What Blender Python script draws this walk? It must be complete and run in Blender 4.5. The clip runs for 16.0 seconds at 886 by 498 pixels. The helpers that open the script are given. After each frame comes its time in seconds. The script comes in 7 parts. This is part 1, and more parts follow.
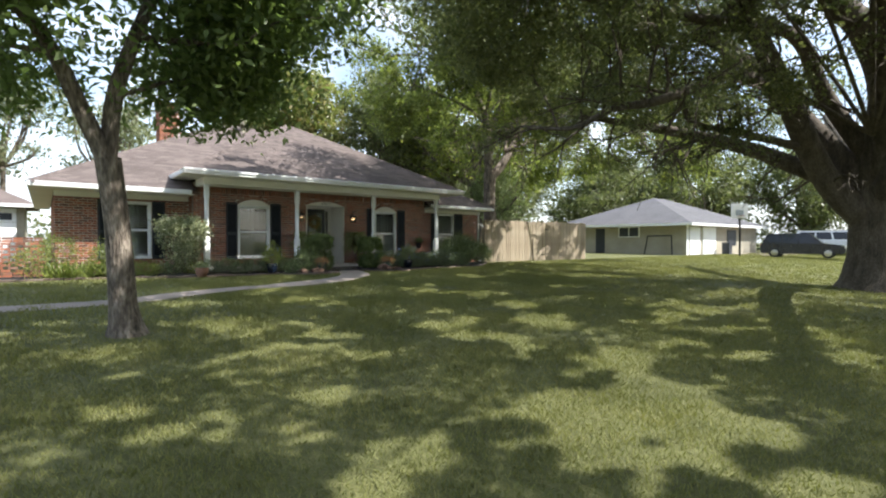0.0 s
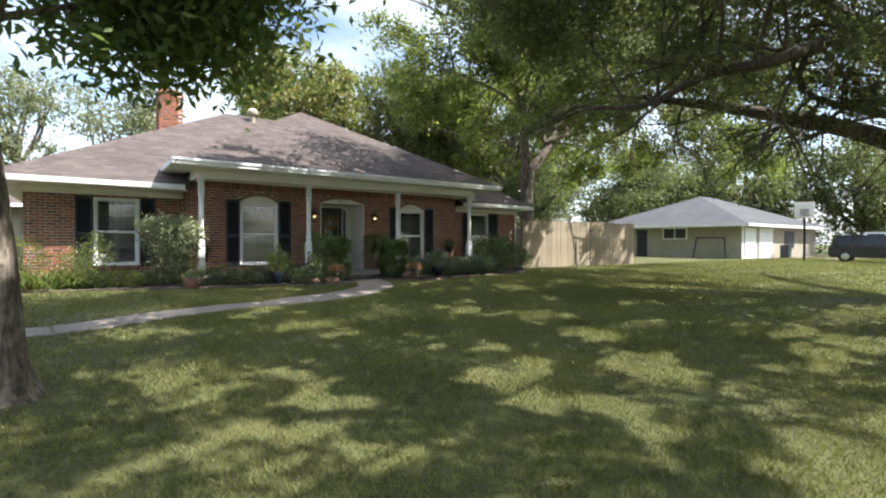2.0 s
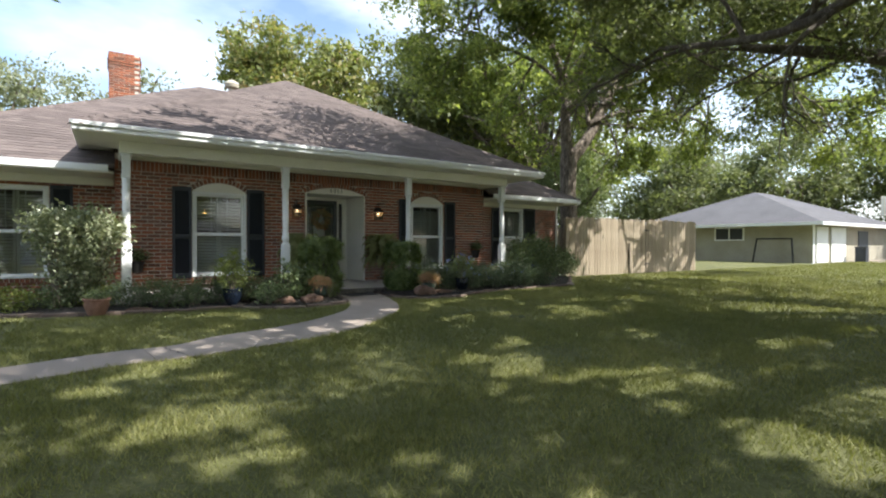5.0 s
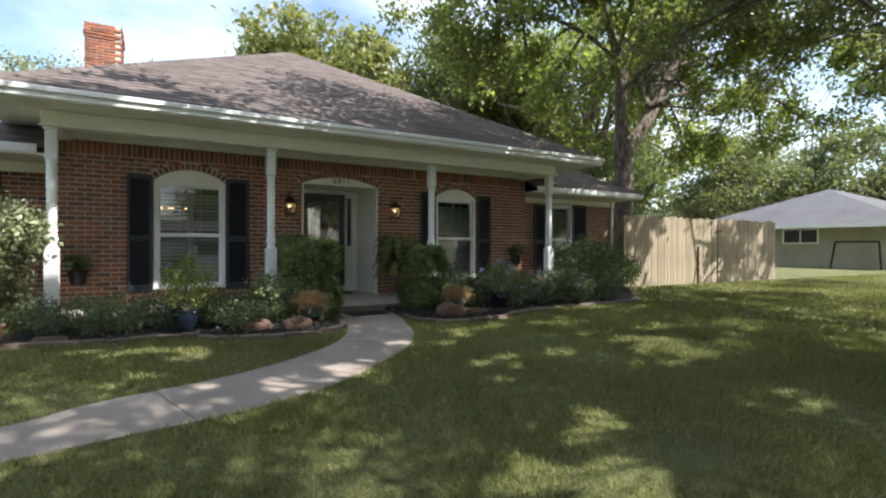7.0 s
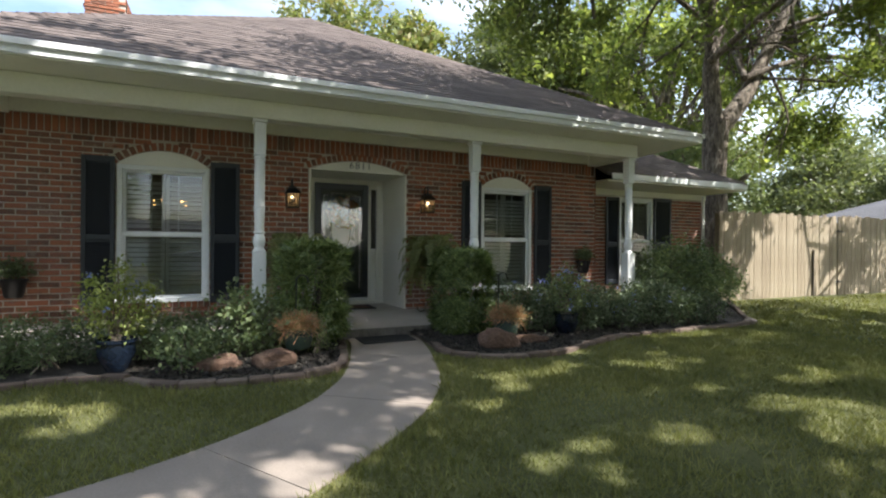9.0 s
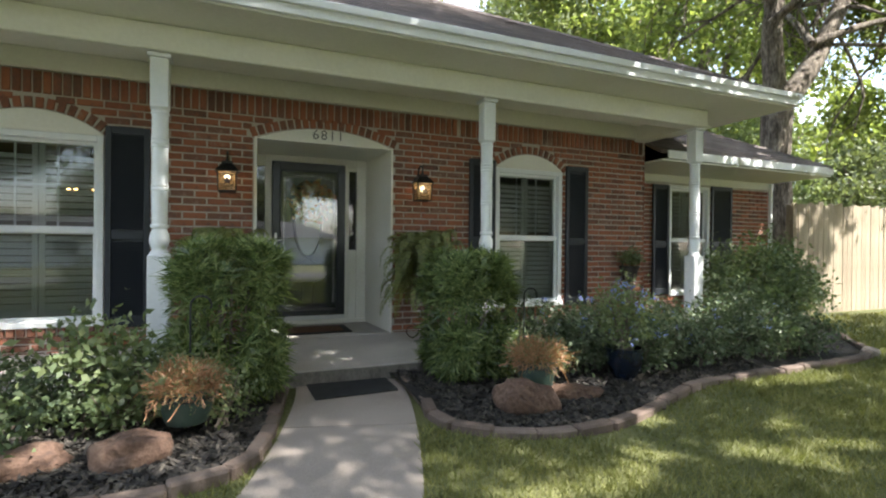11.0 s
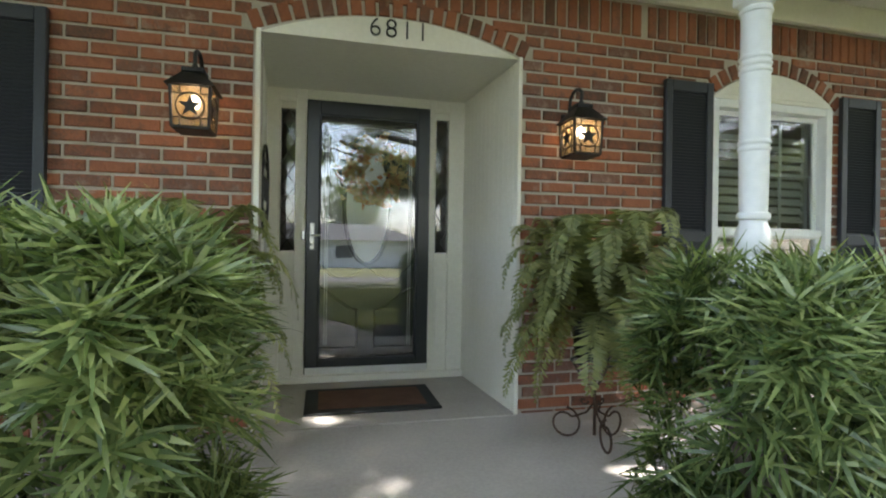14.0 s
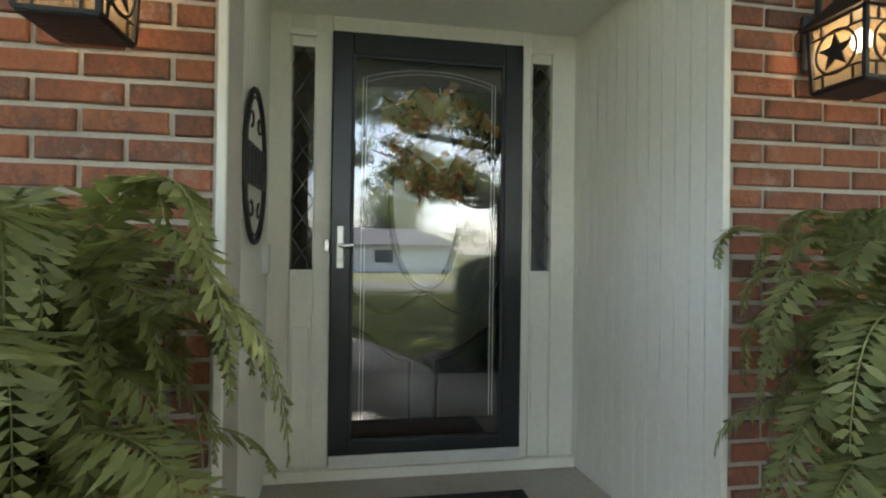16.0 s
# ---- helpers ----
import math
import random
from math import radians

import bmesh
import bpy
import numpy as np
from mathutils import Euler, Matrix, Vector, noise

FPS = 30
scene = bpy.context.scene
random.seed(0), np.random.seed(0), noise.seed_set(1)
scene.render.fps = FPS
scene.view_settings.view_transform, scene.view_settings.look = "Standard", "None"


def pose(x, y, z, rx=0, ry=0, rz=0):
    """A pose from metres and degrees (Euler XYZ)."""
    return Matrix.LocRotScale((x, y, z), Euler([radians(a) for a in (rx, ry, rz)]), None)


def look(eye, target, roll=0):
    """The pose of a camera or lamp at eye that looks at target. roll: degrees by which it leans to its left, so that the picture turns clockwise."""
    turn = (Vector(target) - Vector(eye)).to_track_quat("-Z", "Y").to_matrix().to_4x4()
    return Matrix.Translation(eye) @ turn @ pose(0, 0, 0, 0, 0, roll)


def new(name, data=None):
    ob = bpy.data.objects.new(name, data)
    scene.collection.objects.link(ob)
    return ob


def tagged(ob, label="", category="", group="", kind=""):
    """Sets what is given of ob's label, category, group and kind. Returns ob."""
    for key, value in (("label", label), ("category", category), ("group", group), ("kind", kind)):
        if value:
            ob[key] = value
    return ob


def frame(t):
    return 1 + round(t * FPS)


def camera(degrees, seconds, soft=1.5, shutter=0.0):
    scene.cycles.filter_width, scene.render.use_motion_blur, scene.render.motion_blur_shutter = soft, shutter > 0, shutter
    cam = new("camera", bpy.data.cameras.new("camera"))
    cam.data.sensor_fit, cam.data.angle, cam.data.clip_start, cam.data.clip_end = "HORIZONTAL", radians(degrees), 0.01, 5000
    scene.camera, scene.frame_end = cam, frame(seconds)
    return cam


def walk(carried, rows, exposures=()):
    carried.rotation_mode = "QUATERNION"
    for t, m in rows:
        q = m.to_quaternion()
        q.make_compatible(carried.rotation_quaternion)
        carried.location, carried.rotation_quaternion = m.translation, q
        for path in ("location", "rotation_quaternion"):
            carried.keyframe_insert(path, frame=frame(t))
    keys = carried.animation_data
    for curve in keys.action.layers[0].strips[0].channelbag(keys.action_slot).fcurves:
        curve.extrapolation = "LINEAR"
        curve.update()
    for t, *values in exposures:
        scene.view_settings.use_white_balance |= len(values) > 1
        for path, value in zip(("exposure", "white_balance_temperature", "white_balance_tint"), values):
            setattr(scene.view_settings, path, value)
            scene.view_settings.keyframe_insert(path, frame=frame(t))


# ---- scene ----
cam = camera(83.4, 16.0, soft=2.1)
METRES, EYE, TILT, LEAN, TURN = 17.6, 1.6, 0.0, 0.0, -38.7
ROWS = [
    (0.0, 0.0, 0.0, 0.0, 0.0, -0.92, -0.18),
    (0.5, -0.005, 0.0372, 0.0008, 0.16, -0.86, -0.14),
    (1.0, -0.0096, 0.0753, 0.001, 0.72, -0.77, -0.18),
    (1.5, -0.0156, 0.1119, 0.0027, 1.64, -0.77, -0.19),
    (2.0, -0.0209, 0.1486, 0.0042, 2.74, -0.8, -0.22),
    (2.5, -0.0257, 0.1868, 0.003, 3.47, -0.62, -0.15),
    (3.0, -0.0309, 0.2241, 0.0039, 3.8, -0.62, -0.16),
    (3.5, -0.0336, 0.2612, 0.0043, 4.07, -0.61, -0.11),
    (4.0, -0.0363, 0.2978, 0.0044, 4.28, -0.62, -0.08),
    (6.5, -0.0479, 0.4803, 0.0055, 7.35, -0.35, -0.2),
    (7.0, -0.0524, 0.5153, 0.0067, 8.71, -0.32, -0.24),
    (7.5, -0.0557, 0.5476, 0.0081, 10.53, -0.29, -0.28),
    (8.0, -0.0583, 0.5787, 0.0081, 12.52, -0.23, -0.32),
    (8.5, -0.0621, 0.6089, 0.0072, 14.0, -0.11, -0.31),
    (9.0, -0.0657, 0.6399, 0.0079, 14.83, -0.17, -0.46),
    (11.5, -0.099, 0.7844, 0.0094, 16.96, -0.35, -0.54),
    (12.0, -0.1091, 0.8105, 0.0088, 18.79, -0.31, -0.72),
    (12.5, -0.1207, 0.8343, 0.0085, 20.92, -0.29, -0.82),
    (13.0, -0.1354, 0.8563, 0.0079, 22.67, -0.2, -0.87),
    (13.5, -0.1495, 0.8769, 0.0073, 24.02, -0.05, -0.86),
    (14.0, -0.163, 0.8963, 0.0078, 25.12, 0.03, -0.88),
    (14.5, -0.1762, 0.9151, 0.0088, 26.13, 0.09, -0.77),
    (15.0, -0.1882, 0.9325, 0.0101, 27.35, 0.09, -0.75),
    (15.5, -0.2001, 0.9467, 0.0107, 28.44, 0.31, -0.78),
    (16.0, -0.2108, 0.958, 0.0111, 29.5, 0.41, -0.73),
]
walk(cam, [(t, pose(0, 0, EYE, TILT, LEAN, TURN) @ pose(METRES * x, METRES * y, METRES * z, 90 + pitch, roll, yaw)) for t, x, y, z, yaw, pitch, roll in ROWS],
     exposures=[(0.0, 1.14), (4.0, 1.12), (6.5, 1.15), (9.0, 1.26), (11.5, 2.2), (12.5, 2.62), (14.0, 2.78), (15.5, 2.9), (16.0, 2.92)])

# ---- light ----
SUN_AZ, SUN_EL = radians(142), radians(50)     # azimuth clockwise from +y
world = bpy.data.worlds.new("world")
scene.world = world
world.use_nodes = True
wt = world.node_tree
wt.nodes.clear()
w_out = wt.nodes.new("ShaderNodeOutputWorld")
w_bg = wt.nodes.new("ShaderNodeBackground")
w_sky = wt.nodes.new("ShaderNodeTexSky")
w_sky.sky_type, w_sky.sun_disc = "NISHITA", False
w_sky.sun_elevation, w_sky.sun_rotation = SUN_EL, SUN_AZ
w_sky.dust_density, w_sky.air_density = 2.0, 1.0
w_co = wt.nodes.new("ShaderNodeTexCoord")
w_no = wt.nodes.new("ShaderNodeTexNoise")
w_no.inputs["Scale"].default_value, w_no.inputs["Detail"].default_value = 2.6, 7.0
w_map = wt.nodes.new("ShaderNodeMapping")
w_map.inputs["Scale"].default_value = (1, 1, 2.6)
w_map.inputs["Location"].default_value = (3.1, 1.7, 0.4)
w_ramp = wt.nodes.new("ShaderNodeMapRange")
w_ramp.inputs["From Min"].default_value, w_ramp.inputs["From Max"].default_value = 0.36, 0.74
w_mix = wt.nodes.new("ShaderNodeMix")
w_mix.data_type = "RGBA"
w_mix.inputs[7].default_value = (5.2, 5.7, 6.3, 1)   # thin bright cloud
wt.links.new(w_co.outputs["Generated"], w_map.inputs["Vector"])
wt.links.new(w_map.outputs["Vector"], w_no.inputs["Vector"])
wt.links.new(w_no.outputs["Fac"], w_ramp.inputs["Value"])
wt.links.new(w_ramp.outputs["Result"], w_mix.inputs[0])
wt.links.new(w_sky.outputs["Color"], w_mix.inputs[6])
wt.links.new(w_mix.outputs[2], w_bg.inputs["Color"])
wt.links.new(w_bg.outputs["Background"], w_out.inputs["Surface"])
w_bg.inputs["Strength"].default_value = 0.15
sun = new("sun", bpy.data.lights.new("sun", "SUN"))
sun.data.energy, sun.data.angle, sun.data.color = 5.0, radians(0.53), (1.0, 0.962, 0.905)
SUN_WAY = Vector((math.sin(SUN_AZ) * math.cos(SUN_EL), math.cos(SUN_AZ) * math.cos(SUN_EL), math.sin(SUN_EL)))
sun.matrix_world = look(SUN_WAY * 60, (0, 0, 0))


# ---- mesh helpers ----
class Geo:
    """Verts and faces of one mesh, with a few shapes to add."""

    def __init__(self):
        self.v, self.f = [], []

    def add(self, verts, faces):
        n = len(self.v)
        self.v += [tuple(p) for p in verts]
        self.f += [tuple(n + i for i in q) for q in faces]
        return self

    def box(self, x0, x1, y0, y1, z0, z1, c=0.0):
        if c <= 0:
            v = [(x, y, z) for z in (z0, z1) for y in (y0, y1) for x in (x0, x1)]
            return self.add(v, [(0, 2, 3, 1), (4, 5, 7, 6), (0, 1, 5, 4), (2, 6, 7, 3), (0, 4, 6, 2), (1, 3, 7, 5)])
        bm = bmesh.new()
        bmesh.ops.create_cube(bm, size=1)
        bmesh.ops.scale(bm, vec=(x1 - x0, y1 - y0, z1 - z0), verts=bm.verts)
        bmesh.ops.translate(bm, vec=((x0 + x1) / 2, (y0 + y1) / 2, (z0 + z1) / 2), verts=bm.verts)
        bmesh.ops.bevel(bm, geom=bm.edges[:], offset=c, segments=1, affect="EDGES")
        return self.bm(bm)

    def bm(self, bm, m=None):
        if m is not None:
            bmesh.ops.transform(bm, matrix=m, verts=bm.verts)
        bm.verts.index_update()
        self.add([v.co[:] for v in bm.verts], [[v.index for v in f.verts] for f in bm.faces])
        bm.free()
        return self

    def prism(self, loop, y0, y1):
        """A loop of (x, z) drawn out from y0 to y1."""
        n = len(loop)
        v = [(x, y0, z) for x, z in loop] + [(x, y1, z) for x, z in loop]
        f = [tuple(range(n)), tuple(range(2 * n - 1, n - 1, -1))]
        f += [(i, i + n, (i + 1) % n + n, (i + 1) % n) for i in range(n)]
        return self.add(v, f)

    def slab(self, loop, z0, z1):
        """A loop of (x, y) drawn out upwards; z0, z1 may be functions of (x, y)."""
        a = z0 if callable(z0) else (lambda x, y: z0)
        b = z1 if callable(z1) else (lambda x, y: z1)
        n = len(loop)
        v = [(x, y, a(x, y)) for x, y in loop] + [(x, y, b(x, y)) for x, y in loop]
        f = [tuple(range(n - 1, -1, -1)), tuple(range(n, 2 * n))]
        f += [(i, (i + 1) % n, (i + 1) % n + n, i + n) for i in range(n)]
        return self.add(v, f)

    def lathe(self, cx, cy, profile, seg=20, sx=1.0, sy=1.0):
        """Rings of (radius, z) round an upright axis, closed at both ends."""
        v = [(cx + sx * r * math.cos(2 * math.pi * i / seg), cy + sy * r * math.sin(2 * math.pi * i / seg), z)
             for r, z in profile for i in range(seg)]
        f = [(k * seg + i, k * seg + (i + 1) % seg, (k + 1) * seg + (i + 1) % seg, (k + 1) * seg + i)
             for k in range(len(profile) - 1) for i in range(seg)]
        f += [tuple(range(seg - 1, -1, -1)), tuple((len(profile) - 1) * seg + i for i in range(seg))]
        return self.add(v, f)

    def tube(self, pts, radii, seg=8):
        """A round pipe along a line of points."""
        pts = [Vector(p) for p in pts]
        if not hasattr(radii, "__len__"):
            radii = [radii] * len(pts)
        side, v = None, []
        for k, p in enumerate(pts):
            d = (pts[min(k + 1, len(pts) - 1)] - pts[max(k - 1, 0)]).normalized()
            if side is None:
                side = d.orthogonal().normalized()
            side = (side - d * side.dot(d)).normalized()
            up = d.cross(side)
            v += [p + radii[k] * (math.cos(2 * math.pi * i / seg) * side + math.sin(2 * math.pi * i / seg) * up) for i in range(seg)]
        f = [(k * seg + i, k * seg + (i + 1) % seg, (k + 1) * seg + (i + 1) % seg, (k + 1) * seg + i)
             for k in range(len(pts) - 1) for i in range(seg)]
        f += [tuple(range(seg - 1, -1, -1)), tuple((len(pts) - 1) * seg + i for i in range(seg))]
        return self.add(v, f)

    def move(self, m):
        self.v = [tuple(m @ Vector(p)) for p in self.v]
        return self

    def mesh(self, name, material, smooth=False):
        me = bpy.data.meshes.new(name)
        me.from_pydata(self.v, [], self.f)
        me.materials.append(material)
        if smooth:
            me.shade_smooth()
            me.set_sharp_from_angle(angle=radians(38))
        return me


def part(name, geo, material, parent, label="", smooth=False):
    """Links a Geo as one mesh under its thing or part; its points are in the world's metres."""
    ob = new(name, geo.mesh(name, material, smooth))
    if parent is not None:
        ob.parent = parent
        ob.matrix_parent_inverse = parent.matrix_basis.inverted() if parent.parent is None else Matrix()
        if parent.parent is not None:
            ob.matrix_parent_inverse = (parent.parent.matrix_basis @ parent.matrix_parent_inverse @ parent.matrix_basis).inverted()
    return tagged(ob, label)


def thing(name, label, category, at=(0, 0, 0), group=""):
    ob = new(name)
    ob.location = at
    ob.empty_display_size = 0.1
    ob.matrix_basis = Matrix.Translation(at)
    return tagged(ob, label, category, group)


def setting(name, geo, material, label, category="", smooth=False):
    return tagged(part(name, geo, material, None, smooth=smooth), label, category, kind="structure")


def pane(geo, parent, glass, label=""):
    """A sheet of glass: its outer face mirrors and lets through, the other faces are clear."""
    ob = part("pane", geo, glass, parent, label)
    ob.data.materials.append(CLEAR)
    for f in ob.data.polygons:
        f.material_index = 0 if f.normal.y < -0.9 else 1
    ob.visible_shadow = False
    return ob


def quad_mesh(name, verts, per, material):
    """A mesh of loose leaves: verts is (n, per, 3), one face each."""
    n = len(verts)
    me = bpy.data.meshes.new(name)
    me.vertices.add(n * per)
    me.vertices.foreach_set("co", verts.astype(np.float32).ravel())
    me.loops.add(n * per)
    me.loops.foreach_set("vertex_index", np.arange(n * per, dtype=np.int32))
    me.polygons.add(n)
    me.polygons.foreach_set("loop_start", np.arange(0, n * per, per, dtype=np.int32))
    me.update(calc_edges=True)
    me.materials.append(material)
    return me


# ---- materials ----
def material(name, dark, light, rough=0.7, scale=6.0, fine=60.0, bump=0.2, metal=0.0, island=0.0, contrast=0.35, depth=0.01, spec=0.5, stretch=(1, 1, 1)):
    """Two scales of variation between two colours, fine relief, and, with island, a shift from piece to piece."""
    m = bpy.data.materials.new(name)
    m.use_nodes = True
    t = m.node_tree
    b = t.nodes["Principled BSDF"]
    co = t.nodes.new("ShaderNodeTexCoord")
    mp = t.nodes.new("ShaderNodeMapping")
    mp.inputs["Scale"].default_value = stretch
    t.links.new(co.outputs["Object"], mp.inputs["Vector"])
    a, c = t.nodes.new("ShaderNodeTexNoise"), t.nodes.new("ShaderNodeTexNoise")
    for n, s in ((a, scale), (c, fine)):
        n.inputs["Scale"].default_value, n.inputs["Detail"].default_value = s, 5.0
        t.links.new(mp.outputs["Vector"], n.inputs["Vector"])
    mix = t.nodes.new("ShaderNodeMix")
    mix.data_type = "FLOAT"
    mix.inputs[0].default_value = 0.45
    t.links.new(a.outputs["Fac"], mix.inputs[2])
    t.links.new(c.outputs["Fac"], mix.inputs[3])
    rng = t.nodes.new("ShaderNodeMapRange")
    rng.inputs["From Min"].default_value, rng.inputs["From Max"].default_value = 0.5 - contrast / 2, 0.5 + contrast / 2
    t.links.new(mix.outputs[0], rng.inputs["Value"])
    fac = rng.outputs["Result"]
    if island:
        geo, ob = t.nodes.new("ShaderNodeNewGeometry"), t.nodes.new("ShaderNodeObjectInfo")
        add, fr = t.nodes.new("ShaderNodeMath"), t.nodes.new("ShaderNodeMath")
        fr.operation = "FRACT"
        t.links.new(geo.outputs["Random Per Island"], add.inputs[0])
        t.links.new(ob.outputs["Random"], add.inputs[1])
        t.links.new(add.outputs[0], fr.inputs[0])
        m2 = t.nodes.new("ShaderNodeMix")
        m2.data_type = "FLOAT"
        m2.inputs[0].default_value = island
        t.links.new(fac, m2.inputs[2])
        t.links.new(fr.outputs[0], m2.inputs[3])
        fac = m2.outputs[0]
    ramp = t.nodes.new("ShaderNodeValToRGB")
    cols = [dark, light] if len(dark) == 3 and not hasattr(dark[0], "__len__") else None
    stops = cols if cols else list(dark)
    while len(ramp.color_ramp.elements) < len(stops):
        ramp.color_ramp.elements.new(0.5)
    for k, col in enumerate(stops):
        ramp.color_ramp.elements[k].position = k / (len(stops) - 1)
        ramp.color_ramp.elements[k].color = (*col, 1)
    t.links.new(fac, ramp.inputs["Fac"])
    t.links.new(ramp.outputs["Color"], b.inputs["Base Color"])
    b.inputs["Roughness"].default_value, b.inputs["Metallic"].default_value = rough, metal
    b.inputs["Specular IOR Level"].default_value = spec
    if bump:
        bp = t.nodes.new("ShaderNodeBump")
        bp.inputs["Strength"].default_value, bp.inputs["Distance"].default_value = bump, depth
        t.links.new(c.outputs["Fac"], bp.inputs["Height"])
        t.links.new(bp.outputs["Normal"], b.inputs["Normal"])
    return m


def leaf_material(name, stops, glow=0.35, rough=0.45, island=0.7):
    """Leaves: colour from leaf to leaf, light shining through."""
    m = material(name, stops, None, rough=rough, scale=0.6, fine=3.0, bump=0, island=island, spec=0.4)
    t = m.node_tree
    b = t.nodes["Principled BSDF"]
    out = t.nodes["Material Output"]
    tr, mx = t.nodes.new("ShaderNodeBsdfTranslucent"), t.nodes.new("ShaderNodeMixShader")
    col = b.inputs["Base Color"].links[0].from_socket
    br = t.nodes.new("ShaderNodeMix")
    br.data_type, br.blend_type = "RGBA", "MULTIPLY"
    br.inputs[0].default_value = 1.0
    br.inputs[7].default_value = (1.5, 1.6, 0.9, 1)
    t.links.new(col, br.inputs[6])
    t.links.new(br.outputs[2], tr.inputs["Color"])
    mx.inputs[0].default_value = glow
    t.links.new(b.outputs[0], mx.inputs[1])
    t.links.new(tr.outputs[0], mx.inputs[2])
    t.links.new(mx.outputs[0], out.inputs["Surface"])
    return m


def glass_material(name, tint=(1, 1, 1), rough=0.0, ior=1.5):
    """Thin clear glass: mirror gloss by Fresnel over clear."""
    m = bpy.data.materials.new(name)
    m.use_nodes = True
    t = m.node_tree
    t.nodes.remove(t.nodes["Principled BSDF"])
    gl, tr = t.nodes.new("ShaderNodeBsdfGlossy"), t.nodes.new("ShaderNodeBsdfTransparent")
    fr, mx = t.nodes.new("ShaderNodeFresnel"), t.nodes.new("ShaderNodeMixShader")
    gl.inputs["Roughness"].default_value = rough
    tr.inputs["Color"].default_value = (*tint, 1)
    fr.inputs["IOR"].default_value = ior
    t.links.new(fr.outputs[0], mx.inputs[0])
    t.links.new(tr.outputs[0], mx.inputs[1])
    t.links.new(gl.outputs[0], mx.inputs[2])
    t.links.new(mx.outputs[0], t.nodes["Material Output"].inputs["Surface"])
    return m


def lamp_material(name, colour, strength):
    m = bpy.data.materials.new(name)
    m.use_nodes = True
    b = m.node_tree.nodes["Principled BSDF"]
    b.inputs["Base Color"].default_value = (*colour, 1)
    b.inputs["Emission Color"].default_value = (*colour, 1)
    b.inputs["Emission Strength"].default_value = strength
    return m


GRASS_GROUND = material("lawn_soil", [(0.052, 0.054, 0.019), (0.095, 0.103, 0.032), (0.155, 0.15, 0.056)], None, 0.95, 0.9, 45, 0.9, depth=0.03, contrast=0.5)
GRASS = leaf_material("grass_blades", [(0.092, 0.102, 0.034), (0.165, 0.172, 0.058), (0.275, 0.26, 0.105)], 0.3, 0.6, 0.45)
MULCH = material("dark_mulch", (0.007, 0.0065, 0.006), (0.03, 0.026, 0.023), 0.95, 20, 70, 1.0, depth=0.03)
CONCRETE = material("walk_concrete", (0.2, 0.168, 0.143), (0.325, 0.275, 0.237), 0.9, 1.6, 90, 0.35, depth=0.006, contrast=0.5)
PORCH = material("porch_concrete", (0.33, 0.3, 0.27), (0.5, 0.465, 0.42), 0.75, 2.4, 60, 0.2, depth=0.004, contrast=0.5)
ASPHALT = material("street_asphalt", (0.04, 0.04, 0.042), (0.07, 0.07, 0.07), 0.9, 1.0, 90, 0.4)
BRICK = material("red_brick", [(0.06, 0.042, 0.036), (0.13, 0.066, 0.046), (0.26, 0.096, 0.054), (0.35, 0.13, 0.068), (0.17, 0.084, 0.06), (0.34, 0.22, 0.17)], None, 0.9, 13, 85, 0.9, island=0.66, depth=0.006)
t = BRICK.node_tree
bsdf = t.nodes["Principled BSDF"]
smear, ramp_s, mix_s = t.nodes.new("ShaderNodeTexNoise"), t.nodes.new("ShaderNodeMapRange"), t.nodes.new("ShaderNodeMix")
coords = t.nodes.new("ShaderNodeNewGeometry")
smear.inputs["Scale"].default_value, smear.inputs["Detail"].default_value, smear.inputs["Roughness"].default_value = 3.4, 9.0, 0.72
ramp_s.inputs["From Min"].default_value, ramp_s.inputs["From Max"].default_value, ramp_s.inputs["To Max"].default_value = 0.6, 0.74, 0.6
mix_s.data_type = "RGBA"
mix_s.inputs[7].default_value = (0.45, 0.37, 0.31, 1)
t.links.new(coords.outputs["Position"], smear.inputs["Vector"])
t.links.new(smear.outputs["Fac"], ramp_s.inputs["Value"])
t.links.new(ramp_s.outputs["Result"], mix_s.inputs[0])
t.links.new(bsdf.inputs["Base Color"].links[0].from_socket, mix_s.inputs[6])
t.links.new(mix_s.outputs[2], bsdf.inputs["Base Color"])
MORTAR = material("pale_mortar", (0.4, 0.36, 0.31), (0.58, 0.535, 0.47), 0.95, 4, 120, 0.5, depth=0.005)
TRIM = material("cream_paint", (0.74, 0.73, 0.645), (0.84, 0.83, 0.745), 0.5, 1.5, 30, 0.06)
FASCIA = material("white_paint", (0.74, 0.76, 0.76), (0.84, 0.85, 0.85), 0.45, 1.5, 30, 0.06)
WOODW = material("white_board_paint", (0.74, 0.72, 0.64), (0.84, 0.82, 0.75), 0.5, 1.5, 40, 0.05)
SHINGLE = material("asphalt_shingle", [(0.06, 0.048, 0.044), (0.115, 0.092, 0.086), (0.165, 0.135, 0.125)], None, 0.95, 1.4, 160, 0.7, island=0.5, depth=0.006)
SHINGLE_N = material("grey_shingle", [(0.045, 0.045, 0.05), (0.075, 0.075, 0.082), (0.105, 0.105, 0.115)], None, 0.95, 0.8, 90, 0.5, island=0.3)
SHUTTER = material("black_paint", (0.016, 0.02, 0.028), (0.028, 0.034, 0.044), 0.5, 4, 60, 0.1)
BLACK = material("black_iron", (0.008, 0.008, 0.009), (0.022, 0.022, 0.024), 0.45, 12, 90, 0.3, metal=0.3)
DOORC = material("dark_door_paint", (0.012, 0.016, 0.018), (0.02, 0.026, 0.029), 0.3, 5, 60, 0.05)
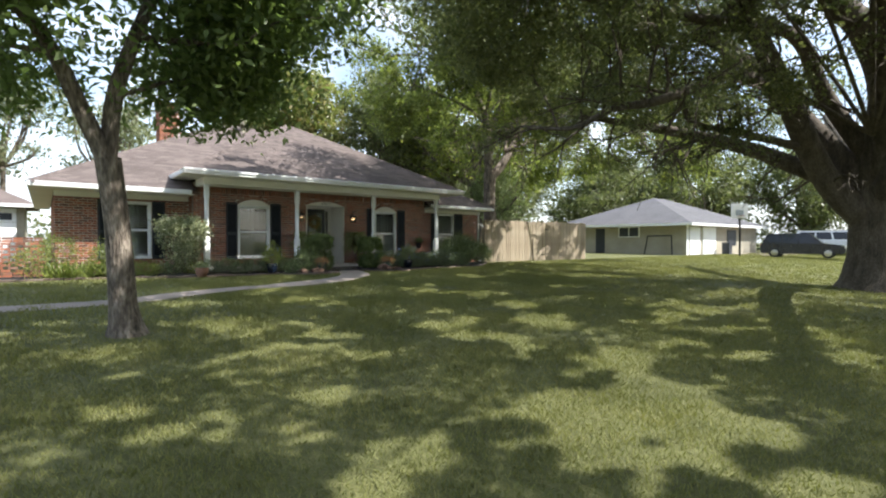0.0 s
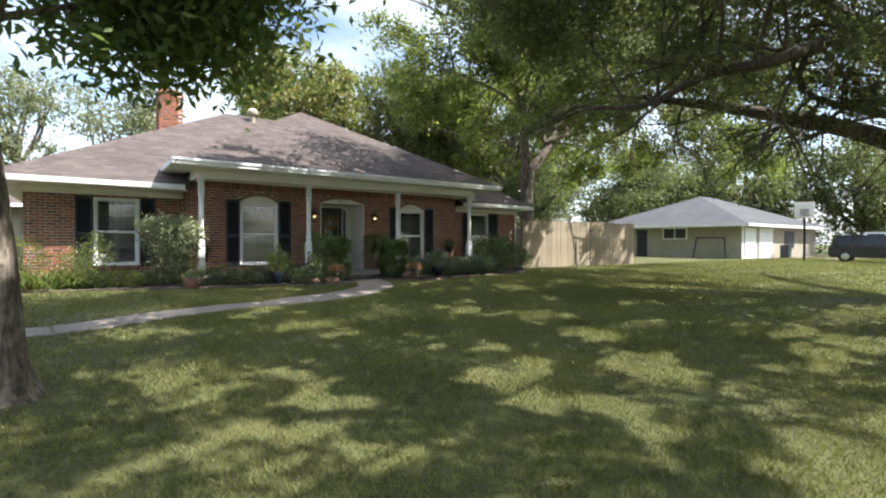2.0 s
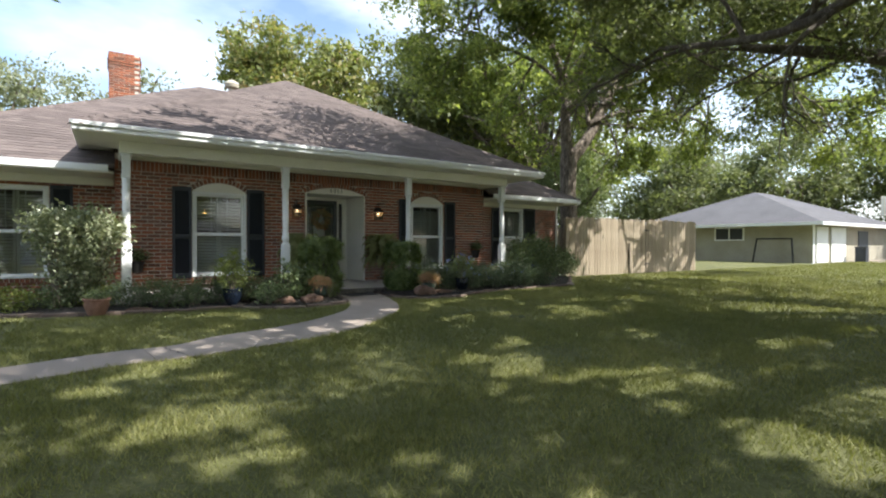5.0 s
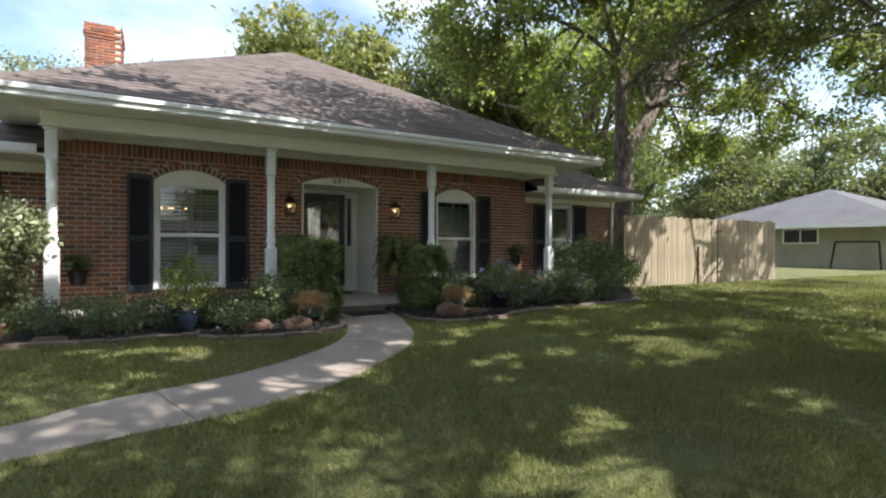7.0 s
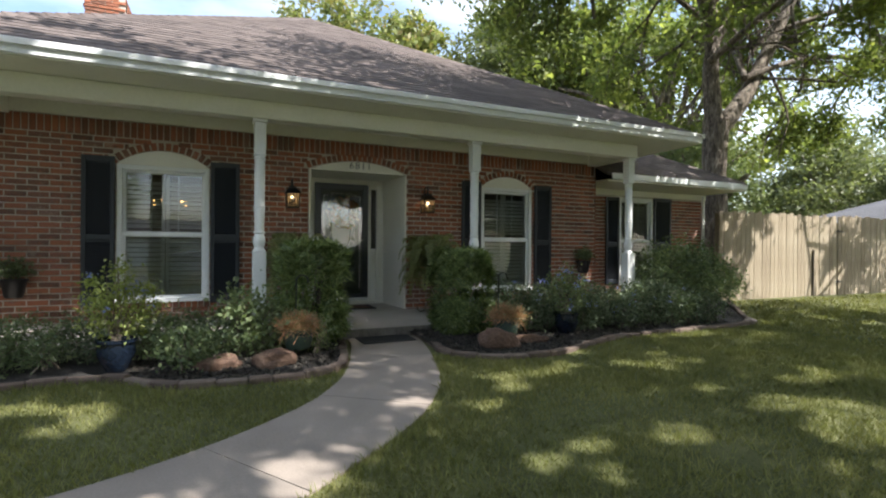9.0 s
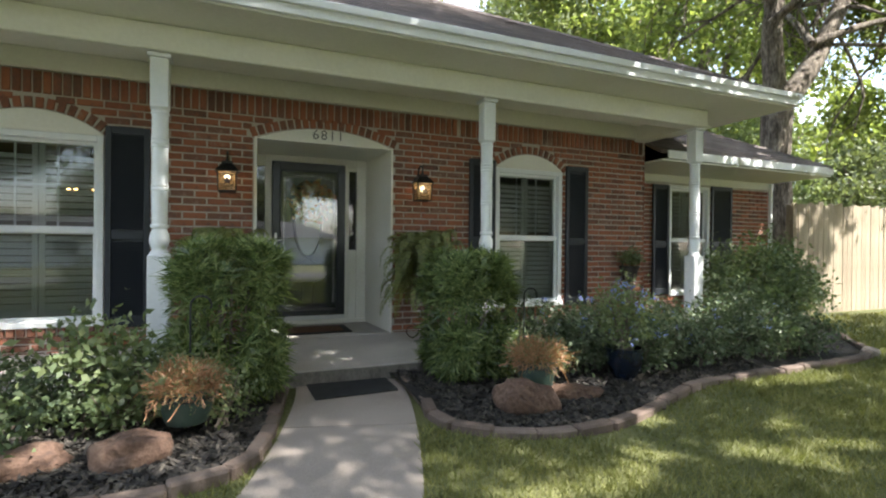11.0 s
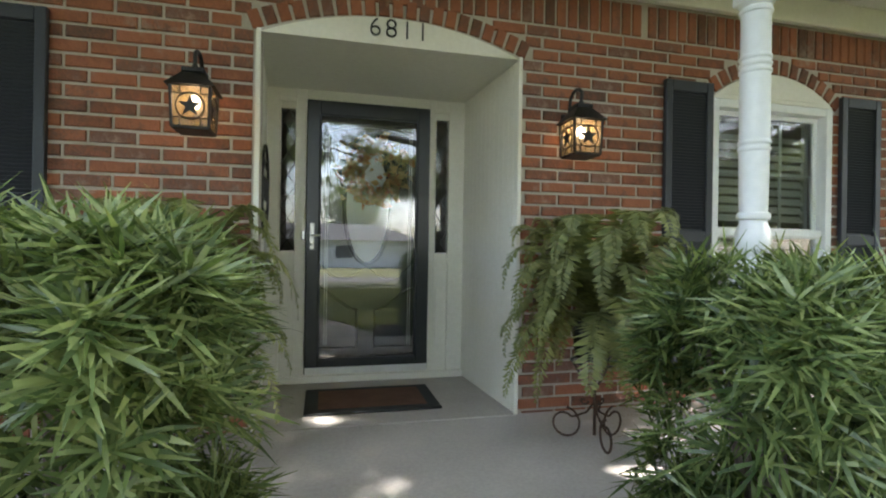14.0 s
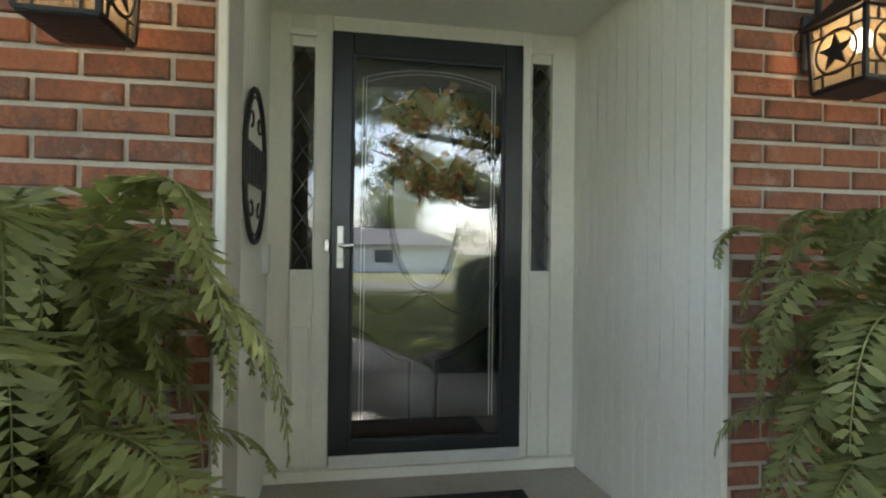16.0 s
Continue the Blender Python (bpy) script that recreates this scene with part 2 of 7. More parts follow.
STEEL = material("brushed_steel", (0.5, 0.5, 0.48), (0.66, 0.65, 0.62), 0.32, 8, 90, 0.1, metal=1.0)
RUST = material("rusty_iron", (0.03, 0.02, 0.015), (0.1, 0.055, 0.035), 0.7, 14, 90, 0.4, metal=0.3)
ALU = material("bright_aluminium", (0.62, 0.62, 0.6), (0.75, 0.75, 0.73), 0.45, 6, 80, 0.1, metal=0.35)
FENCE = material("weathered_fence", [(0.17, 0.13, 0.09), (0.29, 0.238, 0.168), (0.41, 0.355, 0.265)], None, 0.9, 3, 40, 0.4, island=0.35, stretch=(8, 8, 0.6))
BARK = material("grey_bark", [(0.05, 0.04, 0.031), (0.15, 0.122, 0.096), (0.31, 0.265, 0.215)], None, 0.95, 9, 30, 1.0, depth=0.06, contrast=0.26, stretch=(1, 1, 0.3))
BARK_OAK = material("dark_oak_bark", [(0.04, 0.032, 0.026), (0.095, 0.078, 0.06), (0.17, 0.145, 0.115)], None, 0.95, 5, 26, 1.0, depth=0.04, stretch=(1, 1, 0.4))
CLEAR = bpy.data.materials.new("clear_face")
CLEAR.use_nodes = True
CLEAR.node_tree.nodes.remove(CLEAR.node_tree.nodes["Principled BSDF"])
CLEAR.node_tree.links.new(CLEAR.node_tree.nodes.new("ShaderNodeBsdfTransparent").outputs[0], CLEAR.node_tree.nodes["Material Output"].inputs["Surface"])
GLASS = glass_material("window_glass", (0.72, 0.77, 0.75), 0.0, 1.9)
DOORGLASS = glass_material("storm_glass", (0.95, 0.96, 0.95), 0.0, 2.5)
BLIND = material("white_blind", (0.62, 0.61, 0.57), (0.72, 0.71, 0.67), 0.55, 2, 40, 0.03)
ROOM = material("room_paint", (0.2, 0.18, 0.15), (0.3, 0.27, 0.23), 0.8, 1.5, 30, 0.05)
TAN = material("beige_siding_brick", (0.27, 0.25, 0.19), (0.4, 0.375, 0.3), 0.9, 1.0, 14, 0.3)
TERRA = material("terracotta", (0.17, 0.085, 0.058), (0.28, 0.155, 0.108), 0.85, 6, 60, 0.25)
SANDSTONE = material("red_sandstone", [(0.045, 0.026, 0.019), (0.1, 0.057, 0.038), (0.17, 0.11, 0.078)], None, 0.9, 5, 40, 0.8, depth=0.02)
EDGER = material("edging_brick", [(0.07, 0.05, 0.04), (0.125, 0.09, 0.072), (0.19, 0.15, 0.125)], None, 0.9, 8, 60, 0.6, island=0.6, depth=0.01)
BLUEPOT = material("glazed_blue", (0.005, 0.008, 0.015), (0.01, 0.016, 0.028), 0.15, 6, 30, 0.05)
GREENPOT = material("green_plastic", (0.03, 0.052, 0.04), (0.046, 0.076, 0.058), 0.5, 6, 30, 0.05)
RUBBER = material("black_rubber", (0.012, 0.013, 0.014), (0.028, 0.03, 0.031), 0.85, 12, 120, 0.6, depth=0.006)
COIR = material("brown_coir", (0.085, 0.04, 0.022), (0.16, 0.08, 0.045), 0.95, 8, 120, 0.8, depth=0.008)
LEAF_A = leaf_material("tree_leaf_dark", [(0.07, 0.105, 0.048), (0.125, 0.175, 0.07), (0.2, 0.26, 0.1)], 0.52)
LEAF_OAK = leaf_material("oak_leaf", [(0.072, 0.088, 0.046), (0.125, 0.145, 0.07), (0.2, 0.215, 0.105)], 0.42)
LEAF_B = leaf_material("tree_leaf_yellow", [(0.085, 0.112, 0.042), (0.155, 0.19, 0.066), (0.32, 0.335, 0.105)], 0.55)
# no haze is built: distance haze is put into this pale leaf colour
LEAF_HAZED = leaf_material("hazed_far_leaf", [(0.14, 0.16, 0.105), (0.2, 0.22, 0.145), (0.28, 0.29, 0.19)], 0.35)
LEAF_TURN = leaf_material("turning_leaf", [(0.09, 0.115, 0.045), (0.16, 0.19, 0.07), (0.24, 0.25, 0.09), (0.32, 0.2, 0.12)], 0.35)
LEAF_SHRUB = leaf_material("long_shrub_leaf", [(0.03, 0.052, 0.018), (0.085, 0.125, 0.043), (0.175, 0.225, 0.08), (0.37, 0.42, 0.17)], 0.22, 0.25)
LEAF_BUSH = leaf_material("bush_leaf", [(0.06, 0.09, 0.045), (0.12, 0.16, 0.08), (0.2, 0.235, 0.125)], 0.32)
LEAF_PALE = leaf_material("pale_edged_leaf", [(0.05, 0.075, 0.04), (0.105, 0.14, 0.078), (0.21, 0.24, 0.165)], 0.25)
LEAF_FERN = leaf_material("fern_leaf", [(0.12, 0.14, 0.055), (0.22, 0.24, 0.1), (0.33, 0.335, 0.15)], 0.38)
CHIP = material("bark_chip", [(0.006, 0.0055, 0.005), (0.018, 0.016, 0.014), (0.05, 0.043, 0.037), (0.11, 0.095, 0.075)], None, 0.85, 6, 40, 0.3, island=0.9)
AGGREGATE = material("rough_step_face", (0.09, 0.082, 0.072), (0.21, 0.19, 0.165), 0.95, 14, 70, 0.9, depth=0.012, stretch=(1, 1, 0.4))
LEAF_WHITE = leaf_material("pale_shiny_leaf", [(0.1, 0.125, 0.07), (0.22, 0.245, 0.15), (0.42, 0.43, 0.3)], 0.3, 0.3)
LEAF_ROSE = leaf_material("pale_rose_leaf", [(0.09, 0.125, 0.06), (0.16, 0.2, 0.1), (0.26, 0.29, 0.15)], 0.35)
LEAF_YOUNG = leaf_material("yellow_green_leaf", [(0.12, 0.15, 0.05), (0.22, 0.26, 0.08), (0.36, 0.38, 0.13)], 0.4)
LEAF_RUST = leaf_material("rust_bloom", [(0.16, 0.145, 0.065), (0.35, 0.18, 0.102), (0.47, 0.262, 0.18)], 0.3)
PETAL = leaf_material("blue_petal", [(0.2, 0.25, 0.65), (0.3, 0.36, 0.8)], 0.3)


# ---- ground ----
def ground_z(x, y):
    """The lawn climbs gently to the house and then runs level."""
    u = 0.045 * y if y < 11 else 0.495 + 0.105 * (1 - math.exp(-(y - 11) * 0.045 / 0.105))
    return max(u, -0.5)


def grid_sheet(x0, x1, y0, y1, nx, ny, z):
    g = Geo()
    xs, ys = np.linspace(x0, x1, nx + 1), np.linspace(y0, y1, ny + 1)
    g.v = [(x, y, z(x, y)) for y in ys for x in xs]
    g.f = [(j * (nx + 1) + i, j * (nx + 1) + i + 1, (j + 1) * (nx + 1) + i + 1, (j + 1) * (nx + 1) + i) for j in range(ny) for i in range(nx)]
    return g


ground = Geo()
xs = [-600, -200, -80, -40] + list(np.arange(-24, 60, 2.0)) + [70, 90, 140, 250, 600]
ys = [-600, -200, -80, -40, -28, -20] + list(np.arange(-12, 40, 1.0)) + [44, 60, 90, 160, 300, 600]
ground.v = [(x, y, ground_z(x, y)) for y in ys for x in xs]
ground.f = [(j * len(xs) + i, j * len(xs) + i + 1, (j + 1) * len(xs) + i + 1, (j + 1) * len(xs) + i) for j in range(len(ys) - 1) for i in range(len(xs) - 1)]
setting("ground", ground, GRASS_GROUND, "mown lawn dappled with sun and shade", "lawn", smooth=True)

# the curving front walk: centre line with half widths
WALK = [(-14, 10.7, .34), (-0.6, 10.6, .31), (1.1, 10.65, .31), (1.9, 10.98, .32), (2.7, 11.3, .31), (3.55, 11.52, .31), (4.15, 11.55, .31), (4.7, 11.74, .41), (5.45, 11.93, .45), (6.03, 12.18, .46), (6.55, 12.55, .44),
        (7.06, 13.02, .44), (7.45, 13.6, .44), (7.68, 14.2, .43), (7.85, 14.8, .43), (7.95, 15.25, .43), (8.0, 15.64, .43)]
wl, wr = [], []
for k, (x, y, h) in enumerate(WALK):
    a, b = WALK[max(k - 1, 0)], WALK[min(k + 1, len(WALK) - 1)]
    d = Vector((b[0] - a[0], b[1] - a[1])).normalized()
    wl.append((x - d.y * h, y + d.x * h))
    wr.append((x + d.y * h, y - d.x * h))


def smooth_line(p, n=6):
    """Catmull-Rom through the points."""
    out = []
    for k in range(len(p) - 1):
        a, b, c, d = (np.array(p[min(max(k + o, 0), len(p) - 1)], float) for o in (-1, 0, 1, 2))
        for i in range(n):
            u = i / n
            out.append(tuple(0.5 * (2 * b + (c - a) * u + (2 * a - 5 * b + 4 * c - d) * u * u + (3 * b - a - 3 * c + d) * u ** 3)))
    return out + [tuple(p[-1])]


SL, SR = smooth_line(wl, 6), smooth_line(wr, 6)
walk_root = tagged(new("pavement"), "curving concrete front walk with fine cracks", "walk", kind="structure")
slab_starts = [0, 9, 21, 33, 45, 57, 68, 82, len(SL) - 1]
for a, b in zip(slab_starts[:-1], slab_starts[1:]):
    g = Geo()
    n = b - a + 1
    L, R = SL[a:b + 1], SR[a:b + 1]
    t0 = 0.012 / max(0.2, math.dist(L[-1], L[-2]))
    L, R = list(L), list(R)
    L[-1] = tuple(np.array(L[-1]) + (np.array(L[-2]) - np.array(L[-1])) * min(t0, .5))
    R[-1] = tuple(np.array(R[-1]) + (np.array(R[-2]) - np.array(R[-1])) * min(t0, .5))
    for i in range(n):
        for (x, y) in (L[i], R[i]):
            z = ground_z(x, y)
            g.v += [(x, y, z - 0.08), (x, y, z + 0.012)]
    for i in range(n - 1):
        p, q = 4 * i, 4 * i + 4
        g.f += [(p + 1, p + 3, q + 3, q + 1), (p, p + 1, q + 1, q), (p + 2, q + 2, q + 3, p + 3)]
    g.f += [(0, 2, 3, 1), (4 * n - 4, 4 * n - 3, 4 * n - 1, 4 * n - 2)]
    part("slab", g, CONCRETE, walk_root)

# a dark crack across one slab of the walk
ck = random.Random(8)
cl = [(4.0 + 0.2 * u + ck.uniform(-.022, .022), 11.83 - 0.56 * u) for u in np.linspace(0, 1, 12)]
g = Geo()
for x, y in cl:
    w = ck.uniform(0.003, 0.009)
    g.v += [(x - w, y, ground_z(x, y) + 0.0155), (x + w, y, ground_z(x, y) + 0.0155)]
g.f = [(2 * i, 2 * i + 2, 2 * i + 3, 2 * i + 1) for i in range(11)]
part("crack", g, MULCH, walk_root)

# planting beds: mulch sheets, slightly mounded
BED_L = [(7.48, 15.72), (7.36, 15.0), (7.22, 14.35), (7.05, 14.12), (6.62, 14.02), (6.17, 14.05), (5.75, 14.1), (5.4, 14.42), (5.05, 14.56), (4.5, 14.55), (3.8, 14.66), (3.0, 14.9), (2.2, 15.22), (1.0, 15.45), (-0.2, 15.7), (-3.2, 15.9)]
BED_R = [(8.46, 15.7), (8.42, 14.9), (8.36, 14.5), (8.5, 14.22), (8.9, 14.02), (9.4, 13.98), (9.9, 14.14), (10.35, 14.32), (10.95, 14.5), (11.9, 14.52), (12.9, 14.56), (13.7, 14.7), (14.4, 15.3), (15.3, 16.1), (16.2, 16.9)]
BL, BR = smooth_line(BED_L, 4), smooth_line(BED_R, 4)


def bed(name, line, back):
    g = Geo()
    rows = 6
    for (x, y) in line:
        bx, by = back(x)
        for k in range(rows + 1):
            u = k / rows
            px, py = x + (bx - x) * u, y + (by - y) * u
            g.v.append((px, py, ground_z(px, py) + 0.012 + 0.05 * math.sin(math.pi * min(u * 1.3, 1)) + 0.012 * noise.noise(Vector((px * 3, py * 3, 0)))))
    n = rows + 1
    g.f = [(i * n + k, i * n + k + 1, (i + 1) * n + k + 1, (i + 1) * n + k) for i in range(len(line) - 1) for k in range(rows)]
    setting(name, g, MULCH, "planting bed of dark bark mulch", "bed", smooth=True)


def chips(line, x0, x1, n, seed, name):
    """Loose flakes of bark lying over a bed."""
    r = np.random.default_rng(seed)
    q = np.array(line)
    q = q[np.argsort(q[:, 0])]
    pts = []
    while len(pts) < n:
        x = r.uniform(x0, x1)
        front = float(np.interp(x, q[:, 0], q[:, 1])) + 0.07
        y = front + (15.62 - front) * r.uniform(0, 1)
        u = (y - front + 0.07) / max(0.2, 16.8 - front + 0.07)
        pts.append((x, y, ground_z(x, y) + 0.02 + 0.05 * math.sin(math.pi * min(u * 1.3, 1)) + 0.012 * noise.noise(Vector((x * 3, y * 3, 0))) + r.uniform(-0.004, 0.012)))
    c = np.array(pts)
    d = r.normal(size=c.shape) * np.array([1, 1, 0.28])
    d /= np.linalg.norm(d, axis=1, keepdims=True)
    s = np.cross(d, np.array([0, 0, 1.0]) + r.normal(size=c.shape) * 0.35)
    s /= np.linalg.norm(s, axis=1, keepdims=True)
    L, W = r.uniform(0.012, 0.042, size=(n, 1)), r.uniform(0.004, 0.011, size=(n, 1))
    ob = new(name, quad_mesh(name, np.stack([c - d * L - s * W * .6, c + d * L * .8 - s * W, c + d * L + s * W * .7, c - d * L * .9 + s * W], axis=1), 4, CHIP))
    tagged(ob, "loose dark bark chips lying over the planting bed", "mulch", kind="stuff")


chips(BED_L[:8], 5.4, 7.46, 15000, 91, "mulch_chips_west")
chips(BED_R[1:11], 8.42, 11.9, 24000, 92, "mulch_chips_east")
bed("bed_west", BL, lambda x: (x, 17.4 if x < 3.55 else 16.8))
bed("bed_east", BR, lambda x: (x, 16.8 if x < 12.5 else 17.5))

# ---- street behind ----
setting("road", grid_sheet(-80, 120, -17, -10.5, 20, 2, lambda x, y: ground_z(x, y) + 0.03), ASPHALT, "grey asphalt street", "road")

# ---- house ----
FY, COURSE = 16.85, 0.0717                     # face of the front wall, brick course
PZ, TOP = 0.775, 3.29                          # porch floor, top of the brickwork
WL, WR = 17.5, 17.6                            # faces of the two wings


def bricks_for(x0, x1, z0, z1, holes, rng, length=0.2, joint=0.016):
    """Running bond: (x, z, width) of each brick on a wall, cut at the openings. holes: functions (x, z) -> inside."""
    out, row, z = [], 0, z0
    pitch = length + joint
    while z + COURSE <= z1 + 0.004:
        x = x0 - (pitch / 2 if row % 2 else 0)
        while x < x1:
            a, b = max(x, x0), min(x + length, x1)
            zc = z + COURSE / 2
            # cut back from an opening
            while b - a > 0.03 and any(h(a, zc) for h in holes):
                a += 0.02
            while b - a > 0.03 and any(h(b, zc) for h in holes):
                b -= 0.02
            if b - a > 0.035 and not any(h((a + b) / 2, zc) for h in holes):
                out.append((a, b, z + joint / 2))
            x += pitch
        z += COURSE
        row += 1
    return out


BRICK_MESHES = {}


def brick_mesh(w, h, d=0.02):
    """A brick's face with soft edges, standing 12 mm out of the mortar; shared by width."""
    key = (round(w / 0.02), round(h * 1000))
    if key not in BRICK_MESHES:
        c = 0.004
        g = Geo()
        g.v = [(0, 0, 0), (w, 0, 0), (w, 0, h), (0, 0, h), (0, -d + c, 0), (w, -d + c, 0), (w, -d + c, h), (0, -d + c, h),
               (c, -d, c), (w - c, -d, c), (w - c, -d, h - c), (c, -d, h - c)]
        g.f = [(8, 9, 10, 11), (4, 5, 9, 8), (5, 6, 10, 9), (6, 7, 11, 10), (7, 4, 8, 11), (0, 1, 5, 4), (1, 2, 6, 5), (2, 3, 7, 6), (3, 0, 4, 7)]
        BRICK_MESHES[key] = g.mesh("brick", BRICK)
    return BRICK_MESHES[key]


def lay_bricks(root, y, bricks, rng, limit=300, near=8.0):
    """Bricks nearest to x = near as objects of their own, the others joined."""
    order = sorted(bricks, key=lambda b: abs((b[0] + b[1]) / 2 - near))
    h = COURSE - 0.016
    for a, b, z in order[:limit]:
        ob = new("brick", brick_mesh(b - a, h))
        ob.parent = root
        ob.location = (a, y + 0.02 - 0.0 + rng.uniform(-0.002, 0.002), z + rng.uniform(-0.0015, 0.0015))
        ob.rotation_euler = (0, rng.uniform(-0.006, 0.006), 0)
    g = Geo()
    for a, b, z in order[limit:]:
        me, dy = brick_mesh(b - a, h), rng.uniform(-0.002, 0.002)
        g.add([(v.co.x * (b - a) / (round((b - a) / 0.02) * 0.02 or 1) + a, v.co.y + y + 0.02 + dy, v.co.z + z) for v in me.vertices], [tuple(p.vertices) for p in me.polygons])
    if g.v:
        tagged(part("brickwork", g, BRICK, root), kind="stuff")


def rect(x0, x1, z0, z1):
    return lambda x, z: x0 < x < x1 and z0 < z < z1


def arch_top(x0, x1, spring, apex, grow=0.0):
    """Inside of a flat arch over an opening."""
    half, rise = (x1 - x0) / 2, apex - spring
    R = (half * half + rise * rise) / (2 * rise)
    cx, cz = (x0 + x1) / 2, apex - R
    return lambda x, z: z > spring - 0.03 and abs(x - cx) < half + grow * 0.75 and math.hypot(x - cx, z - cz) < R + grow


def arc_points(x0, x1, spring, apex, n=14):
    half, rise = (x1 - x0) / 2, apex - spring
    R = (half * half + rise * rise) / (2 * rise)
    cx, cz, a = (x0 + x1) / 2, apex - R, math.asin(half / R)
    return [(cx + R * math.sin(-a + 2 * a * i / n), cz + R * math.cos(-a + 2 * a * i / n)) for i in range(n + 1)]


def arch_ring(root, y, x0, x1, spring, apex, rng):
    """A ring of bricks on end over an arch."""
    half, rise = (x1 - x0) / 2, apex - spring
    R = (half * half + rise * rise) / (2 * rise)
    cx, cz, a = (x0 + x1) / 2, apex - R, math.asin(half / R)
    n = int(2 * a * R / 0.0735)
    for i in range(n + 1):
        t = -a + 2 * a * i / n
        ob = new("brick", brick_mesh(0.058, 0.095))
        ob.parent = root
        ob.matrix_basis = Matrix.Translation((cx, y + 0.018 + rng.uniform(-0.002, 0.002), cz)) @ Matrix.Rotation(t, 4, "Y") @ Matrix.Translation((-0.029, 0, R + 0.012))


def soldier_row(root, y, x0, x1, z, rng, h=0.195, pitch=0.0735):
    x = x0
    while x + 0.05 < x1:
        ob = new("brick", brick_mesh(min(0.06, x1 - x), h))
        ob.parent = root
        ob.location = (x, y + 0.02 + rng.uniform(-0.002, 0.002), z)
        x += pitch


def wall_backing(name, x0, x1, z0, z1, y, holes, label):
    """Mortar-coloured wall, 0.2 m thick, with rectangular openings right through it (x0, x1, z0, z1)."""
    g = Geo()
    cuts = sorted({x0, x1, *[c for h in holes for c in h[:2]]})
    for a, b in zip(cuts[:-1], cuts[1:]):
        zs, m = [z0], (a + b) / 2
        for h in sorted((h for h in holes if h[0] < m < h[1]), key=lambda h: h[2]):
            zs += [h[2], h[3]]
        zs.append(z1)
        for p, q in zip(zs[::2], zs[1::2]):
            if q - p > 0.005:
                g.box(a, b, y + 0.012, y + 0.2, p, q)
    return setting(name, g, MORTAR, label, "wall")


W1, W2 = (4.92, 5.97, 1.03, 2.755, 2.95), (10.08, 11.075, 1.03, 2.755, 2.945)
NICHE = (7.285, 8.735, PZ, 2.87, 3.01)
W0, W3 = (1.58, 2.56, 1.06, 2.77), (13.78, 14.72, 1.0, 2.83)
rb = random.Random(4)
SOLD = 3.085


facade_holes = []
for o in (W1, NICHE, W2):
    facade_holes += [rect(o[0] - 0.006, o[1] + 0.006, o[2] - 0.105, o[3]), arch_top(o[0], o[1], o[3], o[4], 0.112)]
FACADE = bricks_for(3.6, 12.5, SOLD - 37 * COURSE, SOLD, facade_holes, rb)


def front_wall(name, xa, xb, openings, near, label):
    holes = [(o[0], o[1], o[2] - (0.06 if o is NICHE else 0.0), o[3]) for o in openings]
    root = wall_backing(name, xa, xb, 0.3, TOP + 0.12, FY, holes, label)
    lay_bricks(root, FY, [b for b in FACADE if xa <= (b[0] + b[1]) / 2 < xb], rb, 280, near)
    soldier_row(root, FY, xa, xb, SOLD + 0.008, rb)
    for o in openings:
        arch_ring(root, FY, *o[:2], o[3], o[4], rb)
        if o is not NICHE:                       # sill course on edge
            soldier_row(root, FY - 0.012, o[0] - 0.03, o[1] + 0.03, o[2] - 0.1, rb, 0.095)
    return root


wall_w = front_wall("wall_front_west", 3.6, 6.4, [W1], 6.0, "red brick front wall with an arched window")
wall_d = front_wall("wall_front_entry", 6.4, 9.6, [NICHE], 8.0, "red brick front wall round the entry recess")
wall_e = front_wall("wall_front_east", 9.6, 12.5, [W2], 9.9, "red brick front wall with an arched window")


def wing_wall(name, xa, xb, y, o, label, near):
    root = wall_backing(name, xa, xb, 0.3, 3.05, y, [o], label)
    lay_bricks(root, y, bricks_for(xa, xb, 2.83 - 31 * COURSE, 2.86, [rect(o[0] - 0.006, o[1] + 0.006, o[2] - 0.105, o[3])], rb), rb, 150, near)
    soldier_row(root, y - 0.012, o[0] - 0.03, o[1] + 0.03, o[2] - 0.1, rb, 0.095)
    return root


wing_wall("wall_wing_west", 0.22, 3.6, WL, W0, "red brick wall of the west wing", 2.0)
wing_wall("wall_wing_east", 12.5, 16.3, WR, W3, "red brick wall of the east wing", 14)


def return_wall(name, x, face, y0, y1, top, label):
    """A short wall that runs along y; face -1 looks to -x, +1 to +x."""
    g = Geo()
    xa, xb = (x + 0.012, x + 0.2) if face < 0 else (x - 0.2, x - 0.012)
    g.box(xa, xb, y0, y1, 0.3, top)
    root = setting(name, g, MORTAR, label, "wall")
    g2 = Geo()
    turn = Matrix.Translation((x, 0, 0)) @ Matrix.Rotation(radians(-90 if face < 0 else 90), 4, "Z")
    for a, b, z in bricks_for(y0, y1, 2.83 - 31 * COURSE, top, [], rb):
        me = brick_mesh(b - a, COURSE - 0.013)
        for_v = []
        for v in me.vertices:
            u = a + v.co.x if face > 0 else b - v.co.x
            for_v.append((x + face * (-0.02 - v.co.y), u, z + v.co.z))
        g2.add(for_v, [tuple(p.vertices) for p in me.polygons])
    tagged(part("brickwork", g2, BRICK, root), kind="stuff")


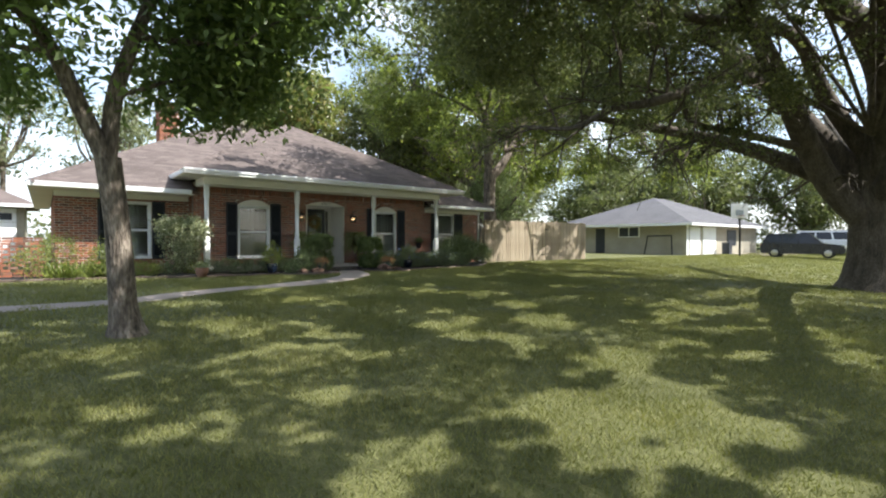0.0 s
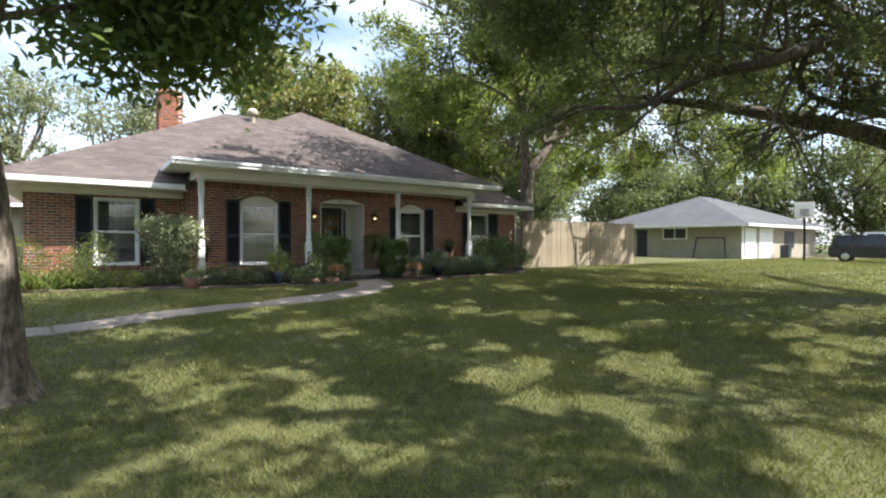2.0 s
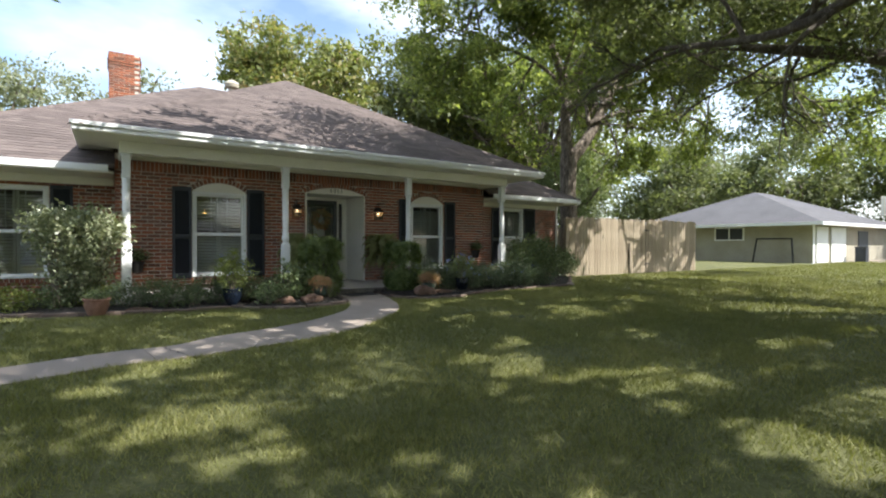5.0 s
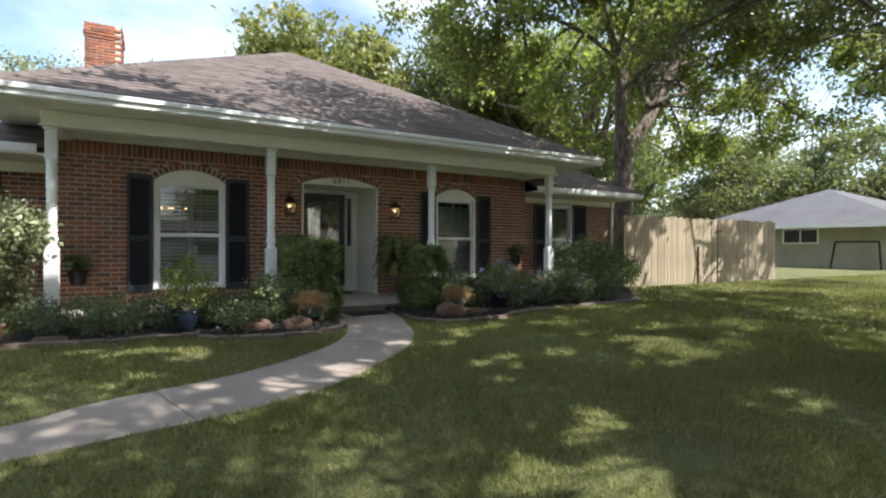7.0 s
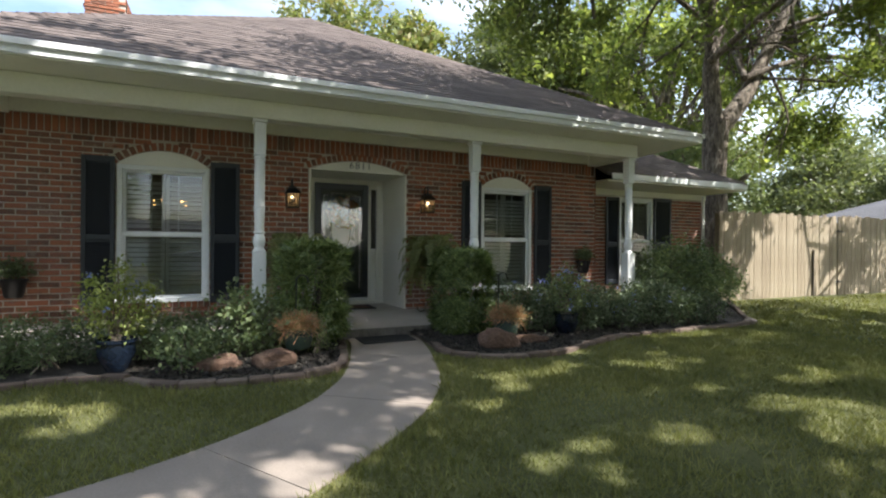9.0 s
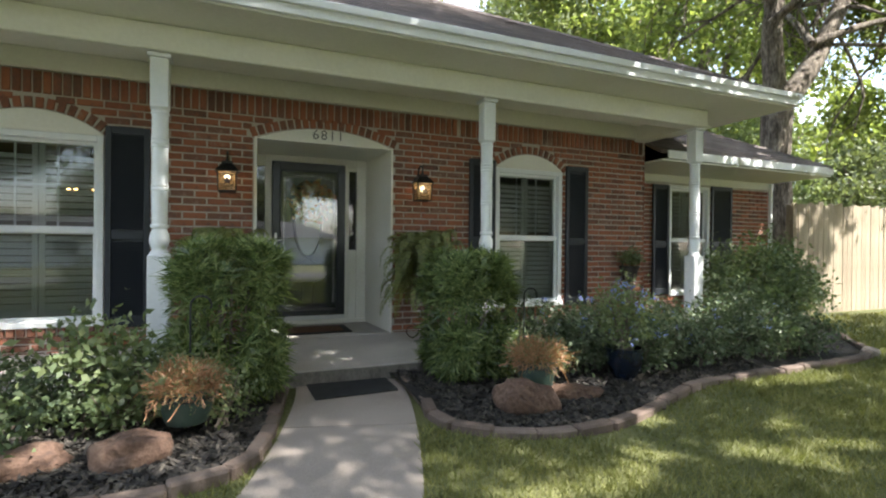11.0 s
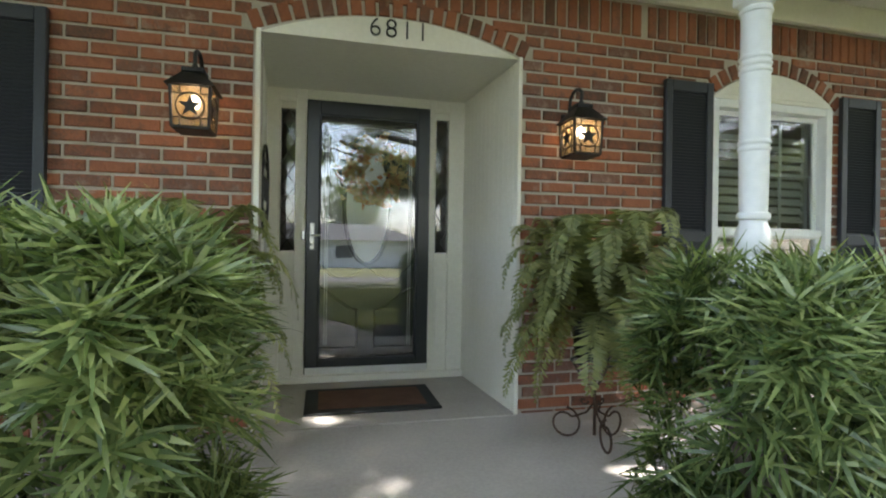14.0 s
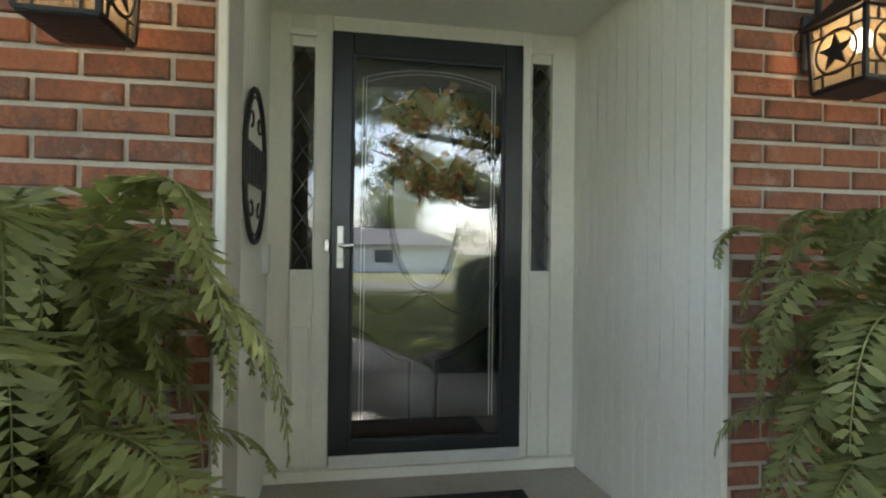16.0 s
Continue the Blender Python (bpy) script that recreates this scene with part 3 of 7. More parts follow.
return_wall("wall_return_west", 3.6, -1, FY + 0.01, WL + 0.012, 3.4, "red brick corner of the porch wall")
return_wall("wall_return_east", 12.5, 1, FY + 0.01, WR + 0.012, 3.4, "red brick corner of the porch wall")
return_wall("wall_side_west", 0.22, -1, WL + 0.01, 28, 3.0, "red brick side wall of the house")
return_wall("wall_side_east", 16.3, 1, WR + 0.01, 28, 3.0, "red brick side wall of the house")
setting("wall_back", Geo().box(0.3, 16.2, 27.8, 28.0, 0.3, 3.1), MORTAR, "rear wall of the house", "wall")
setting("floor", Geo().box(0.4, 16.1, 17.95, 27.8, 0.6, PZ), ROOM, "floor of the dark rooms", "floor")
setting("room_ceiling", Geo().box(0.4, 16.1, 17.85, 27.8, 3.12, 3.2), ROOM, "ceiling of the rooms", "ceiling")
setting("room_wall", Geo().box(0.4, 6.9, 21.5, 21.6, PZ, 3.12).box(6.9, 7.0, 17.05, 21.5, PZ, 3.12).box(9.0, 9.1, 17.05, 21.5, PZ, 3.12).box(9.1, 16.1, 20.6, 20.7, PZ, 3.12), ROOM, "plain inner walls of the rooms", "wall")

# porch slab and step
pg = Geo()
pg.slab([(3.6, 15.66), (7.3, 15.66), (7.6, 15.645), (8.4, 15.645), (8.7, 15.66), (12.5, 15.66), (12.5, 16.855), (8.76, 16.855), (8.76, 17.85), (7.18, 17.85), (7.18, 16.855), (3.6, 16.855)], 0.4, lambda x, y: PZ - 0.06 * max(0.0, 16.855 - y) / 1.2)
setting("porch_floor", pg, PORCH, "worn grey concrete porch floor", "floor")
setting("threshold", Geo().box(7.19, 8.75, 16.825, 16.9, PZ - 0.03, PZ + 0.004, 0.002), PORCH, "concrete edge at the entry opening", "threshold")
setting("step_face", Geo().box(7.3, 8.75, 15.63, 15.643, 0.55, 0.705, 0.002), AGGREGATE, "rough weathered front face of the porch step", "step")

# ---- roofs ----
EA = (3.05, 13.32, 15.3, 3.62)                 # porch roof: x0, x1, front y, edge z
APEX = (7.66, 19.67, 6.26)
MAIN = (-0.32, 16.25, 16.55, 28.85, 3.13, 22.7, 6.55)


TABS = {}


def roof_face(root, quad, rng, rows_h=0.14, single=0):
    """A sloping face with rows of overlapping shingles. quad: eave left, eave right, top right, top left."""
    a, b, c, d = (Vector(p) for p in quad)
    g = Geo()
    n = (b - a).cross(d - a).normalized()
    if n.z < 0:
        n = -n
    g.add([a, b, c, d, a - n * 0.05, b - n * 0.05, c - n * 0.05, d - n * 0.05], [(0, 1, 2, 3), (7, 6, 5, 4), (0, 4, 5, 1), (1, 5, 6, 2), (2, 6, 7, 3), (3, 7, 4, 0)])
    part("deck", g, SHINGLE, root)
    along = (b - a).normalized()
    up = n.cross(along).normalized()
    if up.z < 0:
        up = -up
    height = (d - a).dot(up)
    rows = int(height / rows_h)
    s = Geo()
    for k in range(rows):
        u0, u1 = k / rows, min((k + 1.25) / rows, 1.0)
        la, lb = a.lerp(d, u0), b.lerp(c, u0)
        ta, tb = a.lerp(d, u1), b.lerp(c, u1)
        w = (lb - la).length
        x = -rng.uniform(0, 0.3)
        while x < w:
            e = min(x + rng.choice((0.2, 0.3, 0.3, 0.42)), w)
            s0, s1 = max(x, 0) / w, e / w
            if s1 - s0 > 0.001:
                p, q, r, t = la.lerp(lb, s0), la.lerp(lb, s1 - 0.004 / w), ta.lerp(tb, s1 - 0.004 / w), ta.lerp(tb, s0)
                hi, lo = n * (0.007 + rng.uniform(0, 0.004)), n * 0.002
                key = round((e - x) * 100)
                if single > 0 and x > 0 and e < w - 0.25:
                    single -= 1
                    run = height / rows * 1.25
                    if key not in TABS:
                        W = key / 100 - 0.004
                        TABS[key] = Geo().add([(0, 0, .009), (W, 0, .009), (W, run, .002), (0, run, .002), (0, 0, 0), (W, 0, 0)], [(0, 1, 2, 3), (4, 5, 1, 0)]).mesh("shingle", SHINGLE)
                    ob = new("shingle", TABS[key])
                    ob.parent = root
                    m = Matrix((along, up, n)).transposed().to_4x4()
                    m.translation = p
                    ob.matrix_basis = m
                    x = e
                    continue
                s.add([p + hi, q + hi, r + lo, t + lo, p, q], [(0, 1, 2, 3), (4, 5, 1, 0)])
            x = e
    tagged(part("shingles", s, SHINGLE, root), kind="stuff")


rr = random.Random(9)
roof_p = tagged(new("roof_porch"), "brown-grey shingled hip roof over the porch", "roof", kind="structure")
x0, x1, y0, ez = EA
ax, ay, az = APEX
roof_face(roof_p, [(x0, y0, ez), (x1, y0, ez), (ax, ay, az), (ax - 0.02, ay, az)], rr, single=300)
roof_face(roof_p, [(x0, 22.2, ez), (x0, y0, ez), (ax, ay, az), (ax, 22.2, az)], rr)
roof_face(roof_p, [(x1, y0, ez), (x1, 22.2, ez), (ax, 22.2, az), (ax, ay, az)], rr)
roof_m = tagged(new("roof_main"), "brown-grey shingled hip roof of the house", "roof", kind="structure")
mx0, mx1, my0, my1, mz, ry, rz = MAIN
rl, rx = mx0 + (ry - my0), mx1 - (ry - my0)
up1 = mz + (rz - mz) / (ry - my0) * 1.0
roof_face(roof_m, [(mx0, my0, mz), (3.6, my0, mz), (3.6, my0 + 1, up1), (mx0 + 1, my0 + 1, up1)], rr)
roof_face(roof_m, [(12.5, my0, mz), (mx1, my0, mz), (mx1 - 1, my0 + 1, up1), (12.5, my0 + 1, up1)], rr)
roof_face(roof_m, [(mx0 + 1, my0 + 1, up1), (mx1 - 1, my0 + 1, up1), (rx, ry, rz), (rl, ry, rz)], rr)
roof_face(roof_m, [(mx0, my1, mz), (mx0, my0, mz), (rl, ry, rz), (rl, ry + 0.02, rz)], rr)
roof_face(roof_m, [(mx1, my0, mz), (mx1, my1, mz), (rx, ry + 0.02, rz), (rx, ry, rz)], rr)
roof_face(roof_m, [(mx1, my1, mz), (mx0, my1, mz), (rl, ry, rz), (rx, ry, rz)], rr, 0.6)
caps = Geo()


def hip_cap(g, p, q, rng):
    p, q = Vector(p), Vector(q)
    d = (q - p).normalized()
    side = d.cross(Vector((0, 0, 1))).normalized()
    n, L = int((q - p).length / 0.14), (q - p).length
    for k in range(n):
        a, b = p + d * (k * L / n), p + d * min((k + 1.3) * L / n, L)
        up = Vector((0, 0, 0.03 + rng.uniform(0, 0.004)))
        dn = Vector((0, 0, -0.055))
        g.add([a - side * 0.14 + dn, a + up, a + side * 0.14 + dn, b + side * 0.14 + dn * 1.1, b + up * 0.6, b - side * 0.14 + dn * 1.1], [(0, 1, 4, 5), (1, 2, 3, 4)])


for p, q in (((x0, y0, ez), APEX), ((x1, y0, ez), APEX), (APEX, (ax, 22.2, az))):
    hip_cap(caps, p, q, rr)
tagged(part("hip_caps", caps, SHINGLE, roof_p), kind="stuff")
caps = Geo()
for p, q in (((mx0, my0, mz), (rl, ry, rz)), ((mx1, my0, mz), (rx, ry, rz)), ((rl, ry, rz), (rx, ry, rz))):
    hip_cap(caps, p, q, rr)
tagged(part("hip_caps", caps, SHINGLE, roof_m), kind="stuff")

# fascias, soffits, frieze
trim = Geo()
trim.box(x0 - 0.02, x1 + 0.02, y0 - 0.03, y0, ez - 0.13, ez - 0.005, 0.006)
trim.box(x0 - 0.05, x1 + 0.05, y0 - 0.06, y0 - 0.033, ez - 0.055, ez + 0.01, 0.006)
trim.box(x0 - 0.03, x0, y0 + 0.003, 17.6, ez - 0.13, ez - 0.005, 0.006)
trim.box(x1, x1 + 0.03, y0 + 0.003, 17.6, ez - 0.13, ez - 0.005, 0.006)
setting("trim_fascia_porch", trim, FASCIA, "white painted fascia boards of the porch roof", "trim")
sof = Geo()
sof.box(x0, x1, y0 + 0.003, 16.83, ez - 0.145, ez - 0.12)
sof.box(x0, 3.58, 16.84, 17.6, ez - 0.145, ez - 0.12)
sof.box(12.52, x1, 16.84, 17.6, ez - 0.145, ez - 0.12)
setting("ceiling", sof, TRIM, "cream painted boarded porch ceiling and soffit", "ceiling")
bm_ = Geo()
bm_.box(3.66, 12.48, 15.81, 16.01, 3.26, ez - 0.147, 0.008)       # front beam
bm_.box(3.64, 12.5, 15.795, 15.808, 3.26, 3.285, 0.003)
bm_.box(3.66, 3.86, 16.012, 16.84, 3.26, ez - 0.147, 0.008)
bm_.box(12.28, 12.48, 16.012, 16.84, 3.26, ez - 0.147, 0.008)
bm_.box(3.862, 12.278, 16.79, 16.838, 3.295, ez - 0.147, 0.006)   # board along the wall
setting("trim_beam", bm_, TRIM, "cream painted porch beam", "trim")
tw = Geo()
tw.box(mx0 - 0.02, 3.5, my0 - 0.03, my0, mz - 0.13, mz - 0.005, 0.006)
tw.box(mx0 - 0.03, mx0, my0 + 0.003, my1, mz - 0.13, mz - 0.005, 0.006)
tw.box(12.6, mx1 + 0.02, my0 - 0.03, my0, mz - 0.12, mz - 0.005, 0.006)
tw.box(mx1, mx1 + 0.03, my0 + 0.003, my1, mz - 0.12, mz - 0.005, 0.006)
setting("trim_fascia_wings", tw, FASCIA, "white painted fascia boards of the wings", "trim")
sw = Geo()
sw.box(mx0, 3.58, my0 + 0.003, WL + 0.1, mz - 0.15, mz - 0.125)
sw.box(12.52, mx1, my0 + 0.003, WR + 0.1, mz - 0.15, mz - 0.125)
sw.box(mx0, 0.2, WL + 0.11, my1, mz - 0.15, mz - 0.125)
sw.box(16.3, mx1, WR + 0.11, my1, mz - 0.15, mz - 0.125)
sw.box(0.2, 3.58, WL - 0.04, WL - 0.003, 2.83, mz - 0.152, 0.004)
sw.box(12.52, 16.32, WR - 0.04, WR - 0.003, 2.86, mz - 0.152, 0.004)
setting("trim_soffit_wings", sw, TRIM, "cream painted soffits and frieze boards", "trim")

# chimney of brick
ch = tagged(thing("chimney", "weathered red brick chimney with a corbelled top", "chimney", (3.87, 22.3, 5.5)))
cx0, cx1, cy0, cy1, cz1 = 3.5, 4.24, 21.9, 22.7, 6.95
part("core", Geo().box(cx0 + .015, cx1 - .015, cy0 + .015, cy1 - .015, 4.6, cz1 - 0.02), MORTAR, ch)
for k in range(int((cz1 - 5.2) / COURSE)):
    z = cz1 - (k + 1) * COURSE
    grow = 0.03 if k in (2, 3) else (0.015 if k in (1, 4) else 0)
    for face in range(4):
        L = (cx1 - cx0) if face % 2 == 0 else (cy1 - cy0)
        n = max(3, round(L / 0.213))
        for i in range(n):
            a = L * i / n + (0 if k % 2 else -L / n / 2)
            b = min(a + L / n - 0.013, L)
            a = max(a, 0)
            if b - a < 0.04:
                continue
            ob = new("brick", brick_mesh(b - a, COURSE - 0.013))
            ob.parent = ch
            ob.matrix_parent_inverse = ch.matrix_basis.inverted()
            c4 = [(cx0, cy0, 0), (cx1, cy0, 90), (cx1, cy1, 180), (cx0, cy1, 270)][face]
            ob.matrix_basis = pose(c4[0], c4[1], z, 0, 0, c4[2]) @ Matrix.Translation((a, 0.02 - grow, 0))


# ---- trees ----
def leaf_quads(centres, rng, length, width, droop=0.2, fold=0.25, spread_dir=None):
    """Pointed leaves as folded diamonds: (n, 4, 3)."""
    n = len(centres)
    d = rng.normal(size=(n, 3))
    if spread_dir is not None:
        d += spread_dir
    d[:, 2] -= droop
    d /= np.linalg.norm(d, axis=1, keepdims=True)
    u = rng.normal(size=(n, 3)) + np.array([0, 0, 0.8])
    s = np.cross(d, u)
    s /= np.linalg.norm(s, axis=1, keepdims=True) + 1e-9
    nrm = np.cross(s, d)
    k = rng.uniform(0.65, 1.25, size=(n, 1))
    L, W = length * k, width * k
    base = centres - d * L * 0.5
    mid = centres + nrm * W * fold
    return np.stack([base, mid + s * W * 0.5, centres + d * L * 0.5, mid - s * W * 0.5], axis=1)


def branch(rng, g, p, d, length, radius, depth, tips, up=0.15, wander=0.35, splits=(2, 3), shrink=0.68, seg=8, leafy=2):
    """Grows one limb into g and goes on with thinner ones; tips gathers the leafy ends."""
    n = 5
    pts, rad, q, v = [Vector(p)], [radius], Vector(p), Vector(d).normalized()
    for k in range(n):
        v = (v + Vector(rng.normal(size=3)) * wander / n * 1.6 + Vector((0, 0, up / n))).normalized()
        q = q + v * (length / n)
        pts.append(q.copy())
        rad.append(radius * (1 - 0.42 * (k + 1) / n))
        if depth <= leafy:
            tips.append((q.copy(), length))
    g.tube(pts, rad, max(4, seg))
    if depth <= 0:
        return
    for _ in range(rng.integers(splits[0], splits[1] + 1)):
        axis = Vector(rng.normal(size=3)).cross(v).normalized()
        nv = (Matrix.Rotation(rng.uniform(0.35, 0.95), 3, axis) @ v)
        k = rng.integers(2, n + 1)
        branch(rng, g, pts[k], nv, length * shrink * rng.uniform(0.8, 1.15), rad[k] * 0.72, depth - 1, tips, up, wander, splits, shrink, seg - 1, leafy)


def crown(name, tree, centres, mat, rng, length, width, label=""):
    ob = new(name, quad_mesh(name, leaf_quads(centres, rng, length, width), 4, mat))
    ob.parent = tree
    ob.matrix_parent_inverse = tree.matrix_basis.inverted()
    return tagged(ob, label, kind="stuff")


def sun_mask(c, lit=0.27):
    """Which leaves stay: crowns cut to place sun patches and shade on the ground."""
    gx, gy = SUN_WAY.x / SUN_WAY.z, SUN_WAY.y / SUN_WAY.z
    px, py = c[:, 0] - c[:, 2] * gx, c[:, 1] - c[:, 2] * gy
    n = np.array([0.7 * noise.noise(Vector((a * 0.95, b * 1.4, 107.31))) + 0.55 * noise.noise(Vector((a * 2.3, b * 3.2, 112.31))) for a, b in zip(px, py)])
    open_ = np.exp(-((px - 4.2) / 3.2) ** 2 - ((py - 2.2) / 2.4) ** 2)      # crown cut thin to let sun onto the near lawn
    # crown kept dense to shade the west lawn and walk
    dense = 1 / (1 + np.exp(-(py - 9.5) * 1.8)) / (1 + np.exp((py - 14.4) * 3)) / (1 + np.exp((px - 6.0) * 2.2))
    # cut open again to light the front of the west wing
    open_ = open_ + 1 / (1 + np.exp(-(py - 15.6) * 2.5)) / (1 + np.exp((px - 3.6) * 2.5))
    # kept dense to shade porch and east bed, one sun spot cut in
    dense = dense + 1.2 / (1 + np.exp(-(py - 15.8) * 3)) / (1 + np.exp(-(px - 5.6) * 3)) / (1 + np.exp((px - 15.6) * 3)) - 4.0 * np.exp(-((px - 8.75) / 0.4) ** 2 - ((py - 16.75) / 0.42) ** 2)
    return n < np.where(py > 13.2, lit + 0.08, lit) - 0.2 * open_ + 0.16 * dense - 0.02


def scatter(tips, rng, per, spread, flat=0.7):
    c = np.array([t[0] for t in tips])
    c = np.repeat(c, per, axis=0)
    return c + rng.normal(size=c.shape) * np.array([spread, spread, spread * flat])


def clump_crown(rng, blobs, clumps, per, spread, hollow=0.55):
    """Leaf centres in clumps over lumpy ellipsoids. blobs: (x, y, z, rx, ry, rz)."""
    vol = np.array([b[3] * b[4] * b[5] for b in blobs]) ** 0.7
    pick = rng.choice(len(blobs), size=clumps, p=vol / vol.sum())
    b = np.array(blobs)[pick]
    d = rng.normal(size=(clumps, 3))
    d /= np.linalg.norm(d, axis=1, keepdims=True)
    r = rng.uniform(hollow, 1.0, size=(clumps, 1)) ** 0.6
    c = b[:, :3] + d * r * b[:, 3:] * rng.uniform(0.85, 1.12, size=(clumps, 1))
    c = np.repeat(c, per, axis=0)
    s = np.repeat(rng.uniform(0.6, 1.3, size=clumps), per)[:, None] * spread
    return c + rng.normal(size=c.shape) * s * np.array([1, 1, 0.6])


def trunk_line(g, pts, radii, seg=14, rng=None):
    g.tube(smooth_line(pts, 5), np.interp(np.linspace(0, len(pts) - 1, (len(pts) - 1) * 5 + 1), range(len(pts)), radii).tolist(), seg)


# young front-yard tree beside the walk
r1 = np.random.default_rng(11)
t1 = thing("tree", "slim grey-barked tree with a forked trunk on the lawn", "tree", (0.82, 7.75, 0.35))
g = Geo()
trunk_line(g, [(0.85, 7.75, 0.25), (0.83, 7.75, 0.5), (0.8, 7.75, 0.8), (0.74, 7.72, 1.8), (0.64, 7.68, 2.65)], [0.3, 0.2, 0.165, 0.145, 0.15])
part("trunk", g, BARK, t1, smooth=True)
tips = []
g = Geo()
trunk_line(g, [(0.64, 7.68, 2.6), (0.42, 7.66, 3.1), (0.1, 7.6, 3.85), (-0.3, 7.55, 4.5), (-0.7, 7.4, 5.4)], [0.12, 0.105, 0.09, 0.075, 0.05], 10)
part("limb", g, BARK, t1, smooth=True)
g = Geo()
trunk_line(g, [(0.64, 7.68, 2.6), (0.72, 7.7, 3.45), (0.96, 7.7, 4.3), (1.15, 7.8, 4.9), (1.3, 7.9, 5.9)], [0.11, 0.1, 0.085, 0.07, 0.05], 10)
for p, d, L in (((-0.3, 7.55, 4.5), (-1, .2, .5), 1.5), ((0.1, 7.6, 3.85), (-.7, -.7, .4), 1.4), ((0.1, 7.6, 3.85), (-.9, .6, .2), 1.4), ((-0.7, 7.4, 5.4), (-.3, -.2, 1), 1.3), ((-0.7, 7.4, 5.4), (-.8, .5, .5), 1.3),
                ((0.96, 7.7, 4.3), (1, -.3, .25), 1.5), ((0.96, 7.7, 4.3), (.8, .8, .15), 1.5), ((1.15, 7.8, 4.9), (1, .1, .3), 1.6), ((1.3, 7.9, 5.9), (.5, .3, 1), 1.3), ((1.3, 7.9, 5.9), (.9, -.4, .4), 1.4), ((1.3, 7.9, 5.9), (-.3, .9, .5), 1.3),
                ((1.15, 7.8, 4.9), (.2, -1, .2), 1.4), ((0.72, 7.7, 3.45), (.9, .4, .3), 1.1), ((-0.3, 7.55, 4.5), (.1, -1, .3), 1.3), ((1.15, 7.8, 4.9), (1, .5, -.1), 1.7), ((0.96, 7.7, 4.3), (1, .1, 0), 1.6), ((1.3, 7.9, 5.9), (1, .4, .1), 1.7), ((-0.3, 7.55, 4.5), (-1, -.4, .1), 1.6)):
    b = Geo()
    branch(r1, b, p, d, L, 0.035, 2, tips, up=0.05, leafy=2, seg=6)
    part("bough", b, BARK, t1, smooth=True)
part("limb", g, BARK, t1, smooth=True)
c1 = scatter(tips, r1, 60, 0.42)
crown("crown", t1, c1[c1[:, 2] > 3.15], LEAF_A, r1, 0.15, 0.062)

# the great live oak
r2 = np.random.default_rng(5)
OX, OY = 19.6, 3.58
t2 = thing("tree", "huge spreading live oak with dark bark", "tree", (OX, OY, 0.15))
g = Geo()
trunk_line(g, [(OX, OY, 0.0), (OX, OY, 0.45), (OX, OY, 1.2), (OX + .05, OY, 2.2), (OX + .1, OY, 3.2)], [1.2, 0.85, 0.66, 0.64, 0.72], 18)
part("trunk", g, BARK_OAK, t2, smooth=True)
tips = []
g = Geo()
limbs = [([(OX, OY + .1, 2.2), (18.66, 4.5, 3.4), (17.61, 4.95, 4.95), (16.72, 5.08, 5.9), (15.39, 5.3, 7.17), (14.4, 5.28, 7.94), (12.22, 4.99, 8.72)], [.46, .36, .33, .28, .24, .2, .12]),
         ([(17.81, 4.95, 4.43), (16.33, 5.52, 4.62), (14.77, 6.12, 4.75), (13.24, 6.27, 4.82)], [.14, .11, .08, .04]),
         ([(16.72, 5.08, 5.9), (14.15, 5.46, 6.02), (12.5, 5.7, 5.4), (11.25, 6.06, 4.9), (11.4, 7.3, 5.0), (12.0, 9.0, 4.9), (12.0, 11.0, 5.3)], [.2, .16, .13, .11, .09, .07, .04]),
         ([(OX, OY, 3.0), (18.9, 3.2, 5.8), (17.75, 3.5, 7.4), (16.5, 3.95, 8.1), (14.6, 4.36, 9.2)], [.55, .46, .38, .3, .18]),
         ([(19.48, 3.63, 4.0), (18.43, 4.57, 6.02), (17.4, 4.88, 7.4), (16.14, 5.2, 7.65), (13.64, 5.97, 7.45), (10.88, 6.74, 7.28), (9.6, 7.4, 7.4)], [.26, .23, .2, .17, .13, .09, .05]),
         ([(19.5, 3.4, 3.2), (17.4, 3.0, 6.0), (14.6, 2.6, 7.6), (11.6, 2.4, 8.2), (8.4, 2.2, 8.6)], [.3, .24, .18, .12, .06]),
         ([(OX, OY, 3.0), (19.2, 5.0, 5.0), (18.2, 6.4, 7.2), (16.6, 8.0, 9.0)], [.45, .38, .28, .16]),
         ([(OX, OY, 3.0), (19.9, 3.4, 5.4), (19.6, 2.2, 7.8), (18.6, 0.6, 9.8)], [.45, .38, .28, .16]),
         ([(OX, OY, 2.8), (21.6, 4.6, 4.6), (23.8, 5.6, 6.0), (26.2, 6.4, 7.0)], [.45, .36, .26, .15]),
         ([(OX, OY, 2.8), (21.0, 2.4, 4.6), (22.6, 0.4, 6.4), (24.0, -2.2, 7.6)], [.42, .34, .24, .14]),
         ([(OX, OY, 2.8), (17.8, 2.0, 4.6), (15.4, 0.2, 5.8), (12.6, -1.6, 6.6), (10.0, -2.8, 7.2)], [.42, .34, .26, .18, .1]),
         ([(OX, OY, 2.9), (18.4, 6.4, 4.6), (17.2, 9.0, 5.6), (15.8, 11.4, 6.3)], [.34, .25, .17, .08])]
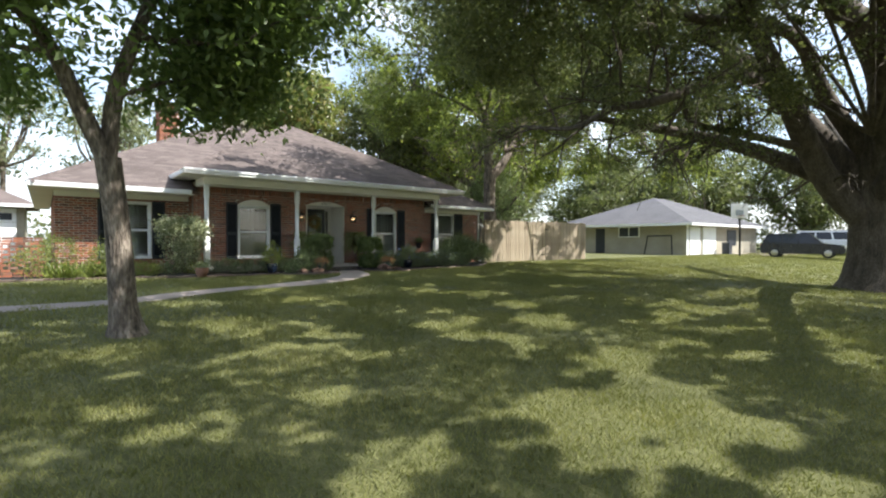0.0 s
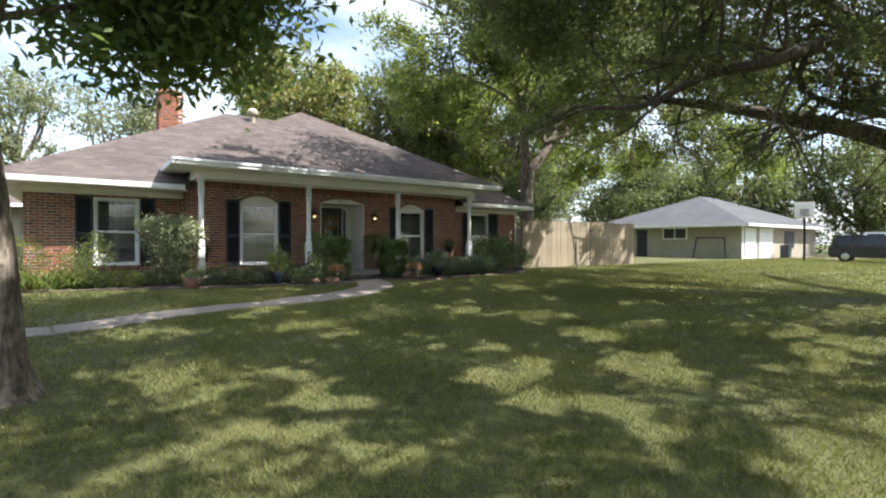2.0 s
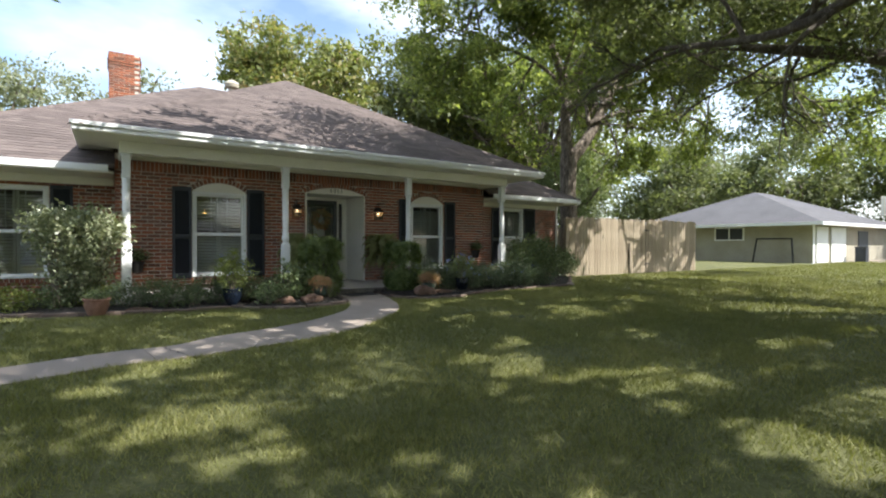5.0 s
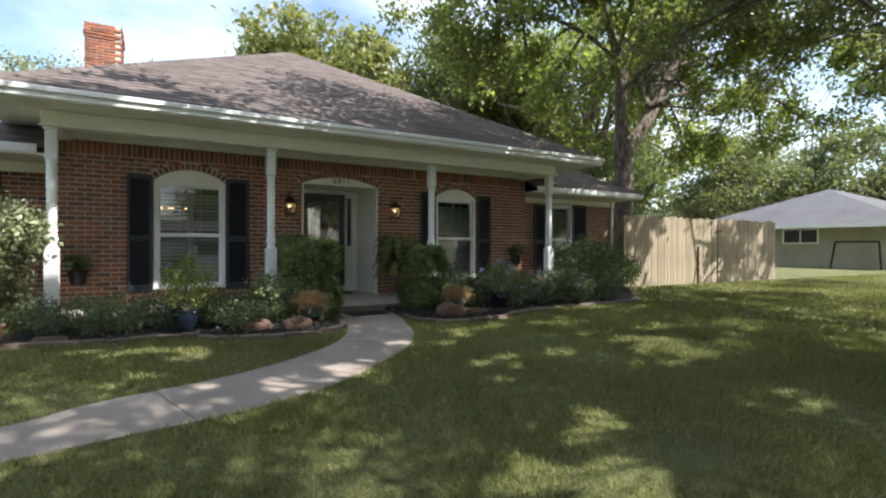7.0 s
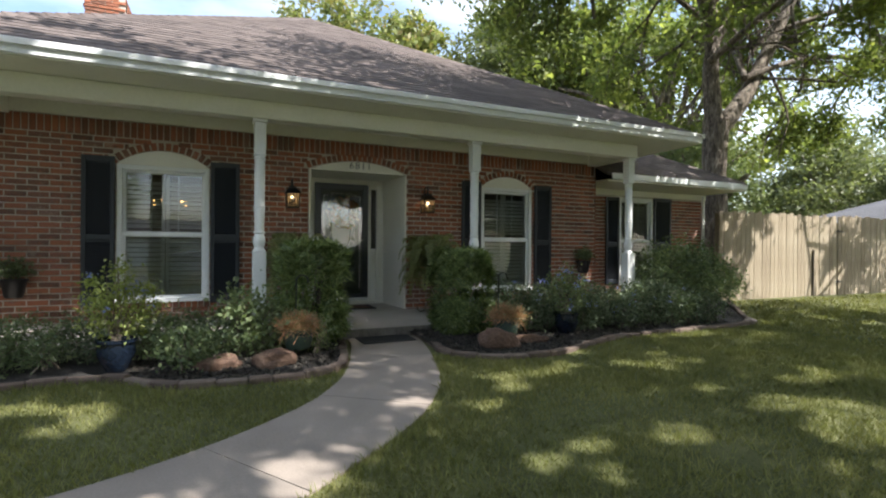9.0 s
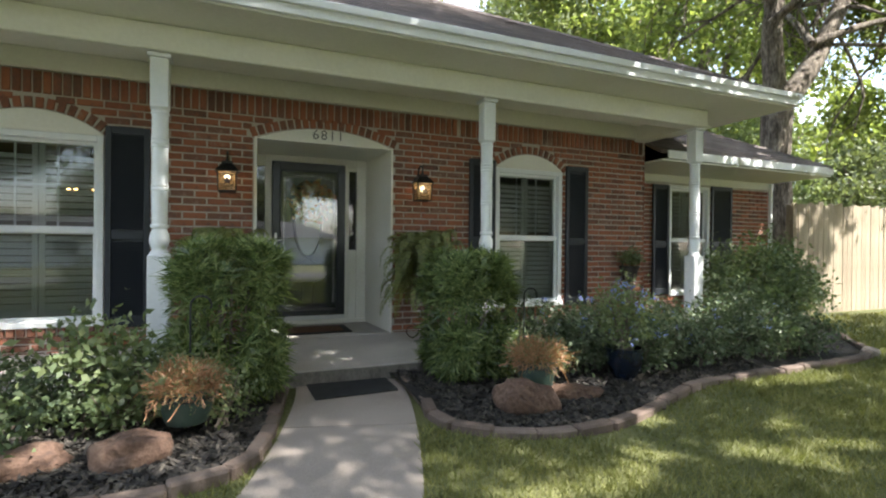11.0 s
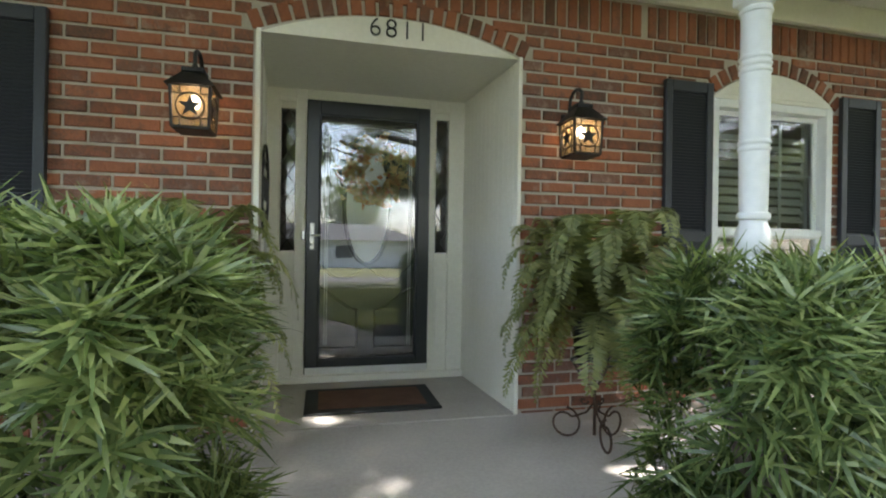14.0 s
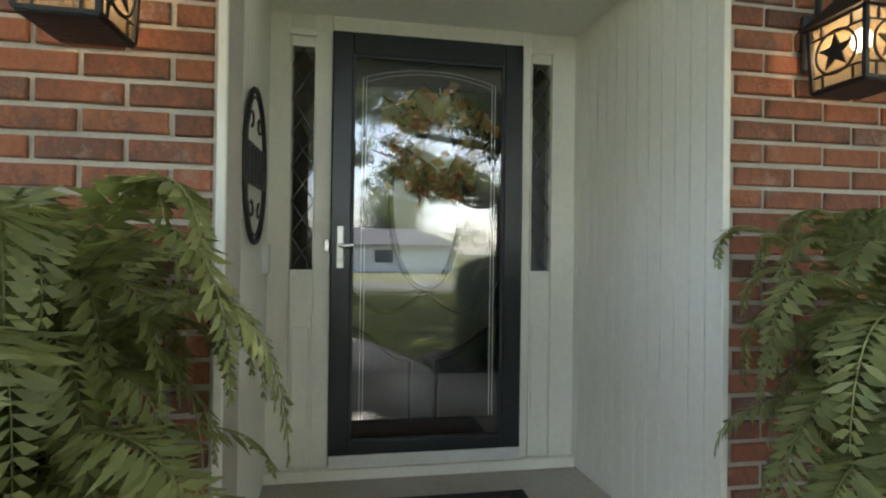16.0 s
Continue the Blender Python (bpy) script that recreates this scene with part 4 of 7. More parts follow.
for pts, rad in limbs:
    g = Geo()
    trunk_line(g, pts, rad, 12)
    sl = smooth_line(pts, 4)
    for k in range(4, len(sl), 1):
        p = Vector(sl[k])
        d = Vector(r2.normal(size=3)) * 0.8 + (p - Vector((OX, OY, p.z))).normalized() * 0.6 + Vector((0, 0, 0.35))
        branch(r2, g, p, d, r2.uniform(1.4, 2.1), 0.042, 2, tips, up=-0.05, leafy=2, seg=6, splits=(2, 3))
    part("limb", g, BARK_OAK, t2, smooth=True)
tips = [t for t in tips if noise.noise(t[0] * 0.55) > -0.2 and (t[0].z > 8.5 or math.dist(t[0][:2], (OX, OY)) > 4.5)]
c2 = scatter(tips, r2, 27, 0.23)
keep = c2[:, 2] > np.where(c2[:, 0] < 13.5, 4.5, 3.5) + 0.3 * np.sin(c2[:, 0] * 1.7) + 0.2 * np.cos(c2[:, 1] * 2.3)
c2 = c2[keep]
crown("crown", t2, c2[sun_mask(c2)], LEAF_OAK, r2, 0.1, 0.042)
# mostly unseen upper oak canopy, gapped clumps added to shade lawn and porch
up_c = []
while len(up_c) < 1420:
    x, y = r2.uniform(0.0, 22), r2.uniform(-7, 14.6)
    if (y > 12.8 and not 9.5 < x < 19) or (y > 9.0 and x < 6.0) or (x < 3.0 and y > 7.5) or (x > 20.5 and y > 10.5) or (x > 14 and -2 < y < 8 and r2.uniform() < 0.6):
        continue
    up_c.append((x, y, 7.6 + 1.6 * math.sin((x + 2) * 0.16) + r2.normal() * 0.45))
up_c = np.repeat(np.array(up_c), 125, axis=0)
up_c = up_c + r2.normal(size=up_c.shape) * np.array([.36, .36, .2])
crown("crown", t2, up_c[sun_mask(up_c)], LEAF_OAK, r2, 0.17, 0.09)
up_g = Geo()
for e in ((4.5, 1.0, 8.6), (6.0, -3.0, 8.8), (7.5, 6.0, 9.0), (9.5, 11.5, 8.9), (13, 12.5, 8.6), (12, 2.5, 9.2), (2.5, -1.5, 8.2), (3.2, 3.5, 8.3)):
    q0 = (OX - 1.5, OY - .2, 4.6)
    up_g.tube(smooth_line([q0, ((OX + e[0]) / 2, (OY + e[1]) / 2, 8.0), e], 6), np.linspace(.06, .02, 13).tolist(), 6)
part("upper_limb", up_g, BARK_OAK, t2, smooth=True)

low_c = clump_crown(r2, [(13.5, 13, 8.5, 2.3, 1.8, 1.3), (11.4, 12.4, 8.1, 1.8, 1.5, 1.1), (11.5, 10.8, 7.7, 1.9, 1.8, 1.0), (8.6, 9.6, 7.6, 1.4, 1.4, .8), (10, 8.5, 7.3, 1.6, 1.6, .8), (9.6, 11.4, 8.0, 1.3, 1.3, .9)], 240, 75, 0.34, 0.2)
crown("crown", t2, low_c[sun_mask(low_c)], LEAF_OAK, r2, 0.14, 0.065)

# tall tree behind the fence corner
r3 = np.random.default_rng(21)
t3 = thing("tree", "tall broad tree with yellow-green leaves behind the fence", "tree", (18.07, 18.66, 0.6))
g = Geo()
trunk_line(g, [(18.12, 18.66, 0.5), (18.1, 18.66, 2.0), (18.02, 18.66, 3.8), (18.07, 18.66, 5.15)], [.44, .33, .29, .33], 12)
part("trunk", g, BARK, t3, smooth=True)
tips = []
g = Geo()
limbs = [([(18.02, 18.66, 4.9), (17.85, 18.66, 6.38), (17.9, 18.66, 7.12), (17.58, 18.66, 8.14), (16.86, 18.5, 9.2), (16.0, 18.2, 10.8)], [.24, .2, .18, .15, .11, .06]),
         ([(17.9, 18.66, 7.0), (18.7, 18.6, 8.55), (19.11, 18.5, 9.95), (19.4, 18.4, 11.6)], [.14, .12, .09, .05]),
         ([(18.15, 18.66, 4.9), (19.29, 18.66, 6.07), (20.46, 18.6, 7.95), (21.23, 18.4, 9.49), (21.9, 18.2, 10.7)], [.25, .21, .16, .11, .06]),
         ([(16.7, 18.3, 7.6), (15.4, 18.6, 8.4), (13.6, 19.2, 9.0), (12.2, 19.8, 9.4)], [.14, .11, .08, .05]),
         ([(17.9, 18.2, 6.4), (19.6, 17.6, 7.0), (21.6, 16.8, 7.0), (23.2, 16.2, 6.6)], [.15, .12, .09, .05]),
         ([(16.5, 18.2, 6.6), (17.2, 16.6, 7.8), (18.0, 15.0, 8.6), (18.8, 13.6, 8.8)], [.15, .12, .09, .05]),
         ([(16.3, 18.0, 8.0), (15.4, 16.6, 9.0), (14.8, 15.4, 9.8)], [.12, .1, .05]),
         ([(17.2, 16.6, 7.8), (19.2, 14.8, 8.0), (21.2, 13.2, 7.4), (22.6, 12.2, 6.4)], [.12, .1, .07, .04]),
         ([(19.0, 17.8, 7.8), (21.6, 15.8, 8.6), (24.0, 14.4, 8.2), (26.0, 13.4, 7.2)], [.13, .1, .07, .04]),
         ([(15.8, 17.6, 10.2), (15.2, 17.0, 11.8), (14.4, 16.6, 13.2)], [.1, .07, .04]),
         ([(19.6, 17.4, 9.2), (20.4, 17.2, 11.0), (21.0, 17.0, 12.6)], [.1, .07, .04]),
         ([(13.6, 19.2, 7.6), (12.6, 18.4, 9.2), (11.8, 17.8, 10.6)], [.09, .07, .04]),
         ([(17.9, 18.2, 6.4), (19.6, 19.8, 8.0), (21.0, 21.2, 9.0)], [.15, .11, .05])]
for j, (pts, rad) in enumerate(limbs):
    if j > 2:
        pts, rad = [(x + 1.15, y + 0.36, z) for x, y, z in pts], [0.6 * q for q in rad]
    g = Geo()
    trunk_line(g, pts, rad, 10)
    sl = smooth_line(pts, 4)
    for k in range(4, len(sl)):
        p = Vector(sl[k])
        d = Vector(r3.normal(size=3)) * 0.9 + (p - Vector((18.07, 18.66, p.z))).normalized() * 0.5 + Vector((0, 0, 0.1))
        branch(r3, g, p, d, r3.uniform(1.3, 2.2), 0.05, 2, tips, up=-0.15, leafy=2, seg=5, splits=(2, 3))
    part("limb", g, BARK, t3, smooth=True)
tips = [t for t in tips if noise.noise(t[0] * 0.5 + Vector((9, 0, 0))) > -0.2]
c3 = scatter(tips, r3, 25, 0.24)
keep = c3[:, 2] > 4.0 + 0.5 * np.sin(c3[:, 0] * 1.3) - 0.12 * np.abs(c3[:, 0] - 18.07)
c3 = c3[keep & ((np.hypot(c3[:, 0] - 18.4, c3[:, 1] - 18.0) > 2.3) | (c3[:, 2] > 8.6))]
crown("crown", t3, c3[sun_mask(c3, 0.2)], LEAF_B, r3, 0.17, 0.085)


def far_tree(x, y, blobs, mat, clumps, per, spread, size, trunk_r, seed, label, bark=BARK):
    """A tree seen from afar: trunk, a few limbs to each lump, a crown of clumps."""
    r = np.random.default_rng(seed)
    z0 = ground_z(x, y)
    t = thing("tree", label, "tree", (x, y, z0))
    g = Geo()
    low = min(b[2] - b[5] for b in blobs)
    fork = max(z0 + 1.2, low + 0.6)
    trunk_line(g, [(x, y, z0 - 0.1), (x, y, z0 + 0.4), (x + 0.1, y, fork)], [trunk_r * 1.5, trunk_r, trunk_r * 0.85], 10)
    for b in blobs:
        e = Vector(b[:3])
        for _ in range(3):
            q = e + Vector(r.normal(size=3)) * 0.45 * min(b[3:])
            m = Vector((x + 0.1, y, fork)).lerp(q, 0.5) + Vector(r.normal(size=3)) * 0.5
            g.tube(smooth_line([(x + 0.1, y, fork - 0.2), tuple(m), tuple(q)], 4), np.linspace(trunk_r * 0.6, 0.04, 9).tolist(), 6)
    part("trunk", g, bark, t, smooth=True)
    c = clump_crown(r, blobs, clumps, per, spread)
    crown("crown", t, c[sun_mask(c)] if y < 0 else c, mat, r, size, size * 0.5)
    return t


def lumps(x, y, z, rx, rz, n, seed):
    r = random.Random(seed)
    return [(x, y, z, rx * .7, rx * .7, rz * .8)] + [(x + r.uniform(-.7, .7) * rx, y + r.uniform(-.6, .6) * rx, z + r.uniform(-.5, .6) * rz, rx * r.uniform(.35, .55), rx * r.uniform(.35, .55), rz * r.uniform(.35, .5)) for _ in range(n)]


far_tree(13.3, 36, lumps(13.3, 36, 11.2, 4.7, 4.2, 8, 1), LEAF_TURN, 420, 50, 0.42, 0.34, 0.35, 31, "broad tree with leaves starting to turn, behind the house")
far_tree(23, 25, lumps(23, 25, 9.0, 4.8, 5.0, 8, 22), LEAF_B, 380, 45, 0.42, 0.3, 0.3, 44, "tall yellow-green tree behind the fence")
far_tree(20, 31, lumps(20, 31, 9.5, 4.6, 5.2, 8, 2), LEAF_OAK, 420, 45, 0.45, 0.32, 0.3, 32, "leafy tree behind the house roof")
far_tree(22.3, 22.6, lumps(22.3, 22.6, 4.6, 2.3, 2.3, 7, 81), LEAF_ROSE, 260, 45, 0.28, 0.16, 0.14, 82, "pale olive small tree behind the fence")
far_tree(24, 32, lumps(24, 32, 6.5, 4.5, 4.6, 7, 3), LEAF_HAZED, 360, 45, 0.45, 0.3, 0.3, 33, "leafy backyard tree with haze put into its pale leaf colour")
far_tree(27, 34, lumps(27, 34, 6.2, 5, 4.8, 7, 4), LEAF_HAZED, 330, 42, 0.5, 0.32, 0.3, 34, "leafy backyard tree with haze put into its pale leaf colour")
far_tree(34, 42, lumps(34, 42, 6.8, 6, 5.4, 7, 5), LEAF_HAZED, 330, 40, 0.6, 0.4, 0.3, 35, "grey-green tree beyond the neighbouring house, haze put into its colour")
far_tree(46, 44, lumps(46, 44, 7.5, 7, 6, 7, 6), LEAF_HAZED, 330, 40, 0.7, 0.45, 0.4, 36, "grey-green tree beyond the neighbouring house, haze put into its colour")
far_tree(58, 40, lumps(58, 40, 8.5, 7.5, 7, 8, 7), LEAF_OAK, 380, 42, 0.7, 0.45, 0.4, 37, "dark oak beyond the neighbouring house")
far_tree(66, 30, lumps(66, 30, 8.5, 8, 7.5, 8, 8), LEAF_OAK, 380, 42, 0.7, 0.5, 0.4, 38, "dark oak beyond the parked cars")
far_tree(74, 20, lumps(74, 20, 8.5, 8, 7.5, 8, 9), LEAF_OAK, 380, 42, 0.75, 0.5, 0.4, 39, "dark oak beyond the parked cars")
far_tree(56, 10, lumps(56, 10, 8, 6.5, 5.5, 7, 10), LEAF_OAK, 300, 42, 0.6, 0.4, 0.4, 40, "dark oak along the neighbouring drive")
far_tree(80, 44, lumps(80, 44, 9, 9, 8, 7, 19), LEAF_HAZED, 300, 42, 0.8, 0.6, 0.4, 43, "far tree with haze put into its leaf colour")
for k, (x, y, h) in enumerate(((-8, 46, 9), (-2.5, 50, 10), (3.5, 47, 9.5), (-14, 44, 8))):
    far_tree(x, y, lumps(x, y, h, 3.6, 4.2, 5, 50 + k), LEAF_HAZED, 120, 34, 0.5, 0.34, 0.2, 60 + k, "thin half-bare tree far behind the house")

# trees across the lawn behind the walker, whose shade falls on the grass
far_tree(2.5, -9.0, lumps(2.5, -9.0, 7.6, 4.6, 2.2, 9, 70), LEAF_OAK, 170, 90, 0.36, 0.2, 0.35, 71, "leafy oak by the street", BARK_OAK)
far_tree(16.0, -9.5, lumps(11.0, -8.5, 6.4, 4.4, 1.7, 9, 74), LEAF_OAK, 190, 90, 0.36, 0.2, 0.35, 75, "leafy oak by the street", BARK_OAK)
far_tree(-6.5, -3, lumps(-6.5, -3, 7.4, 4.0, 2.2, 7, 72), LEAF_OAK, 120, 90, 0.36, 0.2, 0.3, 73, "leafy oak beside the lawn", BARK_OAK)


for k, (x, y) in enumerate(((31, -15), (42, -8), (25, -27), (50, -22), (12, -50), (-8, -48), (-24, -30), (36, -40))):
    far_tree(x, y, lumps(x, y, 6.2, 6.0, 5.0, 7, 90 + k), LEAF_OAK, 260, 40, 0.7, 0.45, 0.35, 140 + k, "leafy tree across the street")


# ---- porch columns ----
def column(x, y, z0, z1):
    t = thing("porch_column", "white turned wooden porch column", "column", (x, y, z0), "columns of the porch")
    g = Geo().box(x - .077, x + .077, y - .077, y + .077, z0, z0 + 0.95, 0.006)
    part("base_block", g, FASCIA, t)
    b, c = z0 + 0.95, z1 - 0.42
    prof = [(.088, b), (.072, b + .025), (.062, b + .04), (.06, b + .055), (.07, b + .07), (.079, b + .1), (.081, b + .125), (.076, b + .16), (.062, b + .195), (.06, b + .21), (.073, b + .215), (.075, b + .227), (.073, b + .239), (.062, b + .245)]
    for zr in (b + .52, b + .55, c - .3, c - .27, c - .24):              # turned beads
        prof += [(.067, zr - .012), (.073, zr - .006), (.073, zr + .004), (.067, zr + .01)]
    prof += [(.066, c - .1), (.068, c - .05), (.074, c - .045), (.074, c - .03), (.066, c - .022), (.082, c)]
    part("shaft", Geo().lathe(x, y, [(r * .9, z) for r, z in prof], 20), FASCIA, t, smooth=True)
    g = Geo().box(x - .066, x + .066, y - .066, y + .066, c, z1 - 0.035, 0.005).box(x - .084, x + .084, y - .084, y + .084, z1 - 0.034, z1, 0.005)
    part("head_block", g, FASCIA, t)
    return t


for cx in (3.76, 6.54, 9.46, 12.38):
    column(cx, 15.91, PZ - 0.05, 3.257)


# ---- windows ----
def window(name, x0, x1, z0, zs, apex, y, label, muntin=True, seed=0):
    """A white double-hung window, with an arched board over it where apex is given; plantation shutters inside."""
    rng = random.Random(seed)
    root = tagged(new(name), label, "window", kind="structure")
    w = 0.055
    fr = Geo().box(x0, x0 + w, y - 0.006, y + 0.12, z0, zs, 0.004).box(x1 - w, x1, y - 0.006, y + 0.12, z0, zs, 0.004)
    fr.box(x0 + w, x1 - w, y - 0.004, y + 0.12, zs - w, zs, 0.004)
    part("window_frame", fr, FASCIA, root)
    part("window_sill", Geo().box(x0 - 0.01, x1 + 0.01, y - 0.035, y + 0.1, z0 - 0.025, z0 + 0.03, 0.006), FASCIA, root)
    if apex:
        loop = arc_points(x0 + 0.002, x1 - 0.002, zs + 0.003, apex)
        part("arch_board", Geo().prism(loop, y - 0.004, y + 0.03), WOODW, root)
        inner = arc_points(x0 + 0.09, x1 - 0.09, zs + 0.028, apex - 0.035)
        part("arch_panel", Geo().prism(inner, y - 0.012, y - 0.005), WOODW, root)
    mid, a, b = (z0 + zs) / 2 - 0.01, x0 + w, x1 - w
    sash = Geo()
    for lo, hi, d in ((z0 + 0.03, mid, 0.035), (mid, zs - w, 0.06)):
        s = 0.035
        sash.box(a, a + s, y + d, y + d + 0.03, lo, hi, 0.003).box(b - s, b, y + d, y + d + 0.03, lo, hi, 0.003)
        sash.box(a + s, b - s, y + d, y + d + 0.03, lo, lo + s, 0.003).box(a + s, b - s, y + d, y + d + 0.03, hi - s, hi, 0.003)
    part("sash", sash, FASCIA, root)
    part("meeting_rail", Geo().box(a, b, y + 0.02, y + 0.034, mid - 0.025, mid + 0.025, 0.004), FASCIA, root)
    for lo, hi, d in ((z0 + 0.065, mid - 0.035, 0.05), (mid + 0.035, zs - w - 0.035, 0.075)):
        pane(Geo().box(a + 0.03, b - 0.03, y + d, y + d + 0.004, lo, hi), root, GLASS)
    if muntin:
        for lo, hi, d in ((mid + 0.035, zs - w - 0.035, 0.0745),):
            m = Geo()
            for k in range(1, 3):
                xx = a + (b - a) * k / 3
                m.box(xx - 0.008, xx + 0.008, y + d + 0.006, y + d + 0.018, lo, hi)
            m.box(a + 0.035, b - 0.035, y + d + 0.0065, y + d + 0.0175, (lo + hi) / 2 - 0.008, (lo + hi) / 2 + 0.008)
            part("muntin", m, FASCIA, root)
    # louvred shutters inside: two leaves, each slat its own
    cx = (x0 + x1) / 2
    fr = Geo()
    for l, r in ((a, cx - 0.004), (cx + 0.004, b)):
        fr.box(l, l + 0.045, y + 0.125, y + 0.15, z0 + 0.05, zs - 0.03, 0.003).box(r - 0.045, r, y + 0.125, y + 0.15, z0 + 0.05, zs - 0.03, 0.003)
        for zz in (z0 + 0.05, mid - 0.04, zs - 0.1):
            fr.box(l + 0.045, r - 0.045, y + 0.125, y + 0.15, zz, zz + 0.07, 0.003)
    part("louvre_frame", fr, BLIND, root)
    W = cx - 0.004 - a - 0.096
    slat = Geo().box(-W / 2, W / 2, -0.03, 0.03, -0.004, 0.004).mesh("slat", BLIND)
    n = int((zs - z0 - 0.25) / 0.062)
    for l in (a, cx + 0.004):
        for k in range(n):
            z = z0 + 0.15 + k * 0.062
            if abs(z - mid) < 0.05 or z > zs - 0.12:
                continue
            s = new("slat", slat)
            s.parent = root
            s.location = (l + 0.048 + W / 2, y + 0.1375, z)
            s.rotation_euler = (radians(50 + rng.uniform(-1.5, 1.5)), 0, 0)
    return root


window("window_1", *W0, None, WL, "white double-hung window with louvred blinds", seed=1)
window("window_2", *W1, FY, "white window under a brick arch, louvred blinds inside", seed=2)
window("window_3", *W2, FY, "white window under a brick arch, louvred blinds inside", seed=3)
window("window_4", *W3, None, WR, "white double-hung window with louvred blinds", seed=4)


def shutter(x0, x1, y, z0, z1):
    """A black louvred shutter fixed to the wall."""
    t = thing("window_shutter", "black louvred wooden shutter fixed beside a window", "shutter", ((x0 + x1) / 2, y, z0), "black window shutters")
    w, mid = 0.05, z0 + (z1 - z0) * 0.44
    g = Geo().box(x0, x0 + w, y - 0.035, y - 0.001, z0, z1, 0.004).box(x1 - w, x1, y - 0.035, y - 0.001, z0, z1, 0.004)
    for a, b in ((z0, z0 + 0.1), (mid, mid + 0.07), (z1 - 0.07, z1)):
        g.box(x0 + w, x1 - w, y - 0.034, y - 0.001, a, b, 0.004)
    part("shutter_frame", g, SHUTTER, t)
    part("backing", Geo().box(x0 + w, x1 - w, y - 0.008, y - 0.002, z0 + 0.1, z1 - 0.07), SHUTTER, t)
    W = x1 - x0 - 2 * w
    sl = Geo().box(-W / 2, W / 2, -0.0105, 0.0105, -0.0025, 0.0025).mesh("slat", SHUTTER)
    z = z0 + 0.125
    while z < z1 - 0.085:
        if not (mid - 0.02 < z < mid + 0.085):
            s = new("slat", sl)
            s.parent = t
            s.matrix_parent_inverse = t.matrix_basis.inverted()
            s.matrix_basis = pose((x0 + x1) / 2, y - 0.019, z, -52)
        z += 0.0195


for a, b, y, z0, z1 in ((4.555, 4.905, FY, .98, 2.84), (5.985, 6.345, FY, .98, 2.85), (9.71, 10.065, FY, 1.0, 2.835), (11.125, 11.48, FY, 1.0, 2.84),
                        (1.2, 1.56, WL, 1.04, 2.79), (2.58, 2.93, WL, 1.02, 2.79), (13.4, 13.76, WR, 1.0, 2.82), (14.74, 15.25, WR, 1.0, 2.85)):
    shutter(a, b, y, z0, z1)

# ---- chandelier in the dining room ----
BULB = lamp_material("warm_bulb", (1.0, 0.5, 0.16), 4)
chd = thing("chandelier", "small brass chandelier with lit warm bulbs, hanging indoors", "lamp", (5.3, 19.4, 3.1))
part("rod", Geo().tube([(5.3, 19.4, 3.12), (5.3, 19.4, 2.35)], 0.012, 8).lathe(5.3, 19.4, [(.02, 2.3), (.05, 2.36), (.03, 2.45), (.012, 2.5)], 12), BLACK, chd, smooth=True)
for k in range(5):
    a = 2 * math.pi * k / 5 + 0.5
    ex, ey = 5.3 + 0.26 * math.cos(a), 19.4 + 0.26 * math.sin(a)
    arm = part("arm", Geo().tube(smooth_line([(5.3, 19.4, 2.38), ((5.3 + ex) / 2, (19.4 + ey) / 2, 2.3), (ex, ey, 2.42)], 4), 0.008, 6), BLACK, chd, smooth=True)
    part("bulb", Geo().lathe(ex, ey, [(.012, 2.44), (.024, 2.47), (.02, 2.5), (.004, 2.53)], 10), BULB, chd, smooth=True)

# ---- entry recess ----
NX0, NX1, NB = 7.285, 8.735, 17.8
BX0, BX1 = 7.23, 8.665
side = tagged(new("trim_recess_sides"), "white grooved board lining of the entry recess", "panelling", kind="structure")
for xa, xb in ((NX0, BX0), (NX1, BX1)):
    n = 13
    for k in range(n):
        u0, u1 = k / n, (k + 1) / n - 0.004
        ya, yb = FY - 0.006 + (NB - FY) * u0, FY - 0.006 + (NB - FY) * u1
        pa, pb = xa + (xb - xa) * u0, xa + (xb - xa) * u1
        s = 1 if xa < 8 else -1
        g = Geo().slab([(pa, ya), (pb, yb), (pb - s * 0.016, yb), (pa - s * 0.016, ya)] if s > 0 else [(pa, ya), (pa + 0.016, ya), (pb + 0.016, yb), (pb, yb)], PZ + 0.002, 2.861)
        part("board", g, WOODW, side)
back = Geo().slab([(NX0 - 0.03, FY + 0.03), (BX0 - 0.03, NB), (BX0 - 0.018, NB), (NX0 - 0.018, FY + 0.03)][::-1], PZ, 2.861)
back.slab([(NX1 + 0.03, FY + 0.03), (BX1 + 0.03, NB), (BX1 + 0.018, NB), (NX1 + 0.018, FY + 0.03)], PZ, 2.861)
setting("wall_recess", back, WOODW, "backing of the recess boards", "wall")
setting("ceiling_recess", Geo().box(NX0 - 0.12, NX1 + 0.02, FY + 0.04, NB + 0.05, 2.863, 2.885), TRIM, "plain cream ceiling of the entry recess", "ceiling")
setting("trim_recess_arch", Geo().prism(arc_points(NX0 + 0.002, NX1 - 0.002, 2.858, 3.01, 18), FY - 0.004, FY + 0.039), WOODW, "white arched board over the entry", "trim")
edge = Geo().box(NX0 - 0.012, NX0 + 0.012, FY - 0.022, FY - 0.008, PZ, 2.87, 0.003).box(NX1 - 0.012, NX1 + 0.012, FY - 0.022, FY - 0.008, PZ, 2.87, 0.003)
edge.box(BX0 + 0.003, BX1 - 0.003, NB - 0.07, NB - 0.03, PZ + 0.002, PZ + 0.05, 0.004)
